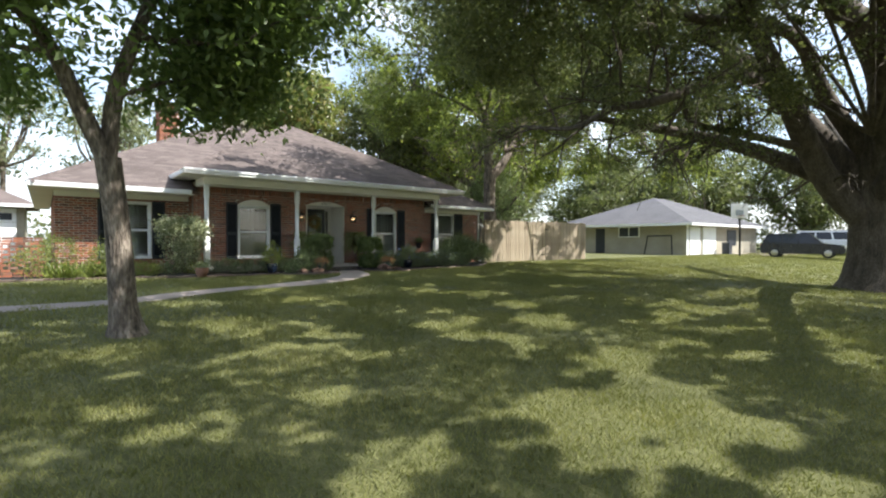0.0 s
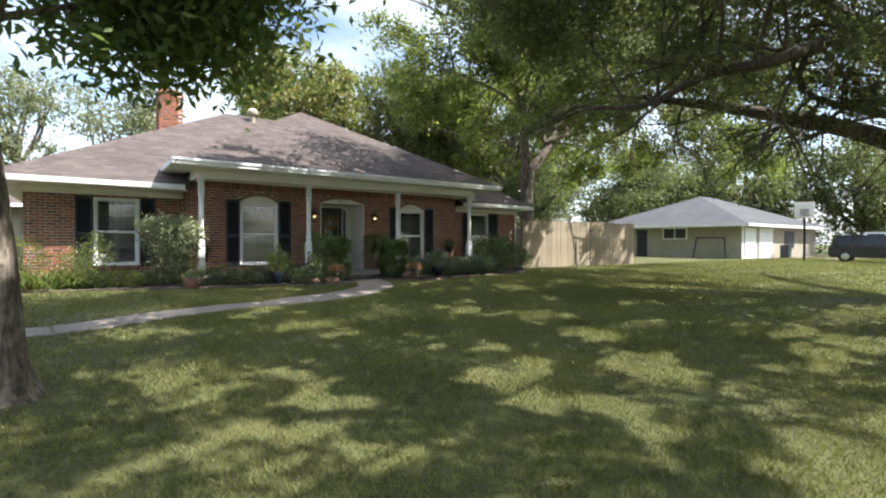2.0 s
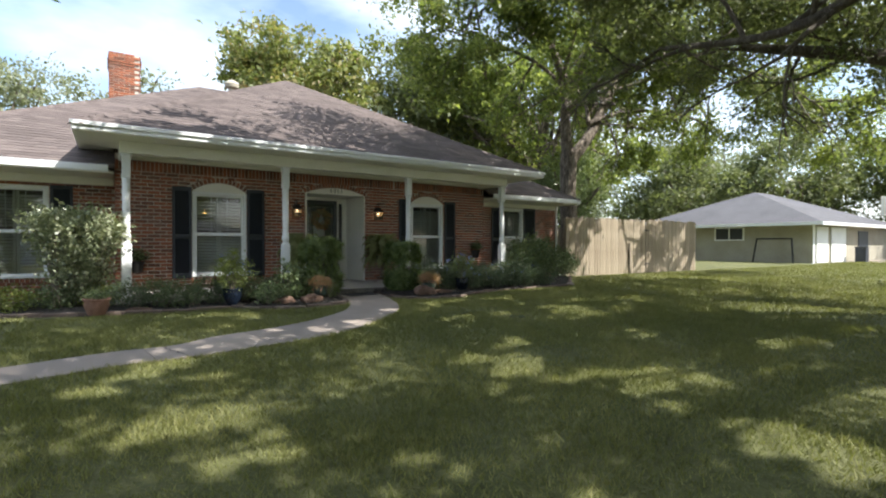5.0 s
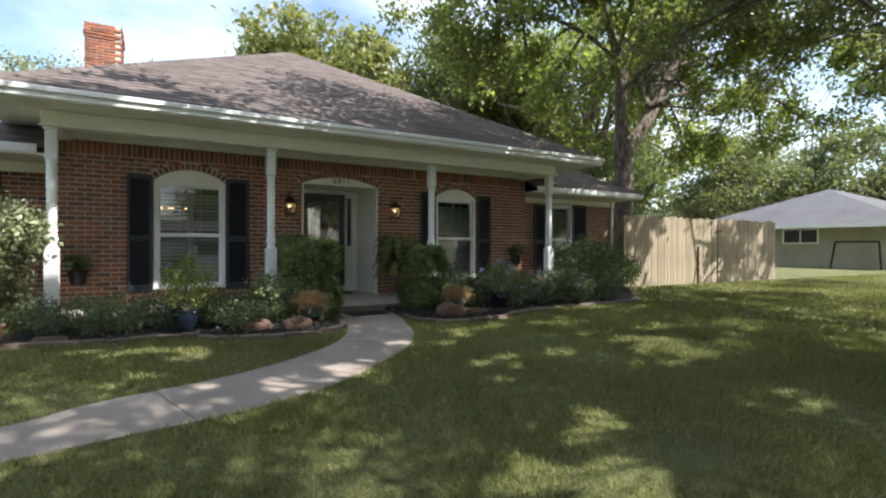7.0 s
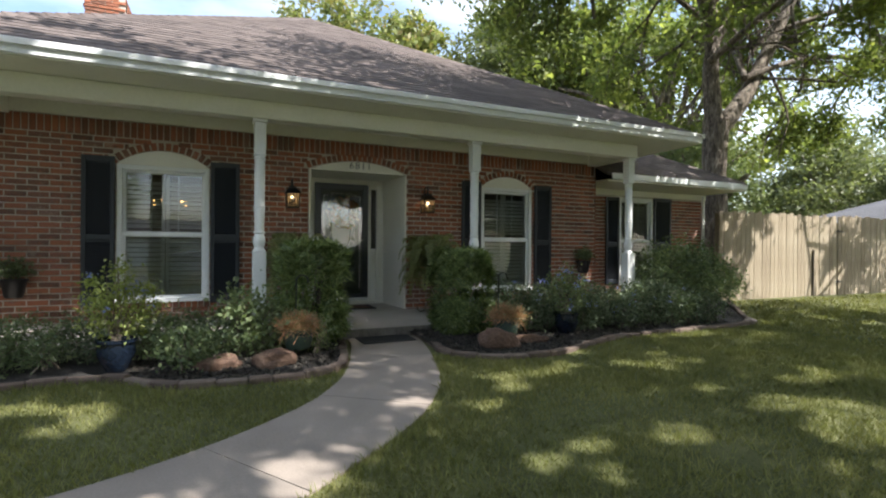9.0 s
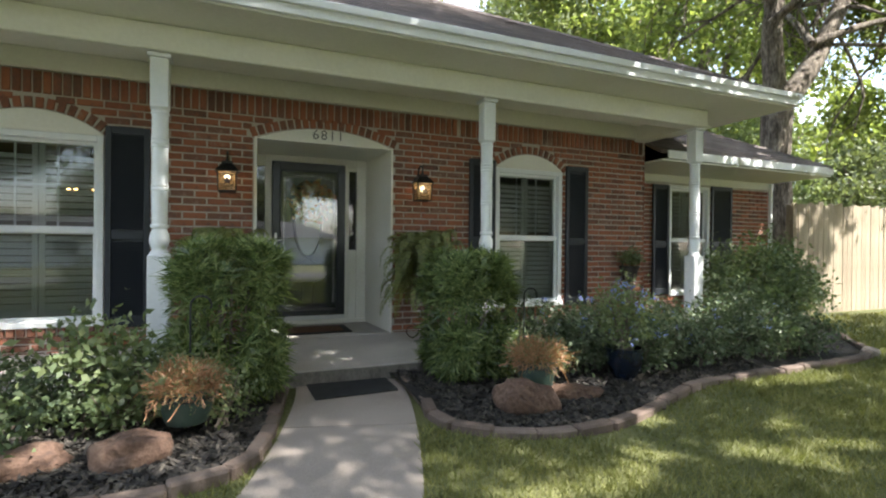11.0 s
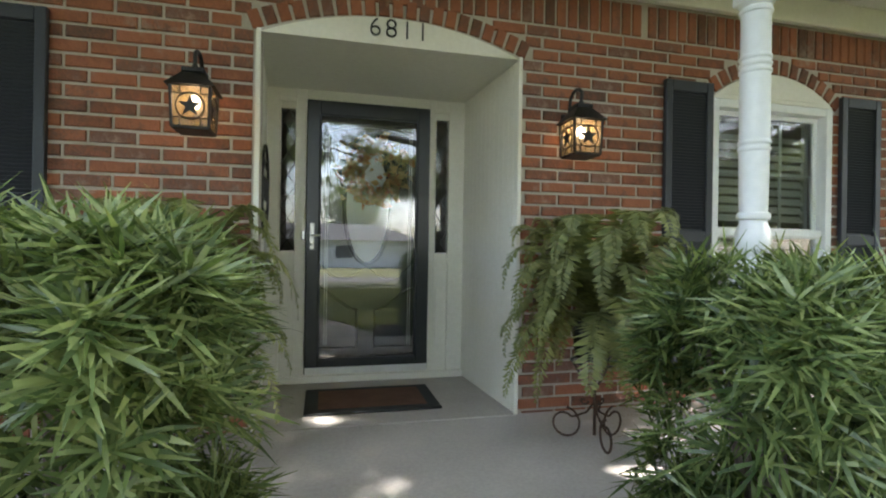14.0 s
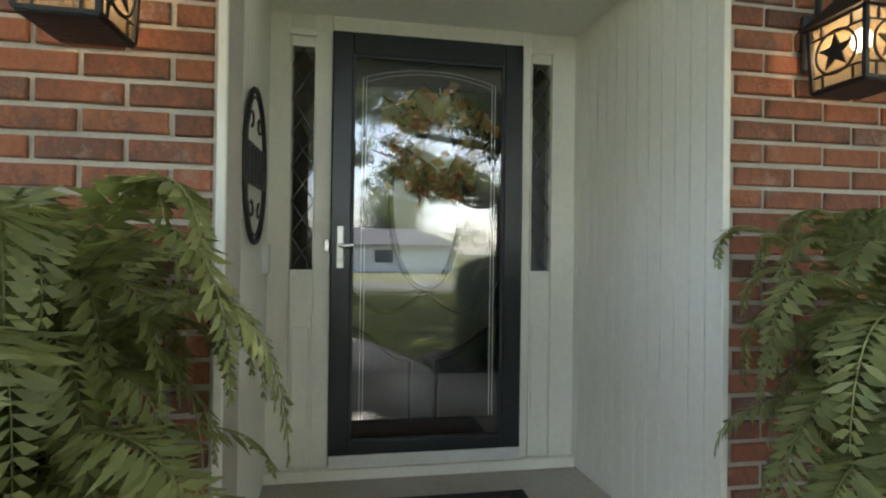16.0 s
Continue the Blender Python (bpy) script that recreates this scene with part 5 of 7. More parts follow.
setting("trim_recess_edge", edge, WOODW, "white corner beads of the entry recess", "trim")
DX0, DX1, DZ0, DZ1 = 7.505, 8.392, 0.835, 2.785
jamb = Geo()
jamb.box(BX0 - 0.02, 7.325, NB - 0.02, NB + 0.06, PZ, 2.868, 0.003).box(7.425, DX0 - 0.002, NB - 0.02, NB + 0.06, PZ, 2.868, 0.003)
jamb.box(DX1 + 0.002, 8.445, NB - 0.02, NB + 0.06, PZ, 2.868, 0.003).box(8.545, BX1 + 0.02, NB - 0.02, NB + 0.06, PZ, 2.868, 0.003)
jamb.box(DX0, DX1, NB - 0.02, NB + 0.06, DZ1 + 0.002, 2.868, 0.003).box(DX0, DX1, NB - 0.05, NB + 0.06, PZ + 0.001, DZ0 - 0.002, 0.003)
for a, b in ((7.325, 7.425), (8.445, 8.545)):
    jamb.box(a, b, NB - 0.01, NB + 0.06, 2.72, 2.868).box(a, b, NB - 0.004, NB + 0.06, PZ, 1.71)
    jamb.box(a + 0.012, b - 0.012, NB - 0.012, NB - 0.005, 1.0, 1.45, 0.003)
    jamb.box(a - 0.008, a, NB - 0.032, NB - 0.021, PZ + 0.05, 2.76, 0.002).box(b, b + 0.008, NB - 0.032, NB - 0.021, PZ + 0.05, 2.76, 0.002)
    jamb.box(a - 0.012, b + 0.012, NB - 0.034, NB - 0.021, 2.762, 2.79, 0.003)
setting("door_frame", jamb, WOODW, "white painted door frame with panelled sidelights", "door frame")
LEAD = material("dark_lead", (0.03, 0.03, 0.03), (0.07, 0.07, 0.068), 0.5, 10, 60, 0.2)
for nm, a in (("window_5", 7.325), ("window_6", 8.445)):
    r = tagged(new(nm), "narrow sidelight with diamond leaded glass", "window", kind="structure")
    pane(Geo().box(a, a + 0.1, NB + 0.01, NB + 0.014, 1.71, 2.72), r, GLASS)
    g = Geo()
    step = 0.155
    k = 0
    while 1.71 + k * step < 2.72:
        z = 1.71 + k * step
        t = min(step, 2.72 - z)
        for u, v in ((0, 1), (1, 0)):
            g.tube([(a + 0.1 * u, NB + 0.007, z), (a + 0.1 * (u + (v - u) * t / step), NB + 0.007, z + t)], 0.0035, 4)
        k += 1
    part("leading", g, LEAD, r)

# front door behind the storm door
door = tagged(new("door_1"), "dark panelled front door with an oval light", "door", kind="structure")
OCX, OCZ, OA, OB = 7.942, 2.06, 0.17, 0.44
oval = [(OCX + OA * math.sin(2 * math.pi * k / 36), OCZ + OB * math.cos(2 * math.pi * k / 36)) for k in range(36)]
# slab with an oval hole: ring of quads from the oval to the rectangle
g = Geo()
rx0, rx1, rz0, rz1 = DX0 + 0.035, DX1 - 0.035, DZ0 + 0.02, DZ1 - 0.035
outer = []
for k in range(36):
    dx, dz = math.sin(2 * math.pi * k / 36), math.cos(2 * math.pi * k / 36)
    tx = ((rx1 - OCX) if dx > 0 else (OCX - rx0)) / max(abs(dx), 1e-6)
    tz = ((rz1 - OCZ) if dz > 0 else (OCZ - rz0)) / max(abs(dz), 1e-6)
    t = min(tx, tz)
    outer.append((OCX + dx * t, OCZ + dz * t))
yd = NB + 0.03
v = [(x, yd, z) for x, z in oval] + [(x, yd, z) for x, z in outer] + [(x, yd + 0.04, z) for x, z in oval]
g.add(v, [(k, 36 + k, 36 + (k + 1) % 36, (k + 1) % 36) for k in range(36)] + [(k, (k + 1) % 36, 72 + (k + 1) % 36, 72 + k) for k in range(36)])
for x, z in ((rx0, rz0), (rx1, rz0), (rx0, rz1), (rx1, rz1)):     # corners beyond the ring
    near_ = sorted(outer, key=lambda p: math.dist(p, (x, z)))[:2]
    g.add([(x, yd, z), (near_[0][0], yd, near_[0][1]), (near_[1][0], yd, near_[1][1])], [(0, 1, 2)])
part("door_leaf", g, DOORC, door)
part("oval_moulding", Geo().tube([(x, yd - 0.004, z) for x, z in oval + oval[:1]], 0.016, 8), DOORC, door, smooth=True)
FROST = material("frosted_glass", (0.72, 0.74, 0.73), (0.85, 0.86, 0.85), 0.25, 30, 90, 0.4, depth=0.004)
part("oval_light", Geo().prism(oval, yd + 0.015, yd + 0.02), FROST, door, "pale frosted oval glass")
for s in (-1, 1):                                # raised panels with swept tops, under and over the oval
    cx = OCX + s * 0.215
    low = [(cx - 0.15, 1.0), (cx + 0.15, 1.0), (cx + 0.15, 1.28 + (0.16 if s > 0 else 0.0))] + [(cx + 0.15 - 0.3 * u, 1.36 + 0.08 * s * math.cos(math.pi * u)) for u in np.linspace(0.1, 0.9, 8)] + [(cx - 0.15, 1.28 + (0.16 if s < 0 else 0.0))]
    part("panel_moulding", Geo().tube([(x, yd - 0.004, z) for x, z in low + low[:1]], 0.012, 6), DOORC, door, smooth=True)
    wave = [(OCX + s * u, yd - 0.004, 1.55 - 0.1 * math.sin(math.pi * u / 0.36 - 0.6) + 0.16 * (u / 0.36) ** 2) for u in np.linspace(0.0, 0.36, 12)]
    part("swept_moulding", Geo().tube(wave, 0.012, 6), DOORC, door, smooth=True)

storm = tagged(new("door_2"), "closed dark-framed glass storm door", "storm door", kind="structure")
ys = NB - 0.055
g = Geo().box(DX0, DX0 + 0.09, ys, ys + 0.035, DZ0, DZ1, 0.005).box(DX1 - 0.09, DX1, ys, ys + 0.035, DZ0, DZ1, 0.005)
g.box(DX0 + 0.09, DX1 - 0.09, ys, ys + 0.035, DZ1 - 0.1, DZ1, 0.005).box(DX0 + 0.09, DX1 - 0.09, ys, ys + 0.035, DZ0 + 0.035, DZ0 + 0.1, 0.005)
part("storm_frame", g, DOORC, storm)
gi = Geo()
for a, b, c, d in ((DX0 + .09, DX0 + .102, DZ0 + .1, DZ1 - .1), (DX1 - .102, DX1 - .09, DZ0 + .1, DZ1 - .1), (DX0 + .102, DX1 - .102, DZ0 + .1, DZ0 + .112), (DX0 + .102, DX1 - .102, DZ1 - .112, DZ1 - .1)):
    gi.box(a, b, ys + 0.004, ys + 0.03, c, d)
part("glazing_bead", gi, SHUTTER, storm)
pane(Geo().box(DX0 + 0.1, DX1 - 0.1, ys + 0.015, ys + 0.02, DZ0 + 0.11, DZ1 - 0.11), storm, DOORGLASS, "clear storm door glass mirroring the street")
for xe in (DX0 + .135, DX0 + .15, DX1 - .15, DX1 - .135):
    part("etched_line", Geo().box(xe - .0012, xe + .0012, ys + .0125, ys + .0145, DZ0 + .2, DZ1 - .2), FROST, storm)
for rr_ in (.0, .018):
    part("etched_line", Geo().tube([(x, ys + .0135, z) for x, z in arc_points(DX0 + .135 + rr_, DX1 - .135 - rr_, DZ1 - .2 - rr_, DZ1 - .15 - rr_, 12)], .0012, 4), FROST, storm)
part("kick_strip", Geo().box(DX0 + 0.004, DX1 - 0.004, ys - 0.012, ys - 0.001, DZ0 + 0.002, DZ0 + 0.05, 0.003), ALU, storm)
hx, hz = DX0 + 0.043, 1.82
plate = part("handle_plate", Geo().box(hx - 0.016, hx + 0.016, ys - 0.008, ys - 0.001, hz - 0.1, hz + 0.09, 0.004), STEEL, storm)
part("lever", Geo().tube([(hx, ys - 0.009, hz), (hx, ys - 0.045, hz), (hx + 0.03, ys - 0.05, hz), (hx + 0.06, ys - 0.048, hz + 0.004)], [.009, .009, .008, .006], 8), STEEL, plate, smooth=True)
part("lock", Geo().lathe(hx, 0, [(.011, 0), (.011, .014), (.006, .016)], 12).move(Matrix.Translation((0, ys - 0.008, hz - 0.06)) @ Matrix.Translation((hx, 0, 0)) @ Matrix.Rotation(radians(90), 4, "X") @ Matrix.Translation((-hx, 0, 0))), STEEL, plate, smooth=True)
part("strike", Geo().box(DX0 - 0.03, DX0 - 0.004, ys + 0.01, ys + 0.03, hz - 0.03, hz + 0.03, 0.003), STEEL, storm)

# wreath between the doors
rw = np.random.default_rng(3)
wr = thing("wreath", "autumn wreath of red and gold leaves on the front door", "wreath", (OCX + 0.03, NB + 0.02, 2.3))
ang = rw.uniform(0, 2 * math.pi, 420)
rad = 0.185 + rw.normal(size=420) * 0.045
cc = np.stack([OCX + 0.05 + rad * np.cos(ang), NB - 0.005 + rw.normal(size=420) * 0.008, 2.3 + rad * np.sin(ang)], axis=1)
WREATH = leaf_material("wreath_leaf", [(0.42, 0.05, 0.04), (0.55, 0.2, 0.08), (0.62, 0.42, 0.2), (0.25, 0.2, 0.09), (0.7, 0.6, 0.42)], 0.15)
lq = leaf_quads(cc, rw, 0.085, 0.05)
lq[:, :, 1] = np.clip(lq[:, :, 1], NB - 0.028, NB + 0.018)
o = new("leaves", quad_mesh("leaves", lq, 4, WREATH))
o.parent = wr
o.matrix_parent_inverse = wr.matrix_basis.inverted()
tagged(o, kind="stuff")
part("ring", Geo().tube([(OCX + 0.05 + 0.17 * math.cos(a), NB + 0.005, 2.3 + 0.17 * math.sin(a)) for a in np.linspace(0, 2 * math.pi, 25)], 0.01, 6), BARK, wr)
BOW = material("gold_ribbon", (0.3, 0.22, 0.1), (0.5, 0.4, 0.22), 0.5, 10, 60, 0.2)
for s in (-1, 1):
    part("bow_loop", Geo().lathe(0, 0, [(.005, -.075), (.028, -.04), (.034, .0), (.024, .05), (.004, .075)], 12, 1, 0.35).move(pose(OCX + 0.02 + s * 0.035, NB - 0.02, 2.48, 0, s * 35, 0)), BOW, wr, smooth=True)

# house number
num = thing("house_number", "black serif house numbers on the white arch", "sign", (8.0, FY - 0.006, 2.93))
for k, chx in enumerate("6811"):
    cu = bpy.data.curves.new("digit", "FONT")
    cu.body, cu.size, cu.extrude, cu.align_x = chx, 0.148, 0.004, "CENTER"
    cu.offset = -0.0025
    ob = new("digit", cu)
    ob.data.materials.append(BLACK)
    ob.parent = num
    ob.matrix_parent_inverse = num.matrix_basis.inverted()
    ob.matrix_basis = pose(7.885 + 0.088 * k, FY - 0.011, 2.9, 90, 0, 0)


# ---- wall lanterns ----
AMBER = lamp_material("amber_bulb", (1.0, 0.72, 0.42), 7)
MICA = leaf_material("mica_glass", [(0.3, 0.24, 0.16), (0.42, 0.35, 0.25)], 0.6, 0.3)
MICA.node_tree.nodes["Mix Shader"].inputs[0].default_value = 0.6
for nd in MICA.node_tree.nodes:
    if nd.type == "MIX" and nd.blend_type == "MULTIPLY":
        nd.inputs[7].default_value = (1.0, 0.95, 0.85, 1)
clear = MICA.node_tree.nodes.new("ShaderNodeBsdfTransparent")
veil = MICA.node_tree.nodes.new("ShaderNodeMixShader")
veil.inputs[0].default_value = 0.5
MICA.node_tree.links.new(MICA.node_tree.nodes["Mix Shader"].outputs[0], veil.inputs[1])
MICA.node_tree.links.new(clear.outputs[0], veil.inputs[2])
MICA.node_tree.links.new(veil.outputs[0], MICA.node_tree.nodes["Material Output"].inputs["Surface"])


def star(cx, cz, R, r, ya, yb):
    pts = [(cx + (R if k % 2 == 0 else r) * math.sin(math.pi * k / 5), cz + (R if k % 2 == 0 else r) * math.cos(math.pi * k / 5)) for k in range(10)]
    return Geo().prism(pts, ya, yb)


def lantern(x, z):
    """A square black lantern with ringed stars on its panes, on a scroll bracket."""
    y = FY - 0.16
    t = thing("wall_lantern", "black iron wall lantern with star panes, lit", "wall lamp", (x, FY, z), "lanterns beside the entry")
    h, s, b = 0.19, 0.086, 0.079
    cage = Geo()
    for i, j in ((-1, -1), (1, -1), (1, 1), (-1, 1)):
        cage.tube([(x + i * b, y + j * b, z), (x + i * s, y + j * s, z + h)], 0.008, 4)
    for k, (w, zz) in enumerate(((b, z), (s, z + h), (b + (s - b) * .22, z + h * .22), (b + (s - b) * .8, z + h * .8))):
        cage.tube([(x - w, y - w, zz), (x + w, y - w, zz), (x + w, y + w, zz), (x - w, y + w, zz), (x - w, y - w, zz)], 0.007 if k < 2 else 0.004, 4)
    for u in (-0.38, 0.38):
        for face in range(4):
            m = Matrix.Translation((x, y, 0)) @ Matrix.Rotation(math.pi / 2 * face, 4, "Z")
            for lo, hi in ((0.0, 0.22), (0.8, 1.0)):
                cage.tube([m @ Vector((u * 2 * b * 0.75, -(b + (s - b) * lo), z + h * lo)), m @ Vector((u * 2 * b * 0.75, -(b + (s - b) * hi), z + h * hi))], 0.0035, 4)
    part("cage", cage, BLACK, t)
    roof = Geo()
    e, zt = s + 0.022, z + h
    roof.add([(x - e, y - e, zt), (x + e, y - e, zt), (x + e, y + e, zt), (x - e, y + e, zt), (x - .045, y - .045, zt + .075), (x + .045, y - .045, zt + .075), (x + .045, y + .045, zt + .075), (x - .045, y + .045, zt + .075)],
             [(3, 2, 1, 0), (0, 1, 5, 4), (1, 2, 6, 5), (2, 3, 7, 6), (3, 0, 4, 7), (4, 5, 6, 7)])
    roof.box(x - .05, x + .05, y - .05, y + .05, zt + .076, zt + .098, 0.004).lathe(x, y, [(.014, zt + .098), (.018, zt + .112), (.009, zt + .128)], 10)
    part("lid", roof, BLACK, t)
    part("base_plate", Geo().box(x - b, x + b, y - b, y + b, z - 0.01, z - 0.002, 0.002), BLACK, t)
    part("wall_plate", Geo().box(x - 0.05, x + 0.05, FY - 0.022, FY - 0.003, z + 0.09, z + 0.27, 0.006), BLACK, t)
    part("bracket", Geo().tube(smooth_line([(x, FY - 0.02, z + 0.24), (x, FY - 0.03, z + 0.35), (x, FY - 0.09, z + 0.395), (x, y, z + 0.37), (x, y, z + 0.31)], 5), 0.01, 8), BLACK, t, smooth=True)
    for face in range(4):
        m = Matrix.Translation((x, y, 0)) @ Matrix.Rotation(math.pi / 2 * face, 4, "Z") @ Matrix.Translation((0, -0.0825, 0)) @ Matrix.Translation((0, 0, z + h / 2)) @ Matrix.Rotation(math.atan((s - b) / h), 4, "X")
        pn = part("pane", Geo().box(-0.073, 0.073, 0.002, 0.005, -h / 2 + 0.006, h / 2 - 0.006).move(m), MICA, t)
        pn.visible_shadow = False
        part("star", star(0, 0, 0.053, 0.022, -0.007, -0.002).move(m), BLACK, t)
        part("ring", Geo().tube([(0.061 * math.cos(a), -0.004, 0.061 * math.sin(a)) for a in np.linspace(0, 2 * math.pi, 25)], 0.004, 5).move(m), BLACK, t)
    part("socket", Geo().lathe(x, y, [(.02, z), (.02, z + .03), (.011, z + .034), (.011, z + .098)], 12), BLACK, t, smooth=True)
    part("bulb", Geo().lathe(x, y, [(.008, z + .098), (.022, z + .115), (.027, z + .135), (.02, z + .155), (.005, z + .168)], 14), AMBER, t, smooth=True)


lantern(7.02, 2.285)
lantern(9.05, 2.285)

# ---- mats, plaque ----
t = thing("door_mat", "brown coir door mat with a black border", "mat", (7.95, 17.28, PZ), )
part("border", Geo().box(7.53, 8.34, 17.02, 17.53, PZ, PZ + 0.014, 0.005), RUBBER, t)
part("field", Geo().box(7.61, 8.26, 17.09, 17.46, PZ + 0.0145, PZ + 0.02, 0.002), COIR, t)
zz = ground_z(8, 15.4) + 0.013
t = thing("rubber_mat", "plain black rubber mat on the front walk", "mat", (7.98, 15.4, zz))
part("sheet", Geo().slab([(7.66, 15.2), (8.32, 15.23), (8.32, 15.6), (7.65, 15.62)], lambda x, y: ground_z(x, y) + 0.013, lambda x, y: ground_z(x, y) + 0.025), RUBBER, t)
t = thing("iron_plaque", "oval black iron scroll plaque on the white boards", "wall decoration", (7.265, 17.25, 1.95))
pl = Geo()
m = Matrix.Translation((7.283, 17.25, 2.08)) @ Matrix.Rotation(radians(90), 4, "Z")
ring = lambda R, S, w: pl.tube([m @ Vector((R * math.cos(a), 0, S * math.sin(a))) for a in np.linspace(0, 2 * math.pi, 33)], w, 6)
ring(0.16, 0.26, 0.009)
ring(0.135, 0.235, 0.004)
part("rim", pl, BLACK, t)
pl = Geo()
for sx_ in (-1, 1):
    for sz_ in (-1, 1):
        sp = [m @ Vector((sx_ * (0.06 + 0.045 * (1 - u) * math.cos(6 * u)), 0, sz_ * (0.13 + 0.06 * (1 - u) * math.sin(5 * u)))) for u in np.linspace(0, 1, 16)]
        pl.tube(sp, 0.004, 5)
for k in range(5):
    pl.tube([m @ Vector((-0.1 + 0.05 * k, 0, -0.06)), m @ Vector((-0.1 + 0.05 * k, 0, 0.06))], 0.007, 5)
pl.tube([m @ Vector((-0.155, 0, 0.065)), m @ Vector((0.155, 0, 0.065))], 0.005, 5).tube([m @ Vector((-0.155, 0, -0.065)), m @ Vector((0.155, 0, -0.065))], 0.005, 5)
part("scrollwork", pl, BLACK, t)
t = thing("door_chime_button", "small white door bell button", "door bell", (7.262, 17.62, 1.72))
part("plate", Geo().box(7.24, 7.268, 17.6, 17.64, 1.7, 1.82, 0.004), FASCIA, t)


# ---- planting ----
def foliage(name, parent, centres, mat, rng, length, width, label="", outward=None):
    ob = new(name, quad_mesh(name, leaf_quads(centres, rng, length, width, spread_dir=outward), 4, mat))
    ob.parent = parent
    ob.matrix_parent_inverse = parent.matrix_basis.inverted()
    return tagged(ob, label, kind="stuff")


def blades(centres, dirs, rng, length, width, bend=0.35, face=None):
    """Long narrow leaves of two quads each, arching over: (2n, 4, 3)."""
    n = len(centres)
    d = dirs / np.linalg.norm(dirs, axis=1, keepdims=True)
    s = np.cross(d, (np.array([0, 0, 1.0]) if face is None else face) + rng.normal(size=(n, 3)) * 0.3)
    s /= np.linalg.norm(s, axis=1, keepdims=True) + 1e-9
    L = length * rng.uniform(0.6, 1.2, size=(n, 1))
    W = width * rng.uniform(0.7, 1.2, size=(n, 1)) * 0.5
    p0 = centres
    p1 = p0 + d * L * 0.55
    p2 = p1 + (d * (1 - bend) + np.array([0, 0, -bend]) * rng.uniform(0.2, 1.2, size=(n, 1))) * L * 0.45
    a = np.stack([p0 - s * W * 0.5, p0 + s * W * 0.5, p1 + s * W, p1 - s * W], axis=1)
    b = np.stack([p1 - s * W, p1 + s * W, p2 + s * W * 0.12, p2 - s * W * 0.12], axis=1)
    out = np.concatenate([a[:, None], b[:, None]], axis=1).reshape(-1, 4, 3)
    return out


def yew_shrub(x, y, z0, z1, rx, seed, label):
    """A clipped round-shouldered shrub of long narrow leaves in whorls."""
    r = np.random.default_rng(seed)
    t = thing("clipped_shrub", label, "shrub", (x, y, z0), "clipped shrubs beside the step")
    g = Geo()
    for k in range(9):
        a = r.uniform(0, 6.28)
        e = (x + 0.6 * rx * math.cos(a), y + 0.6 * rx * math.sin(a), z0 + (z1 - z0) * r.uniform(0.5, 0.85))
        g.tube(smooth_line([(x + 0.05 * math.cos(a), y + 0.05 * math.sin(a), z0 - 0.03), (x + 0.25 * rx * math.cos(a), y + 0.25 * rx * math.sin(a), z0 + 0.35), e], 3), np.linspace(0.02, 0.006, 7).tolist(), 5)
    tagged(part("stem_mass", g, BARK, t), kind="stuff")
    n = 1050
    u = r.normal(size=(n, 3))
    u /= np.linalg.norm(u, axis=1, keepdims=True)
    p = np.sign(u) * np.abs(u) ** 0.52                    # boxier than a ball
    h = (z1 - z0) / 2
    lump = np.array([1 + 0.07 * noise.noise(Vector(q) * 2.2 + Vector((seed, 0, 0))) for q in u])[:, None]
    depth = r.choice([1.0, 0.93, 0.8, 0.6], size=(n, 1), p=[.5, .2, .15, .15])
    tip = np.array([x, y, z0 + h]) + p * np.array([rx, rx, h]) * 0.88 * lump * depth
    tip[:, 2] = np.maximum(tip[:, 2], z0 + 0.04)
    per = 15
    c = np.repeat(tip, per, axis=0)
    out = np.repeat(u, per, axis=0)
    axis = np.repeat(u * 0.9 + np.array([0, 0, 0.55]) + r.normal(size=u.shape) * 0.25, per, axis=0)
    axis /= np.linalg.norm(axis, axis=1, keepdims=True)
    side = r.normal(size=c.shape)
    side -= axis * np.sum(side * axis, axis=1, keepdims=True)
    side /= np.linalg.norm(side, axis=1, keepdims=True)
    d = side + axis * r.uniform(0.1, 0.9, size=(len(c), 1))      # whorls: leaves rayed about each shoot
    ob = new("leaves", quad_mesh("leaves", blades(c - axis * r.uniform(0, 0.05, size=(len(c), 1)), d, r, 0.145, 0.0108, 0.1, axis), 4, LEAF_SHRUB))
    ob.parent = t
    ob.matrix_parent_inverse = t.matrix_basis.inverted()
    tagged(ob, kind="stuff")


yew_shrub(7.07, 15.34, 0.62, 1.87, 0.42, 1, "full clipped shrub of long narrow green leaves by the step")
yew_shrub(8.95, 15.27, 0.62, 1.77, 0.38, 2, "clipped shrub of long narrow green leaves by the step")


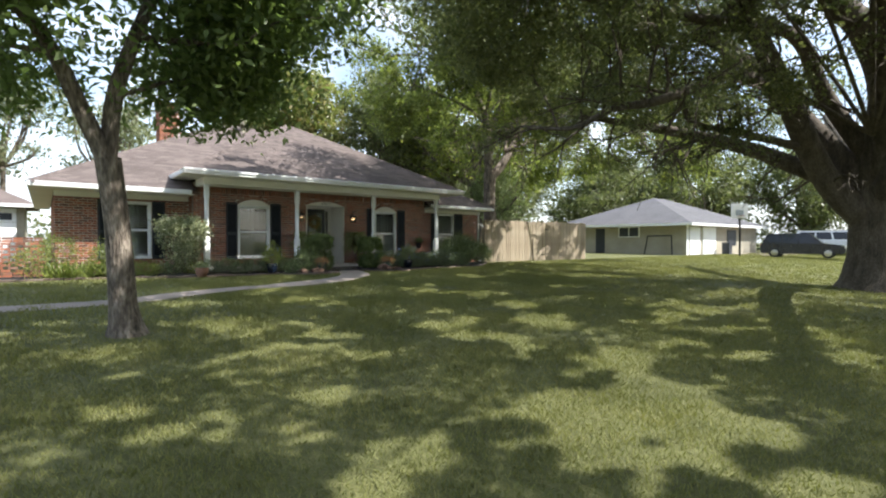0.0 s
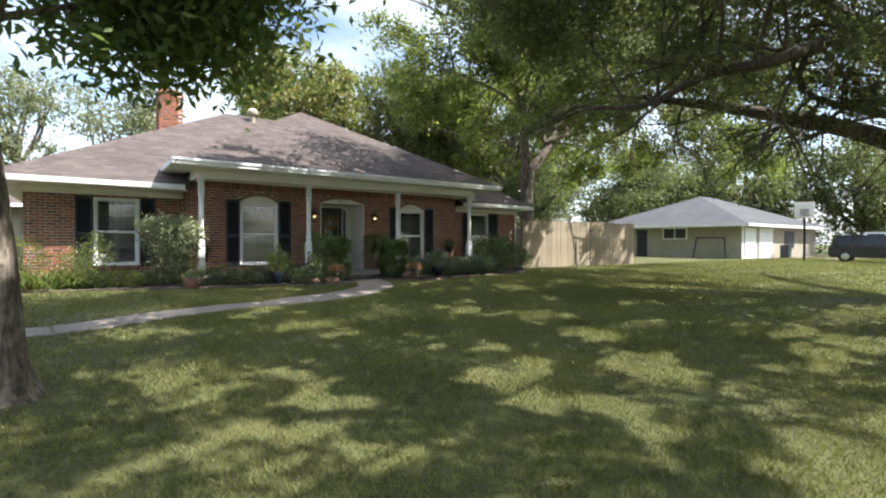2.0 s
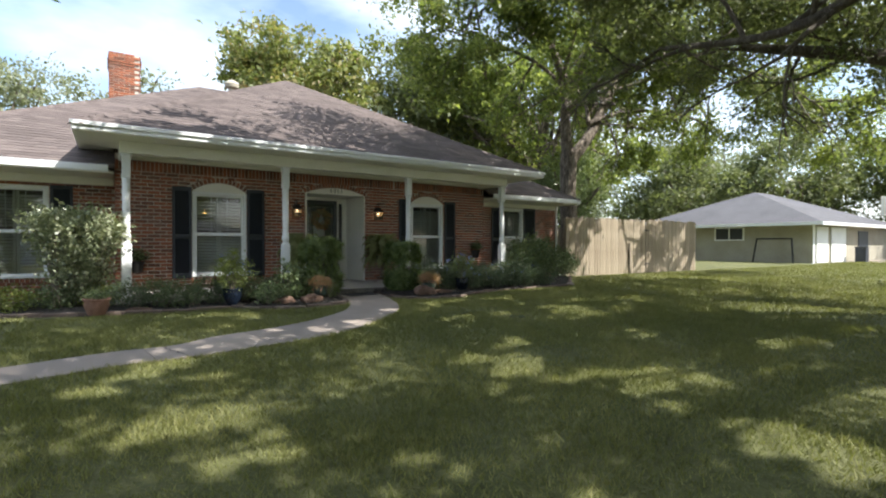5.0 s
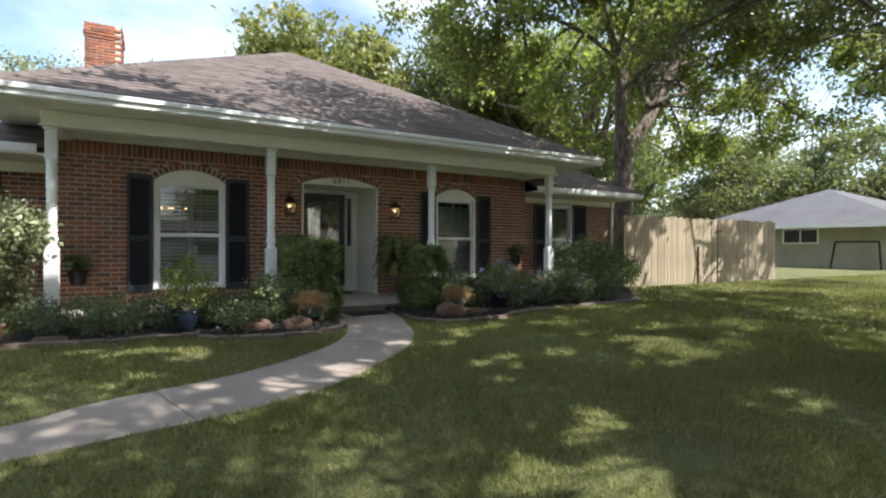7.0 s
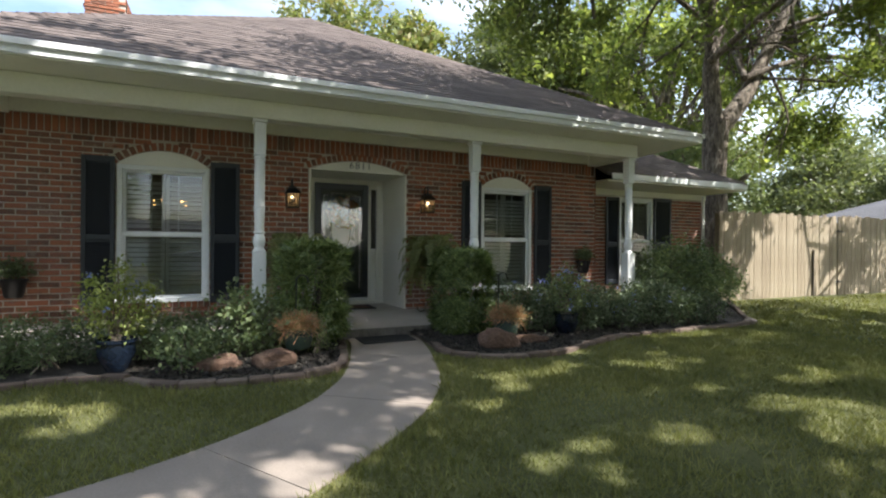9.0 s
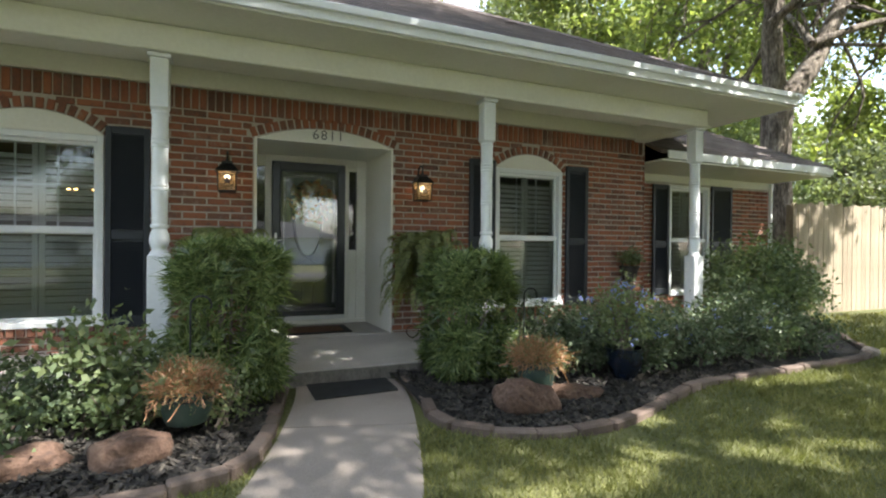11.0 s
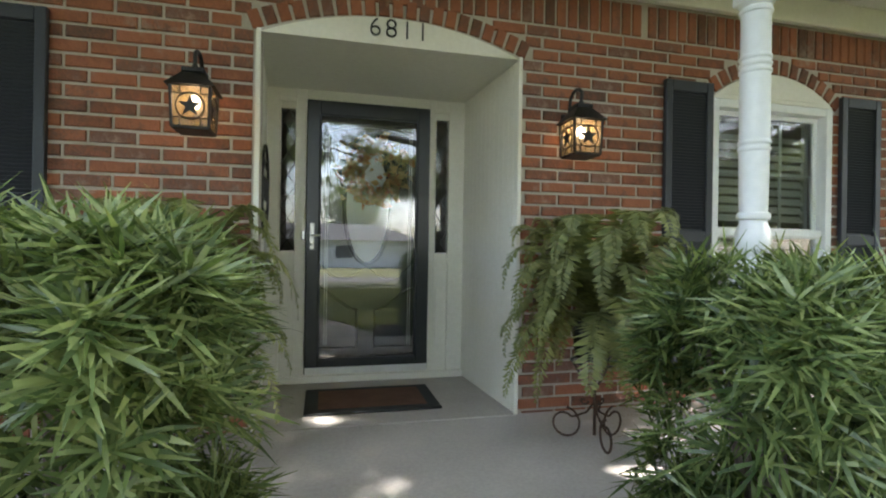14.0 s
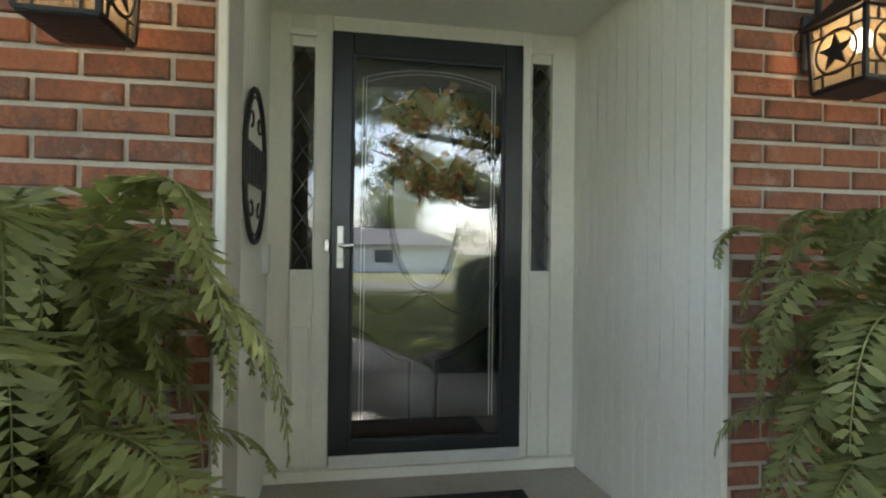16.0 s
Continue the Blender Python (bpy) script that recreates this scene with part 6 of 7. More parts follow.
def bush(name, label, spots, mat, seed, leaf=0.05, count=2600, stem=True, flowers=None, wide=0.55, category="bush"):
    """A loose bush: spots are (x, y, z, rx, ry, rz) lumps of leaves on thin stems."""
    r = np.random.default_rng(seed)
    b0 = spots[0]
    zb = ground_z(b0[0], b0[1]) + 0.03
    t = thing(name, label, category, (b0[0], b0[1], zb))
    g = Geo()
    for s in spots:
        for k in range(5):
            q = (s[0] + r.normal() * s[3] * 0.5, s[1] + r.normal() * s[4] * 0.5, s[2] + s[5] * r.uniform(0, .7))
            g.tube(smooth_line([(s[0] + r.normal() * 0.05, s[1] + r.normal() * 0.05, ground_z(s[0], s[1])), (s[0] + (q[0] - s[0]) * .4, s[1] + (q[1] - s[1]) * .4, (zb + q[2]) / 2), q], 3), np.linspace(0.012, 0.003, 7).tolist(), 4)
    tagged(part("stem_mass", g, BARK, t), kind="stuff")
    per = 9
    c = clump_crown(r, spots, max(10, count // per), per, leaf * 1.4, 0.35)
    c[:, 2] = np.maximum(c[:, 2], ground_z(b0[0], b0[1]) + 0.04)
    foliage("leaves", t, c, mat, r, leaf, leaf * wide)
    if flowers:
        pick = c[r.choice(len(c), flowers)]
        top = pick[pick[:, 2] > np.median(c[:, 2])]
        fc = np.repeat(top, 6, axis=0) + r.normal(size=(len(top) * 6, 3)) * 0.016 + np.array([0, -0.03, 0.03])
        foliage("bloom_mass", t, fc, PETAL, r, 0.026, 0.022, "pale blue flowers")
    return t


rq = random.Random(12)
# low planting along the west bed
for k in range(8):
    x = 3.75 + k * 0.4
    bush("low_shrub", "low spreading green shrub in the mulch bed", [(x, 15.25 + rq.uniform(-.1, .1), 0.86, .3, .3, .24), (x + .15, 15.0 + rq.uniform(-.1, .1), 0.8, .22, .2, .18)], LEAF_BUSH if k % 3 else LEAF_PALE, 200 + k, 0.042, 1900, wide=0.45)
for k in range(11):
    x = 9.35 + k * 0.36
    z = 0.92 + 0.05 * math.sin(k)
    bush("flowering_shrub", "leafy shrub with pale-edged leaves and a few blue flowers", [(x, 15.3 + rq.uniform(-.12, .12), z, .32, .32, .3), (x + .12, 15.0 + rq.uniform(-.1, .1), 0.84, .26, .22, .22)], LEAF_PALE, 230 + k, 0.05, 2000, flowers=10)
bush("large_shrub", "large rounded shrub with pale shiny leaves", [(3.05, 15.75, 1.75, .6, .45, .5), (2.8, 15.7, 2.0, .4, .35, .28), (3.35, 15.75, 1.95, .36, .35, .32), (3.1, 15.75, 1.2, .42, .35, .5)], LEAF_WHITE, 260, 0.075, 8500)
bush("leggy_rose_bush", "thin yellow-green bush under a window", [(1.55, 16.3, 1.35, .45, .4, .5), (1.2, 16.0, 1.1, .4, .35, .4)], LEAF_B, 261, 0.06, 1500)
bush("leggy_rose_bush", "thin yellow-green bush against the brick", [(0.3, 16.4, 1.3, .5, .4, .5), (-0.3, 16.3, 1.05, .4, .35, .4)], LEAF_B, 262, 0.06, 1500)
bush("dark_shrub", "dense dark green shrub beside the east window", [(13.5, 15.9, 1.35, .8, .6, .62), (14.3, 16.2, 1.25, .6, .5, .55), (12.9, 15.6, 1.1, .5, .4, .45)], LEAF_BUSH, 263, 0.07, 7000)
bush("dark_shrub", "dark green shrub at the wall corner", [(15.4, 16.7, 1.15, .7, .5, .5), (15.9, 16.9, 1.0, .5, .4, .4)], LEAF_BUSH, 264, 0.07, 3000)
bush("low_shrub", "sprawling green plant at the edge of the bed", [(5.85, 14.55, .82, .26, .2, .2), (6.45, 14.85, .82, .22, .18, .2)], LEAF_BUSH, 267, 0.055, 1200)
bush("weedy_plant", "lanky pale green weed with small lobed leaves", [(7.02, 14.72, .84, .14, .12, .2), (6.86, 14.86, .9, .16, .12, .2), (7.14, 14.88, .76, .12, .1, .14)], LEAF_ROSE, 268, 0.042, 750)
bush("leggy_shrub", "pale green rose bush at the edge of the bed", [(6.35, 15.0, 1.0, .3, .3, .35), (6.6, 14.95, 0.9, .24, .2, .28), (6.3, 14.9, 1.2, .16, .14, .16)], LEAF_ROSE, 265, 0.065, 1100)


def strap_clump(x, y, n, length, seed, label, mat=None):
    """A tuft of arching strap leaves."""
    r = np.random.default_rng(seed)
    zb = ground_z(x, y)
    t = thing("strap_leaf_clump", label, "plant", (x, y, zb))
    c = np.array([x, y, zb]) + r.normal(size=(n, 3)) * np.array([.12, .1, 0.0])
    d = r.normal(size=(n, 3)) * np.array([.6, .6, .1]) + np.array([0, 0, 1.0])
    ob = new("leaves", quad_mesh("leaves", blades(c, d, r, length, 0.035, 0.55), 4, mat or LEAF_B))
    ob.parent = t
    ob.matrix_parent_inverse = t.matrix_basis.inverted()
    tagged(ob, kind="stuff")


for k in range(9):
    strap_clump(0.15 + k * 0.2 + rq.uniform(-.1, .1), 15.75 + rq.uniform(-.15, .25), 60, 0.75, 300 + k, "clump of arching light green strap leaves")
for k in range(5):
    bush("low_shrub", "low spreading green shrub in the mulch bed", [(1.0 + k * 0.6, 15.75, 0.8, .35, .3, .22)], LEAF_BUSH if k % 2 else LEAF_B, 320 + k, 0.05, 1100)


def pot(name, label, x, y, z, r, h, mat, flare=0.8, rim=True):
    t = thing(name, label, "plant pot", (x, y, z))
    prof = [(r * flare * .9, z), (r * flare, z + .02), (r * 0.98, z + h * .55), (r * .93, z + h * .86), (r * 1.05, z + h * .9), (r * 1.05, z + h), (r * .9, z + h), (r * .86, z + h * .85)]
    part("bowl", Geo().lathe(x, y, prof, 24), mat, t, smooth=True)
    part("soil", Geo().lathe(x, y, [(r * .86, z + h * .84), (r * .86, z + h * .87)], 20), MULCH, t)
    return t


def potted(name, label, x, y, z, spots, leafm, seed, leaf, count, flowers=None):
    r = np.random.default_rng(seed)
    t = thing(name, label, "plant", (x, y, z))
    g = Geo()
    for s in spots:
        for k in range(6):
            q = (s[0] + r.normal() * s[3] * .5, s[1] + r.normal() * s[4] * .5, s[2] + s[5] * r.uniform(0, .8))
            g.tube(smooth_line([(x + r.normal() * .02, y + r.normal() * .02, z - .02), ((x + q[0]) / 2 + r.normal() * .02, (y + q[1]) / 2, (z + q[2]) / 2 + .03), q], 3), np.linspace(0.008, 0.002, 7).tolist(), 4)
    tagged(part("stem_mass", g, BARK, t), kind="stuff")
    c = clump_crown(r, spots, max(8, count // 8), 8, leaf * 1.3, 0.2)
    foliage("leaves", t, c, leafm, r, leaf, leaf * .5)
    if flowers:
        pick = c[r.choice(len(c), flowers)]
        fc = np.repeat(pick, 8, axis=0) + r.normal(size=(flowers * 8, 3)) * 0.02 + np.array([0, -.02, .03])
        foliage("bloom_mass", t, fc, PETAL, r, 0.03, 0.025, "pale blue flowers")


for x, y, s in ((5.28, 14.72, 1), (10.21, 14.75, 2)):
    zb = ground_z(x, y) + 0.04
    pot("glazed_pot", "dark blue glazed round pot on the mulch", x, y, zb, 0.155, 0.29, BLUEPOT, 0.55)
    potted("plumbago", "yellow-green plumbago with blue flowers in a blue pot", x, y, zb + 0.27, [(x, y, zb + .5, .26, .24, .24), (x - .12, y, zb + .66, .15, .15, .2), (x + .18, y + .05, zb + .6, .2, .18, .22), (x + .02, y + .02, zb + .84, .07, .07, .16)], LEAF_YOUNG if s == 1 else LEAF_ROSE, 400 + s, 0.042, 1900, 7 if s == 1 else 24)
for x, y, s in ((6.84, 14.68, 1), (9.22, 14.6, 2)):
    zg = ground_z(x, y)
    zb = zg + 0.14
    pot("green_pot", "dull green plastic pot held on an iron garden hook", x, y, zb, 0.145, 0.2, GREENPOT, 0.84)
    hk = thing("garden_hook", "slim dark iron garden hook with a ring for a pot", "garden hook", (x, y + .19, zg))
    part("rod", Geo().tube([(x, y + .19, zg - .05), (x, y + .19, zg + .8)] + [(x + .06 - .06 * math.cos(a), y + .19, zg + .8 + .06 * math.sin(a)) for a in np.linspace(0.3, 3.6, 10)], 0.006, 6), BLACK, hk, smooth=True)
    part("ring", Geo().tube([(x + .158 * math.cos(a), y + .158 * math.sin(a), zb + .15) for a in np.linspace(0, 2 * math.pi, 25)], 0.005, 5), BLACK, hk)
    part("prong", Geo().tube([(x, y + .19, zg + .02), (x, y - .02, zb - .008), (x, y - .1, zb - .006)], 0.006, 5), BLACK, hk)
    r = np.random.default_rng(420 + s)
    t = thing("rusty_succulent", "mound of fine rust-coloured stems in a green pot", "plant", (x, y, zb + .2))
    n = 2600
    c = np.array([x, y, zb + .2]) + np.clip(r.normal(size=(n, 3)), -1.9, 1.9) * np.array([.065, .065, .008])
    d = r.normal(size=(n, 3)) * np.array([.8, .8, .3]) + np.array([0, 0, .62])
    d /= np.linalg.norm(d, axis=1, keepdims=True)
    long = r.uniform(0.07, 0.2, size=(n, 1))
    drop = r.uniform(0.1, 0.75, size=(n, 1)) * (1 - np.maximum(d[:, 2:], 0))
    side = r.normal(size=(n, 3)) * 0.0018
    steps = []
    for u in np.linspace(0, 1, 6):
        w_ = r.normal(size=(n, 3)) * 0.011 * u
        steps.append(c + d * long * u + np.array([0, 0, -1.0]) * drop * long * u * u + w_)
    quads = [np.stack([a_ - side, a_ + side, b_ + side, b_ - side], axis=1) for a_, b_ in zip(steps[:-1], steps[1:])]
    ob = new("strand_mass", quad_mesh("strand_mass", np.stack(quads, axis=1).reshape(-1, 4, 3), 4, LEAF_RUST))
    foliage("tip_leaves", t, steps[-1][r.choice(n, 1500)] + r.normal(size=(1500, 3)) * 0.014, LEAF_ROSE, r, 0.022, 0.009, "small olive green leaves")
    ob.parent = t
    ob.matrix_parent_inverse = t.matrix_basis.inverted()
    tagged(ob, kind="stuff")


zt_ = ground_z(3.35, 14.72) + .02
pot("terracotta_pot", "weathered terracotta pot at the bed edge", 3.35, 14.72, zt_, .17, .25, TERRA, .7)
potted("small_potted_plant", "small sprawling green plant in a terracotta pot", 3.35, 14.72, zt_ + .22, [(3.35, 14.72, zt_ + .3, .15, .13, .08)], LEAF_BUSH, 431, .04, 300)


def rock(x, y, sx, sy, sz, seed, label, mat=None):
    bm = bmesh.new()
    bmesh.ops.create_icosphere(bm, subdivisions=4, radius=1)
    for v in bm.verts:
        n = noise.noise(v.co * 1.3 + Vector((seed * 7, 0, 0))) * 0.35 + noise.noise(v.co * 3.4 + Vector((0, seed * 5, 0))) * 0.12 + noise.noise(v.co * 9 + Vector((0, seed * 5, 0))) * 0.03
        q = v.co * (1 + n)
        q = Vector((math.copysign(abs(q.x) ** 0.88, q.x), math.copysign(abs(q.y) ** 0.88, q.y), math.copysign(abs(q.z) ** 0.8, q.z)))
        v.co = Vector((q.x * sx, q.y * sy, q.z * sz))
    g = Geo().bm(bm, Matrix.Translation((x, y, ground_z(x, y) + sz * 0.45)) @ Matrix.Rotation(math.sin(seed * 1.3) * 0.3, 4, "Z"))
    ob = part("rock", g, mat or SANDSTONE, None, smooth=True)
    tagged(ob, label, "rock", "landscape rocks")


rock(6.13, 14.5, .2, .13, .11, 1, "rounded red sandstone rock on the mulch")
rock(6.6, 14.45, .19, .13, .13, 2, "blocky red sandstone rock on the mulch")
rock(9.02, 14.42, .23, .15, .165, 3, "rounded red sandstone rock on the mulch")
rock(9.54, 14.55, .19, .13, .09, 4, "brown sandstone rock on the mulch")
rock(3.9, 14.82, .2, .12, .06, 5, "flat red stone at the bed edge")
rock(13.75, 14.72, .1, .08, .06, 6, "small pale stone at the end of the bed", CONCRETE)

# edging: one stone after another along the beds
edging = {}
for nm, line, lab in (("bed_edging_west", BL, "row of worn red edging bricks along the bed"), ("bed_edging_east", BR, "row of worn red edging bricks along the bed")):
    root = tagged(new(nm), lab, "edging", kind="structure")
    dist, k = 0.0, 0
    pts = [Vector((x, y)) for x, y in line]
    seg_i, pos, total = 0, 0.0, sum((b - a).length for a, b in zip(pts[:-1], pts[1:]))
    while pos < total - 0.2:
        L = rq.uniform(0.19, 0.3)
        def at(s):
            for a, b in zip(pts[:-1], pts[1:]):
                l = (b - a).length
                if s <= l:
                    return a.lerp(b, s / l)
                s -= l
            return pts[-1]
        a, b = at(pos), at(min(pos + L - 0.012, total))
        mpt, ang = (a + b) / 2, math.atan2(b.y - a.y, b.x - a.x)
        z = ground_z(mpt.x, mpt.y)
        hh = rq.uniform(0.045, 0.07)
        key = (round(L * 33), round(hh * 100))
        if key not in edging:
            edging[key] = Geo().box(-key[0] / 66, key[0] / 66, -0.045, 0.045, -0.06, key[1] / 100, 0.012).mesh("edging_brick", EDGER)
        ob = new("edging_brick", edging[key])
        ob.parent = root
        ob.matrix_basis = Matrix.Translation((mpt.x, mpt.y, z)) @ Matrix.Rotation(ang + rq.uniform(-.05, .05), 4, "Z") @ Matrix.Rotation(rq.uniform(-.05, .05), 4, "X")
        pos += L


# ---- ferns on scroll stands ----
def fern(x, y, ztop, seed, label):
    r = np.random.default_rng(seed)
    st = thing("plant_stand", "wrought iron plant stand with scroll feet on the porch", "plant stand", (x, y, PZ), "fern stands")
    g = Geo().tube([(x + 0.12 * math.cos(a), y + 0.12 * math.sin(a), ztop - 0.22) for a in np.linspace(0, 2 * math.pi, 21)], 0.006, 5)
    part("top_ring", g, BLACK, st)
    part("stem", Geo().tube([(x, y, ztop - .225), (x, y, PZ + .03)], 0.008, 8), RUST, st, smooth=True)
    for k in range(3):
        a = 2.1 * k + 0.35
        c, s = math.cos(a), math.sin(a)
        part("cup_arm", Geo().tube(smooth_line([(x, y, ztop - .36), (x + .07 * c, y + .07 * s, ztop - .3), (x + .12 * c, y + .12 * s, ztop - .22)], 4), 0.006, 6), RUST, st, smooth=True)
        foot = [(0, PZ + .2), (.04, PZ + .14), (.1, PZ + .11)]
        foot += [(.15 + .06 * (1 - u / 12) * math.cos(u), PZ + .07 + .06 * (1 - u / 12) * math.sin(u)) for u in np.linspace(2.3, -4.6, 18)]
        part("scroll_foot", Geo().tube([(x + q * c, y + q * s, z) for q, z in foot], 0.006, 6), RUST, st, smooth=True)
        curl = [(.055 + .04 * (1 - u / 9) * math.cos(u), PZ + .2 + .04 * (1 - u / 9) * math.sin(u)) for u in np.linspace(3.2, 9.2, 14)]
        part("scroll", Geo().tube([(x + q * c, y + q * s, z) for q, z in curl], 0.005, 5), RUST, st, smooth=True)
    pt = thing("fern_pot", "small dark pot on an iron stand", "plant pot", (x, y, ztop - .21))
    part("bowl", Geo().lathe(x, y, [(.08, ztop - .213), (.1, ztop - .2), (.13, ztop), (.14, ztop + .01), (.12, ztop + .01), (.1, ztop - .04)], 18), BLUEPOT, pt, smooth=True)
    t = thing("fern", label, "fern", (x, y, ztop), "porch ferns")
    quads, g = [], Geo()
    for k in range(112):
        a = r.uniform(0, 2 * math.pi)
        L = r.uniform(0.3, 0.72)
        rise = r.uniform(0.2, 0.8) if k < 86 else r.uniform(-.05, .12)
        if k % 13 == 0:                              # a few young upright fronds
            L, rise = 0.2, 0.72
        c, s = math.cos(a), math.sin(a)
        reach = r.uniform(0.2, 0.55) if k % 13 else r.uniform(0.15, 0.4)
        pts = []
        for u in np.linspace(0, 1, 16):
            h = reach * (1 - (1 - u) ** 1.8)
            z = rise * 4 * u * (1 - u * 0.62) * 0.5 - (L * 0.95) * max(0, u - .25) ** 1.5
            pts.append(np.array([x + h * c, min(y + h * s, FY - 0.03), max(ztop + z, PZ + 0.1)]))
        pts = np.array(pts)
        g.tube([tuple(p) for p in pts], np.linspace(0.003, 0.001, 16).tolist(), 3)
        nn = 34
        uu = np.linspace(0.08, 0.99, nn)
        P = np.stack([np.interp(uu * 15, range(16), pts[:, i]) for i in range(3)], axis=1)
        T = np.gradient(P, axis=0)
        T /= np.linalg.norm(T, axis=1, keepdims=True)
        S = np.cross(T, np.array([0, 0, 1.0]))
        S /= np.linalg.norm(S, axis=1, keepdims=True) + 1e-9
        ln = (0.076 * np.sin(np.pi * np.clip(uu * .85 + .13, 0, 1)) + 0.012)[:, None]
        w = 0.0095
        for sg in (-1, 1):
            D = S * sg + T * 0.25 + np.array([0, 0, -0.2]) + r.normal(size=S.shape) * 0.1
            tip = P + D * ln
            tip[:, 1] = np.minimum(tip[:, 1], FY - 0.025)
            mid = P + D * ln * 0.4
            quads.append(np.stack([P - T * w * .5, mid + T * w, tip, mid - T * w], axis=1))
    tagged(part("rib_mass", g, LEAF_FERN, t), kind="stuff")
    ob = new("foliage", quad_mesh("foliage", np.concatenate(quads), 4, LEAF_FERN))
    ob.parent = t
    ob.matrix_parent_inverse = t.matrix_basis.inverted()
    tagged(ob, kind="stuff")


fern(8.98, 16.38, 1.4, 7, "full arching green fern beside the entry")
fern(6.98, 16.42, 1.4, 8, "full arching green fern beside the entry")


# ---- wall planters ----
def wall_planter(x, z, seed, label):
    y = FY - 0.14
    t = thing("wall_planter", label, "planter", (x, FY, z))
    part("bowl", Geo().lathe(x, y, [(.07, z), (.09, z + .02), (.12, z + .18), (.135, z + .2), (.135, z + .22), (.11, z + .22), (.1, z + .17)], 18), BLACK, t, smooth=True)
    part("bracket", Geo().tube([(x, FY - .002, z + .12), (x, FY - .02, z + .12), (x, y + .1, z + .12)], 0.008, 6).box(x - .012, x + .012, FY - .01, FY - .002, z + .02, z + .25), BLACK, t)
    r = np.random.default_rng(seed)
    p = thing("potted_greenery", "small leafy plant in a wall planter", "plant", (x, y, z + .18))
    c = clump_crown(r, [(x, y, z + .34, .17, .12, .12)], 60, 9, 0.05, 0.1)
    c[:, 1] = np.minimum(c[:, 1], FY - .03)
    foliage("leaves", p, c, LEAF_BUSH, r, 0.05, 0.025)
    part("stem", Geo().tube([(x, y, z + .16), (x + .02, y, z + .3)], .006, 5).tube([(x, y, z + .16), (x - .05, y, z + .32)], .005, 5), BARK, p)


wall_planter(12.1, 1.3, 501, "small black wall planter with greenery on the brick")
wall_planter(3.95, 1.12, 502, "small black wall planter with greenery on the brick")



# ---- fence ----
fz0, fz1 = 0.56, 2.6
fence = thing("fence", "weathered vertical board privacy fence with a gate", "fence", (20.1, 17.2, fz0))
rf = random.Random(8)
picket = {}


def pickets(root, p, q, proud=0.0, top=fz1, low=fz0):
    p, q = Vector(p), Vector(q)
    L, d = (q - p).length, (q - p).normalized()
    n = int(L / 0.145)
    ang = math.atan2(d.y, d.x)
    for k in range(n):
        w = 0.136
        key = rf.randrange(5)
        if key not in picket:
            h = fz1 - fz0 + 0.012 * key
            picket[key] = Geo().add([(0, 0, 0), (w, 0, 0), (w, 0, h - .02), (w - .02, 0, h), (.02, 0, h), (0, 0, h - .02), (0, .018, 0), (w, .018, 0), (w, .018, h - .02), (w - .02, .018, h), (.02, .018, h), (0, .018, h - .02)],
                                    [(0, 1, 2, 3, 4, 5), (11, 10, 9, 8, 7, 6), (0, 6, 7, 1), (1, 7, 8, 2), (2, 8, 9, 3), (3, 9, 10, 4), (4, 10, 11, 5), (5, 11, 6, 0)]).mesh("board", FENCE)
        c = p + d * (L * k / n)
        ob = new("board", picket[key])
        ob.parent = root
        ob.matrix_parent_inverse = root.matrix_basis.inverted()
        ob.matrix_basis = Matrix.Translation((c.x, c.y - proud + rf.uniform(-.003, .003), low + rf.uniform(-.012, .012))) @ Matrix.Rotation(ang, 4, "Z") @ Matrix.Rotation(rf.uniform(-.006, .006), 4, "Y")


pickets(fence, (16.32, 17.2), (20.75, 17.2))
pickets(fence, (22.45, 17.2), (24.3, 17.2))
pickets(fence, (24.3, 17.22), (24.3, 28.0))
for z in (0.85, 1.55, 2.3):
    part("rail", Geo().box(16.32, 20.75, 17.222, 17.26, z, z + .09, .004), FENCE, fence)
    part("rail", Geo().box(22.45, 24.28, 17.222, 17.26, z, z + .09, .004), FENCE, fence)
for x in (16.4, 18.5, 20.68, 22.5, 24.2):
    part("post", Geo().box(x - .045, x + .045, 17.262, 17.35, .45, 2.58, .005), FENCE, fence)
gate = thing("fence_gate", "closed board gate in the fence with black strap hinges", "gate", (20.78, 17.19, fz0))
pickets(gate, (20.78, 17.18), (22.43, 17.18), low=fz0 + 0.02)
for z in (0.9, 2.2):
    part("rail", Geo().box(20.79, 22.42, 17.202, 17.24, z, z + .09, .004), FENCE, gate)
    part("hinge", Geo().box(20.66, 20.95, 17.165, 17.174, z + .02, z + .05, .002).lathe(20.76, 17.165, [(.012, z), (.012, z + .08)], 8), BLACK, gate)
part("latch_post", Geo().box(19.7, 19.74, 17.16, 17.19, fz0, 1.75, .004), BARK_OAK, fence, "dark upright nailed to the fence")

# downspout at the wing corner
t = thing("downspout", "white metal rain downspout at the wall corner", "downspout", (16.24, 17.55, 0.6))
part("pipe", Geo().tube([(16.2, 17.53, 2.96), (16.2, 17.53, .7), (16.2, 17.3, .62)], 0.035, 8), FASCIA, t, smooth=True)

# roof vent
t = thing("roof_vent", "small pale roof ventilator on the shingles", "vent", (6.7, 22.4, 6.4))
part("pipe", Geo().lathe(6.7, 22.2, [(.1, 6.0), (.1, 6.55), (.2, 6.56), (.22, 6.66), (.12, 6.78), (.02, 6.82)], 14), TAN, t, smooth=True)

# ---- pierced brick screen wall beside the west wing ----
screen = thing("screen_wall", "low pierced red brick screen wall", "garden wall", (-2, 17.45, 0.6))
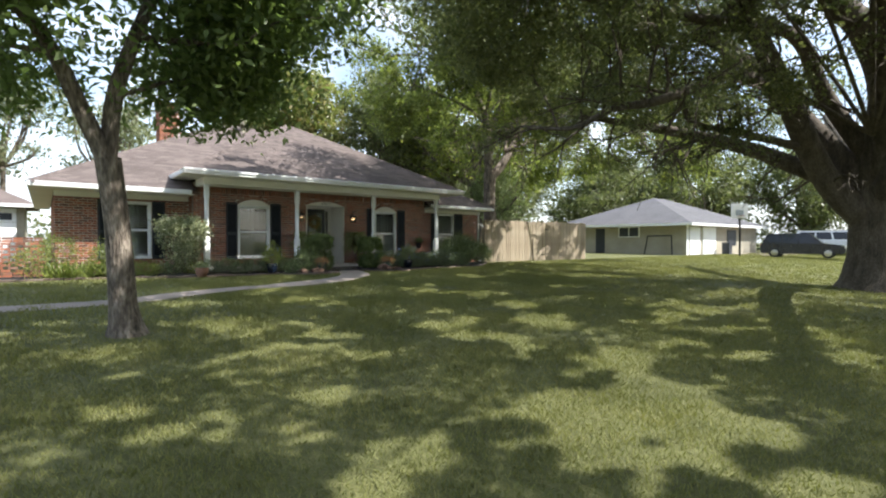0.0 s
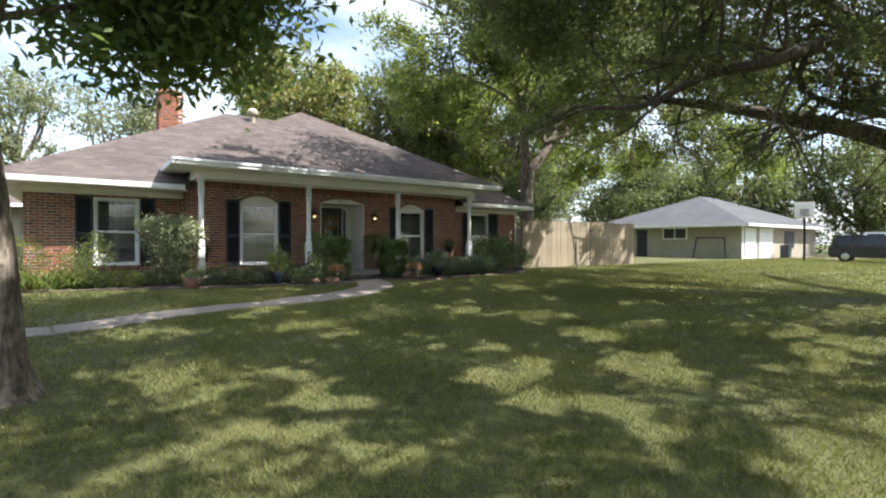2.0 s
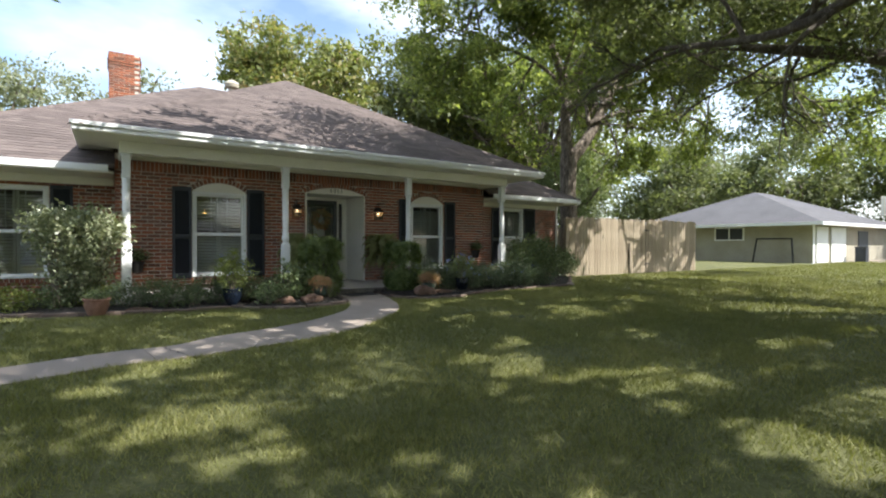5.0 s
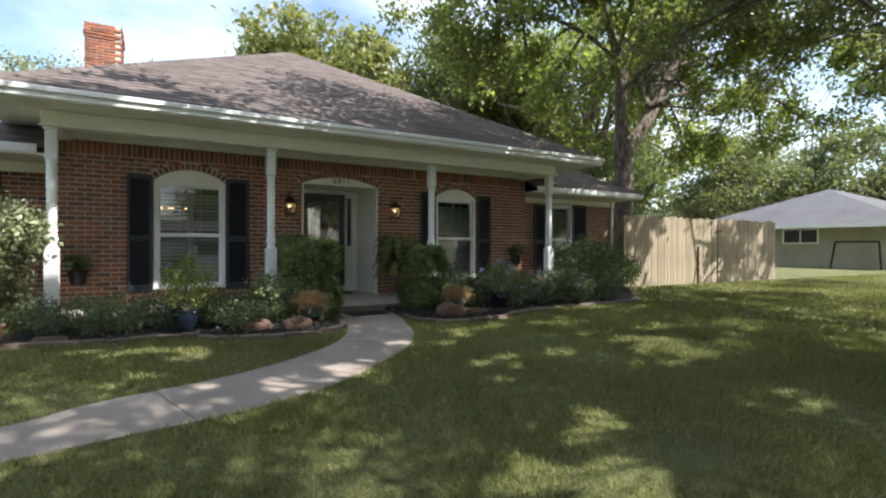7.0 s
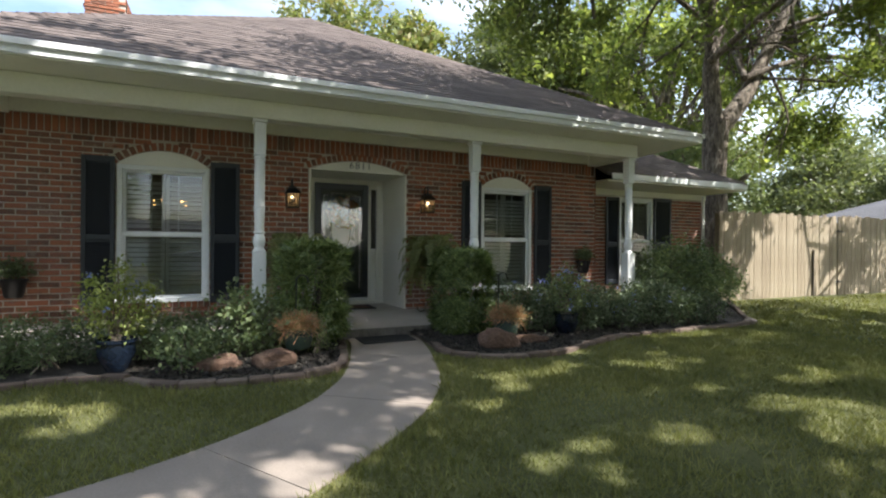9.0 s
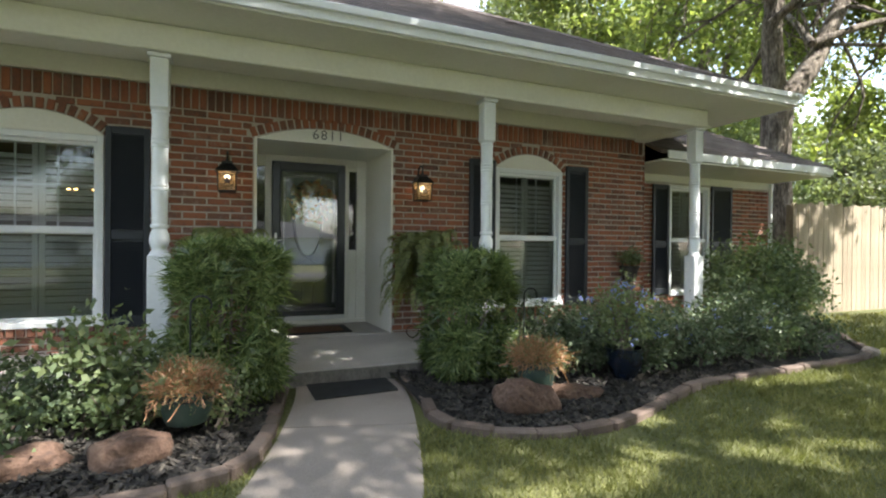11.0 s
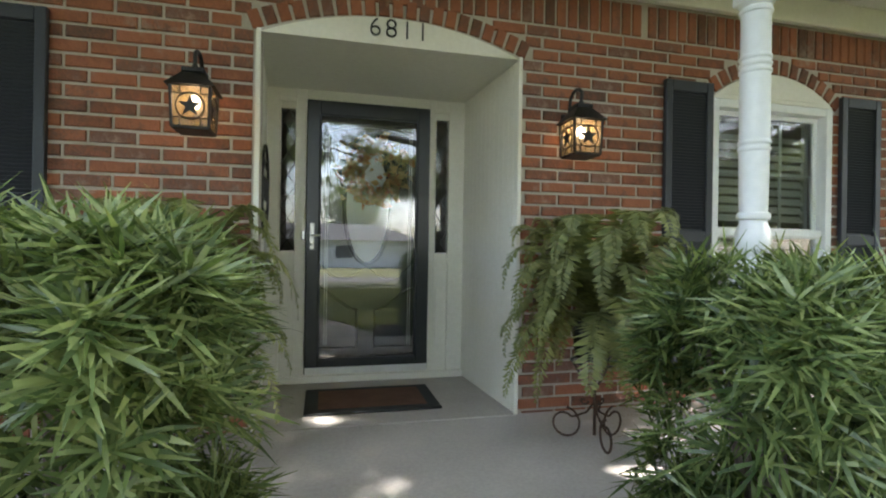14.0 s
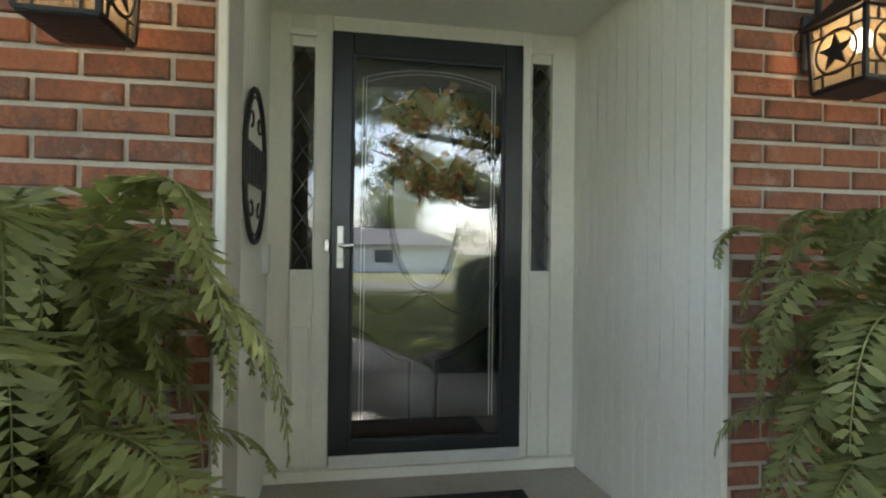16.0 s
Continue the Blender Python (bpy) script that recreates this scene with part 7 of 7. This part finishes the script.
solid = Geo().box(0, .2, 0, .095, 0, COURSE - .013, .004).mesh("brick", BRICK)
for k in range(15):
    z = 0.6 + k * COURSE
    full = k in (0, 1, 13, 14)
    n = int(4.0 / (0.216 if full else 0.3))
    for i in range(n):
        ob = new("brick", solid)
        ob.parent = screen
        ob.matrix_parent_inverse = screen.matrix_basis.inverted()
        ob.matrix_basis = Matrix.Translation((0.0 - (i + 1) * (0.216 if full else 0.3) + (0.15 if k % 2 and not full else 0) - .01, 17.42, z))

# ---- garage far behind the west side ----
gar = thing("garage", "white garage with a brown hip roof behind the house", "garage", (-4.5, 30, .62))
part("wall", Geo().box(-9, -0.7, 28.6, 34, .5, 3.1), TAN, gar)
gr = Geo()
gr.add([(-9.5, 28, 3.12), (-0.2, 28, 3.12), (-0.2, 34.6, 3.12), (-9.5, 34.6, 3.12), (-6.2, 31.3, 4.9), (-3.5, 31.3, 4.9)], [(0, 1, 5, 4), (1, 2, 5), (2, 3, 4, 5), (3, 0, 4), (3, 2, 1, 0)])
part("roof", gr, SHINGLE, gar)
part("fascia", Geo().box(-9.52, -0.18, 27.96, 27.995, 3.0, 3.14).box(-0.195, -0.16, 28, 34.6, 3.0, 3.14), FASCIA, gar)
gd = part("garage_door", Geo().box(-5.6, -0.95, 28.54, 28.598, .62, 2.95, .006), FASCIA, gar)
for k in range(8):
    part("door_window", Geo().box(-5.35 + k * .55, -4.95 + k * .55, 28.53, 28.538, 2.45, 2.75), SHUTTER, gd)
for z in (1.2, 1.8, 2.35):
    part("panel_joint", Geo().box(-5.6, -.95, 28.532, 28.539, z, z + .02), TAN, gd)

# ---- neighbouring house ----
nb = thing("neighbouring_house", "low beige brick house with a grey hip roof", "house", (44, 23, .6))
NX, NY, NX2, NY2 = 37.5, 17.65, 51.0, 29.0
wl_ = part("wall", Geo().box(NX, NX2, NY, NY2, .4, 3.0), TAN, nb)
e = 0.75
ro = Geo()
hw = (NY2 - NY) / 2 + e
ro.add([(NX - e, NY - e, 2.98), (NX2 + e, NY - e, 2.98), (NX2 + e, NY2 + e, 2.98), (NX - e, NY2 + e, 2.98), (NX - e + hw, (NY + NY2) / 2, 5.55), (NX2 + e - hw, (NY + NY2) / 2, 5.55)], [(0, 1, 5, 4), (1, 2, 5), (2, 3, 4, 5), (3, 0, 4)])
part("roof", ro, SHINGLE_N, nb)
part("soffit", Geo().box(NX - e, NX2 + e, NY - e, NY2 + e, 2.86, 2.97), TRIM, nb)
part("fascia", Geo().box(NX - e - .03, NX - e, NY - e - .03, NY2 + e, 2.82, 3.0).box(NX - e, NX2 + e, NY - e - .03, NY - e, 2.82, 3.0), FASCIA, nb)
part("door", Geo().box(NX - .03, NX - .002, 24.6, 25.5, .62, 2.7, .005), SHUTTER, nb)
w = part("window", Geo().box(NX - .05, NX - .002, 21.4, 23.3, 1.95, 2.8, .01), FASCIA, nb)
part("pane", Geo().box(NX - .056, NX - .051, 21.5, 22.3, 2.02, 2.74), SHUTTER, w)
part("pane", Geo().box(NX - .056, NX - .051, 22.38, 23.2, 2.02, 2.74), SHUTTER, w)
for a, b in ((37.9, 39.6), (40.1, 42.4)):
    part("garage_door", Geo().box(a, b, NY - .06, NY - .002, .62, 2.75, .008), FASCIA, nb)
part("corner_board", Geo().box(NX - .03, NX + .25, NY - .03, NY - .001, .5, 2.85), FASCIA, nb)
part("window", Geo().box(44.6, 46.4, NY - .05, NY - .002, 1.3, 2.6, .01), SHUTTER, nb)
setting("driveway", grid_sheet(42.5, 56, 13.4, 17.6, 8, 6, lambda x, y: ground_z(x, y) + .03), CONCRETE, "pale concrete drive of the neighbouring house", "drive")
t = thing("swing_frame", "dark metal frame leaning beside the beige wall", "frame", (36.6, 19.4, .6))
for a, b in (((36.6, 20.5, .6), (36.9, 20.4, 2.05)), ((36.6, 18.3, .6), (36.9, 18.5, 2.05)), ((36.9, 20.4, 2.05), (36.9, 18.5, 2.05))):
    part("bar", Geo().tube([a, b], .05, 6), BLACK, t)
t = thing("rubbish_bin", "dark wheeled rubbish bin by the garage", "bin", (42.7, 16.9, .6))
part("body", Geo().slab([(42.45, 16.6), (42.95, 16.6), (42.95, 17.15), (42.45, 17.15)], .6, 1.5), SHUTTER, t)
part("lid", Geo().box(42.42, 42.98, 16.57, 17.18, 1.505, 1.56, .01), SHUTTER, t)
t = thing("basketball_hoop", "clear backboard basketball hoop on a dark pole", "basketball hoop", (38.2, 14.3, .5))
part("pole", Geo().tube([(38.3, 14.3, .5), (38.3, 14.3, 2.6), (37.9, 14.2, 3.4)], .07, 8), BLACK, t, smooth=True)
part("backboard", Geo().box(-.55, .55, -.02, .02, -.5, .5, .01).move(pose(37.8, 14.15, 3.75, 0, 0, -50)), BLIND, t)
part("target_box", Geo().box(-.25, .25, -.028, -.022, -.3, .08).move(pose(37.8, 14.15, 3.75, 0, 0, -50)), GLASS, t)
part("rim", Geo().tube([(37.55 + .22 * math.cos(a), 13.95 + .22 * math.sin(a), 3.4) for a in np.linspace(0, 6.283, 17)], .02, 5), TERRA, t)


# ---- parked vehicles ----
def vehicle(name, label, x, y, z, turn, paint, L=4.7, W=1.85, H=1.65, van=False):
    """A parked car: rounded body, cabin with glass, wheels, lights. Front looks to +x before the turn."""
    m = pose(x, y, z, 0, 0, turn)
    t = thing(name, label, "car", (x, y, z))
    hood = 0.98 if not van else 1.15
    low = [(-L / 2, .35), (-L / 2 + .1, .28), (L / 2 - .15, .28), (L / 2, .42), (L / 2, .72), (L / 2 - .12, hood - .12), (L / 2 - 1.15, hood), (-L / 2 + .12, hood + .03), (-L / 2, hood - .12)]
    bm = bmesh.new()
    vs = [[bm.verts.new((px, sy * W / 2, pz)) for px, pz in low] for sy in (-1, 1)]
    bm.faces.new(vs[0])
    bm.faces.new(vs[1][::-1])
    for i in range(len(low)):
        j = (i + 1) % len(low)
        bm.faces.new((vs[0][j], vs[0][i], vs[1][i], vs[1][j]))
    bmesh.ops.bevel(bm, geom=bm.edges[:], offset=.07, segments=2, affect="EDGES")
    body = part("body", Geo().bm(bm, m), paint, t, smooth=True)
    f0 = L / 2 - (1.2 if not van else .75)
    f1 = f0 - (.75 if not van else .5)
    bk = -L / 2 + .1
    cab = Geo()
    for (xa, xb, za, wa), (xc, xd, zc, wc) in ((((bk, f0, hood - .02, W / 2 - .06)), ((bk + .35, f1, H, W / 2 - .22))),):
        cab.add([(xa, -wa, za), (xb, -wa, za), (xb, wa, za), (xa, wa, za), (xc, -wc, zc), (xd, -wc, zc), (xd, wc, zc), (xc, wc, zc)], [(3, 2, 1, 0), (4, 5, 6, 7), (0, 1, 5, 4), (1, 2, 6, 5), (2, 3, 7, 6), (3, 0, 4, 7)])
    part("cabin", cab.move(m), paint, t)
    DARKG = SHUTTER_GLASS
    for s in (-1, 1):
        for u0, u1 in ((.06, .34), (.37, .63), (.66, .92)):
            def q(u, v):
                xa, xb = bk + (f0 - bk) * u, bk + .35 + (f1 - bk - .35) * u
                return (xa + (xb - xa) * v, s * (W / 2 - .06 - .16 * v + .006), hood - .02 + (H - hood + .02) * v)
            part("side_window", Geo().add([q(u0, .15), q(u1, .15), q(u1, .85), q(u0, .85)], [(0, 1, 2, 3)]).move(m), DARKG, t)
    ww = W / 2 - .2
    part("windscreen", Geo().add([(f0 - .08, -ww, hood + .07), (f0 - .08, ww, hood + .07), (f1 + .09, ww - .1, H - .08), (f1 + .09, -ww + .1, H - .08)], [(0, 1, 2, 3)]).move(Matrix.Translation((0, 0, 0)) @ m @ Matrix.Translation((.03, 0, .02))), DARKG, t)
    part("rear_window", Geo().add([(bk + .04, -ww, hood + .1), (bk + .04, ww, hood + .1), (bk + .29, ww - .1, H - .08), (bk + .29, -ww + .1, H - .08)], [(0, 1, 2, 3)]).move(m @ Matrix.Translation((-.03, 0, .02))), DARKG, t)
    for wx in (-L / 2 + .85, L / 2 - .9):
        for s in (-1, 1):
            r = m @ Matrix.Translation((wx, s * (W / 2 - .1), .34)) @ Matrix.Rotation(radians(90), 4, "X")
            wh = part("wheel", Geo().lathe(0, 0, [(.3, -.11), (.34, -.08), (.34, .08), (.3, .11), (.2, .115)], 20).move(r), RUBBER, t, smooth=True)
            part("rim", Geo().lathe(0, 0, [(.2, -.122), (.21, -.118), (.21, .118), (.2, .122)], 16).move(r), STEEL, wh, smooth=True)
    for s in (-1, 1):
        part("headlight", Geo().box(L / 2 - .08, L / 2 + .008, s * (W / 2 - .35) - .16, s * (W / 2 - .35) + .16, .66, .8, .02).move(m), STEEL, t)
        part("tail_light", Geo().box(-L / 2 - .008, -L / 2 + .05, s * (W / 2 - .2) - .1, s * (W / 2 - .2) + .1, .75, .95, .02).move(m), TERRA, t)


SHUTTER_GLASS = material("dark_car_glass", (.01, .012, .014), (.02, .022, .025), .05, 3, 20, 0)
RED = material("black_car_paint", (.012, .012, .014), (.022, .022, .025), .25, 3, 20, 0, spec=.6)
WHITE = material("white_car_paint", (.7, .71, .72), (.78, .79, .8), .3, 3, 20, 0)
vehicle("car", "black sport utility car parked on the drive", 40.6, 11.2, ground_z(40, 11.2) + .03, -80, RED)
vehicle("van", "white van parked beyond the drive", 52, 12.4, ground_z(52, 12.4) + .03, -80, WHITE, 5.2, 1.95, 2.0, True)
vehicle("car", "white car parked on the far side of the street", 4.0, -15.4, ground_z(4, -15.4) + .04, 0, WHITE)
far = thing("far_house", "low pale house across the street", "house", (0, -38, -.5))
part("wall", Geo().box(-22, 18, -44, -36, -.6, 2.6), FASCIA, far)
part("roof", Geo().add([(-23, -45, 2.6), (19, -45, 2.6), (19, -35, 2.6), (-23, -35, 2.6), (-18, -40, 4.6), (14, -40, 4.6)], [(0, 1, 5, 4), (1, 2, 5), (2, 3, 4, 5), (3, 0, 4), (3, 2, 1, 0)]), SHINGLE_N, far)
for k in range(4):
    part("window", Geo().box(-18 + k * 9, -16 + k * 9, -35.99, -35.95, .6, 2.0), SHUTTER, far)

# hedge and undergrowth that close the view behind
rh = np.random.default_rng(77)
hedge = tagged(new("hedge"), "dense green undergrowth along the back of the lots", "undergrowth", kind="stuff")
spots = [(x, 39 + 2 * math.sin(x), 1.8, 2.4, 1.6, 2.0 + .6 * math.sin(x * 1.7)) for x in range(-16, 34, 3)]
spots += [(33 + 2.6 * k, 46 - .2 * k, 2.0, 2.6, 2, 2.4) for k in range(12)] + [(66 + 1.5 * k, 42 - 3 * k, 2.2, 2.6, 2.4, 2.6) for k in range(16)]
spots += [(x, -52 + 3 * math.sin(x), 2.5, 4, 2, 3.5) for x in range(-60, 80, 6)]
c = clump_crown(rh, spots, 2600, 16, 0.7, 0.5)
c[:, 2] = np.maximum(c[:, 2], .3)
hl = new("leaves", quad_mesh("leaves", leaf_quads(c, rh, .42, .24), 4, LEAF_OAK))
hl.parent = hedge
tagged(hl, kind="stuff")

# ---- lawn ----
rg = np.random.default_rng(99)
WC = np.array(smooth_line([(x, y) for x, y, h in WALK], 6))
WH = np.interp(np.arange(len(WC)) / 6, range(len(WALK)), [h for _, _, h in WALK])


def on_lawn(p):
    d = np.full(len(p), 9.0)
    for c, h in zip(WC, WH):
        d = np.minimum(d, np.hypot(p[:, 0] - c[0], p[:, 1] - c[1]) - h)
    bl, br = np.array(BL)[::-1], np.array(BR)
    front = np.where(p[:, 0] < 7.45, np.interp(p[:, 0], bl[8:, 0], bl[8:, 1]), np.interp(p[:, 0], br[8:, 0], br[8:, 1]))
    return (d > 0.0) & (p[:, 1] < front - 0.05)


def bare(p):
    """How thin the grass grows, 0 to 1, in a few worn patches."""
    out = np.zeros(len(p))
    for x, y, a, b in ((8.97, 11.5, .55, .28), (7.75, 9.5, .4, .35), (6.1, 4.6, .5, .3), (0.9, 7.6, .55, .5), (16, 6.5, 1.6, .8)):
        out = np.maximum(out, np.exp(-(((p[:, 0] - x) / a) ** 2 + ((p[:, 1] - y) / b) ** 2)))
    return out


def lawn_blades(n, box, hgt, wid):
    p = np.stack([rg.uniform(box[0], box[1], n), rg.uniform(box[2], box[3], n)], axis=1)
    tuft = np.array([noise.noise(Vector((x * 1.1, y * 1.1, 0))) for x, y in p[:, :]]) if n < 400000 else np.zeros(n)
    keep = on_lawn(p) & (rg.uniform(size=n) > bare(p) * 0.93) & (rg.uniform(size=n) < 0.78 + 0.5 * tuft)
    p, tuft = p[keep], tuft[keep]
    n = len(p)
    z = np.array([ground_z(x, y) for x, y in p]) - 0.004
    base = np.stack([p[:, 0], p[:, 1], z], axis=1)
    lean = rg.normal(size=(n, 3)) * np.array([.55, .55, 0])
    h = hgt * rg.uniform(.5, 1.25, size=(n, 1)) * (1 + .45 * tuft[:, None])
    tip = base + (lean + np.array([0, 0, 1.0])) * h
    a = rg.uniform(0, 6.283, n)
    s = np.stack([np.cos(a), np.sin(a), np.zeros(n)], axis=1) * wid
    return np.stack([base - s, base + s, tip], axis=1)


lawn = tagged(new("grass"), "short green lawn grass with worn patches", "grass", kind="stuff")
q = np.concatenate([lawn_blades(230000, (-3, 11, -0.5, 8.2), .05, .006), lawn_blades(230000, (2.5, 13.5, 8.2, 14.6), .05, .005), lawn_blades(120000, (11, 22, -2, 15.5), .055, .009), lawn_blades(50000, (-6, 2.5, 8.2, 15.6), .055, .008), lawn_blades(60000, (13.5, 36, 9, 17), .06, .014), lawn_blades(90000, (22, 62, -4, 9), .06, .022), lawn_blades(70000, (36, 62, 9, 17.5), .06, .024)])
ob = new("blades", quad_mesh("blades", q, 3, GRASS))
ob.parent = lawn
tagged(ob, kind="stuff")
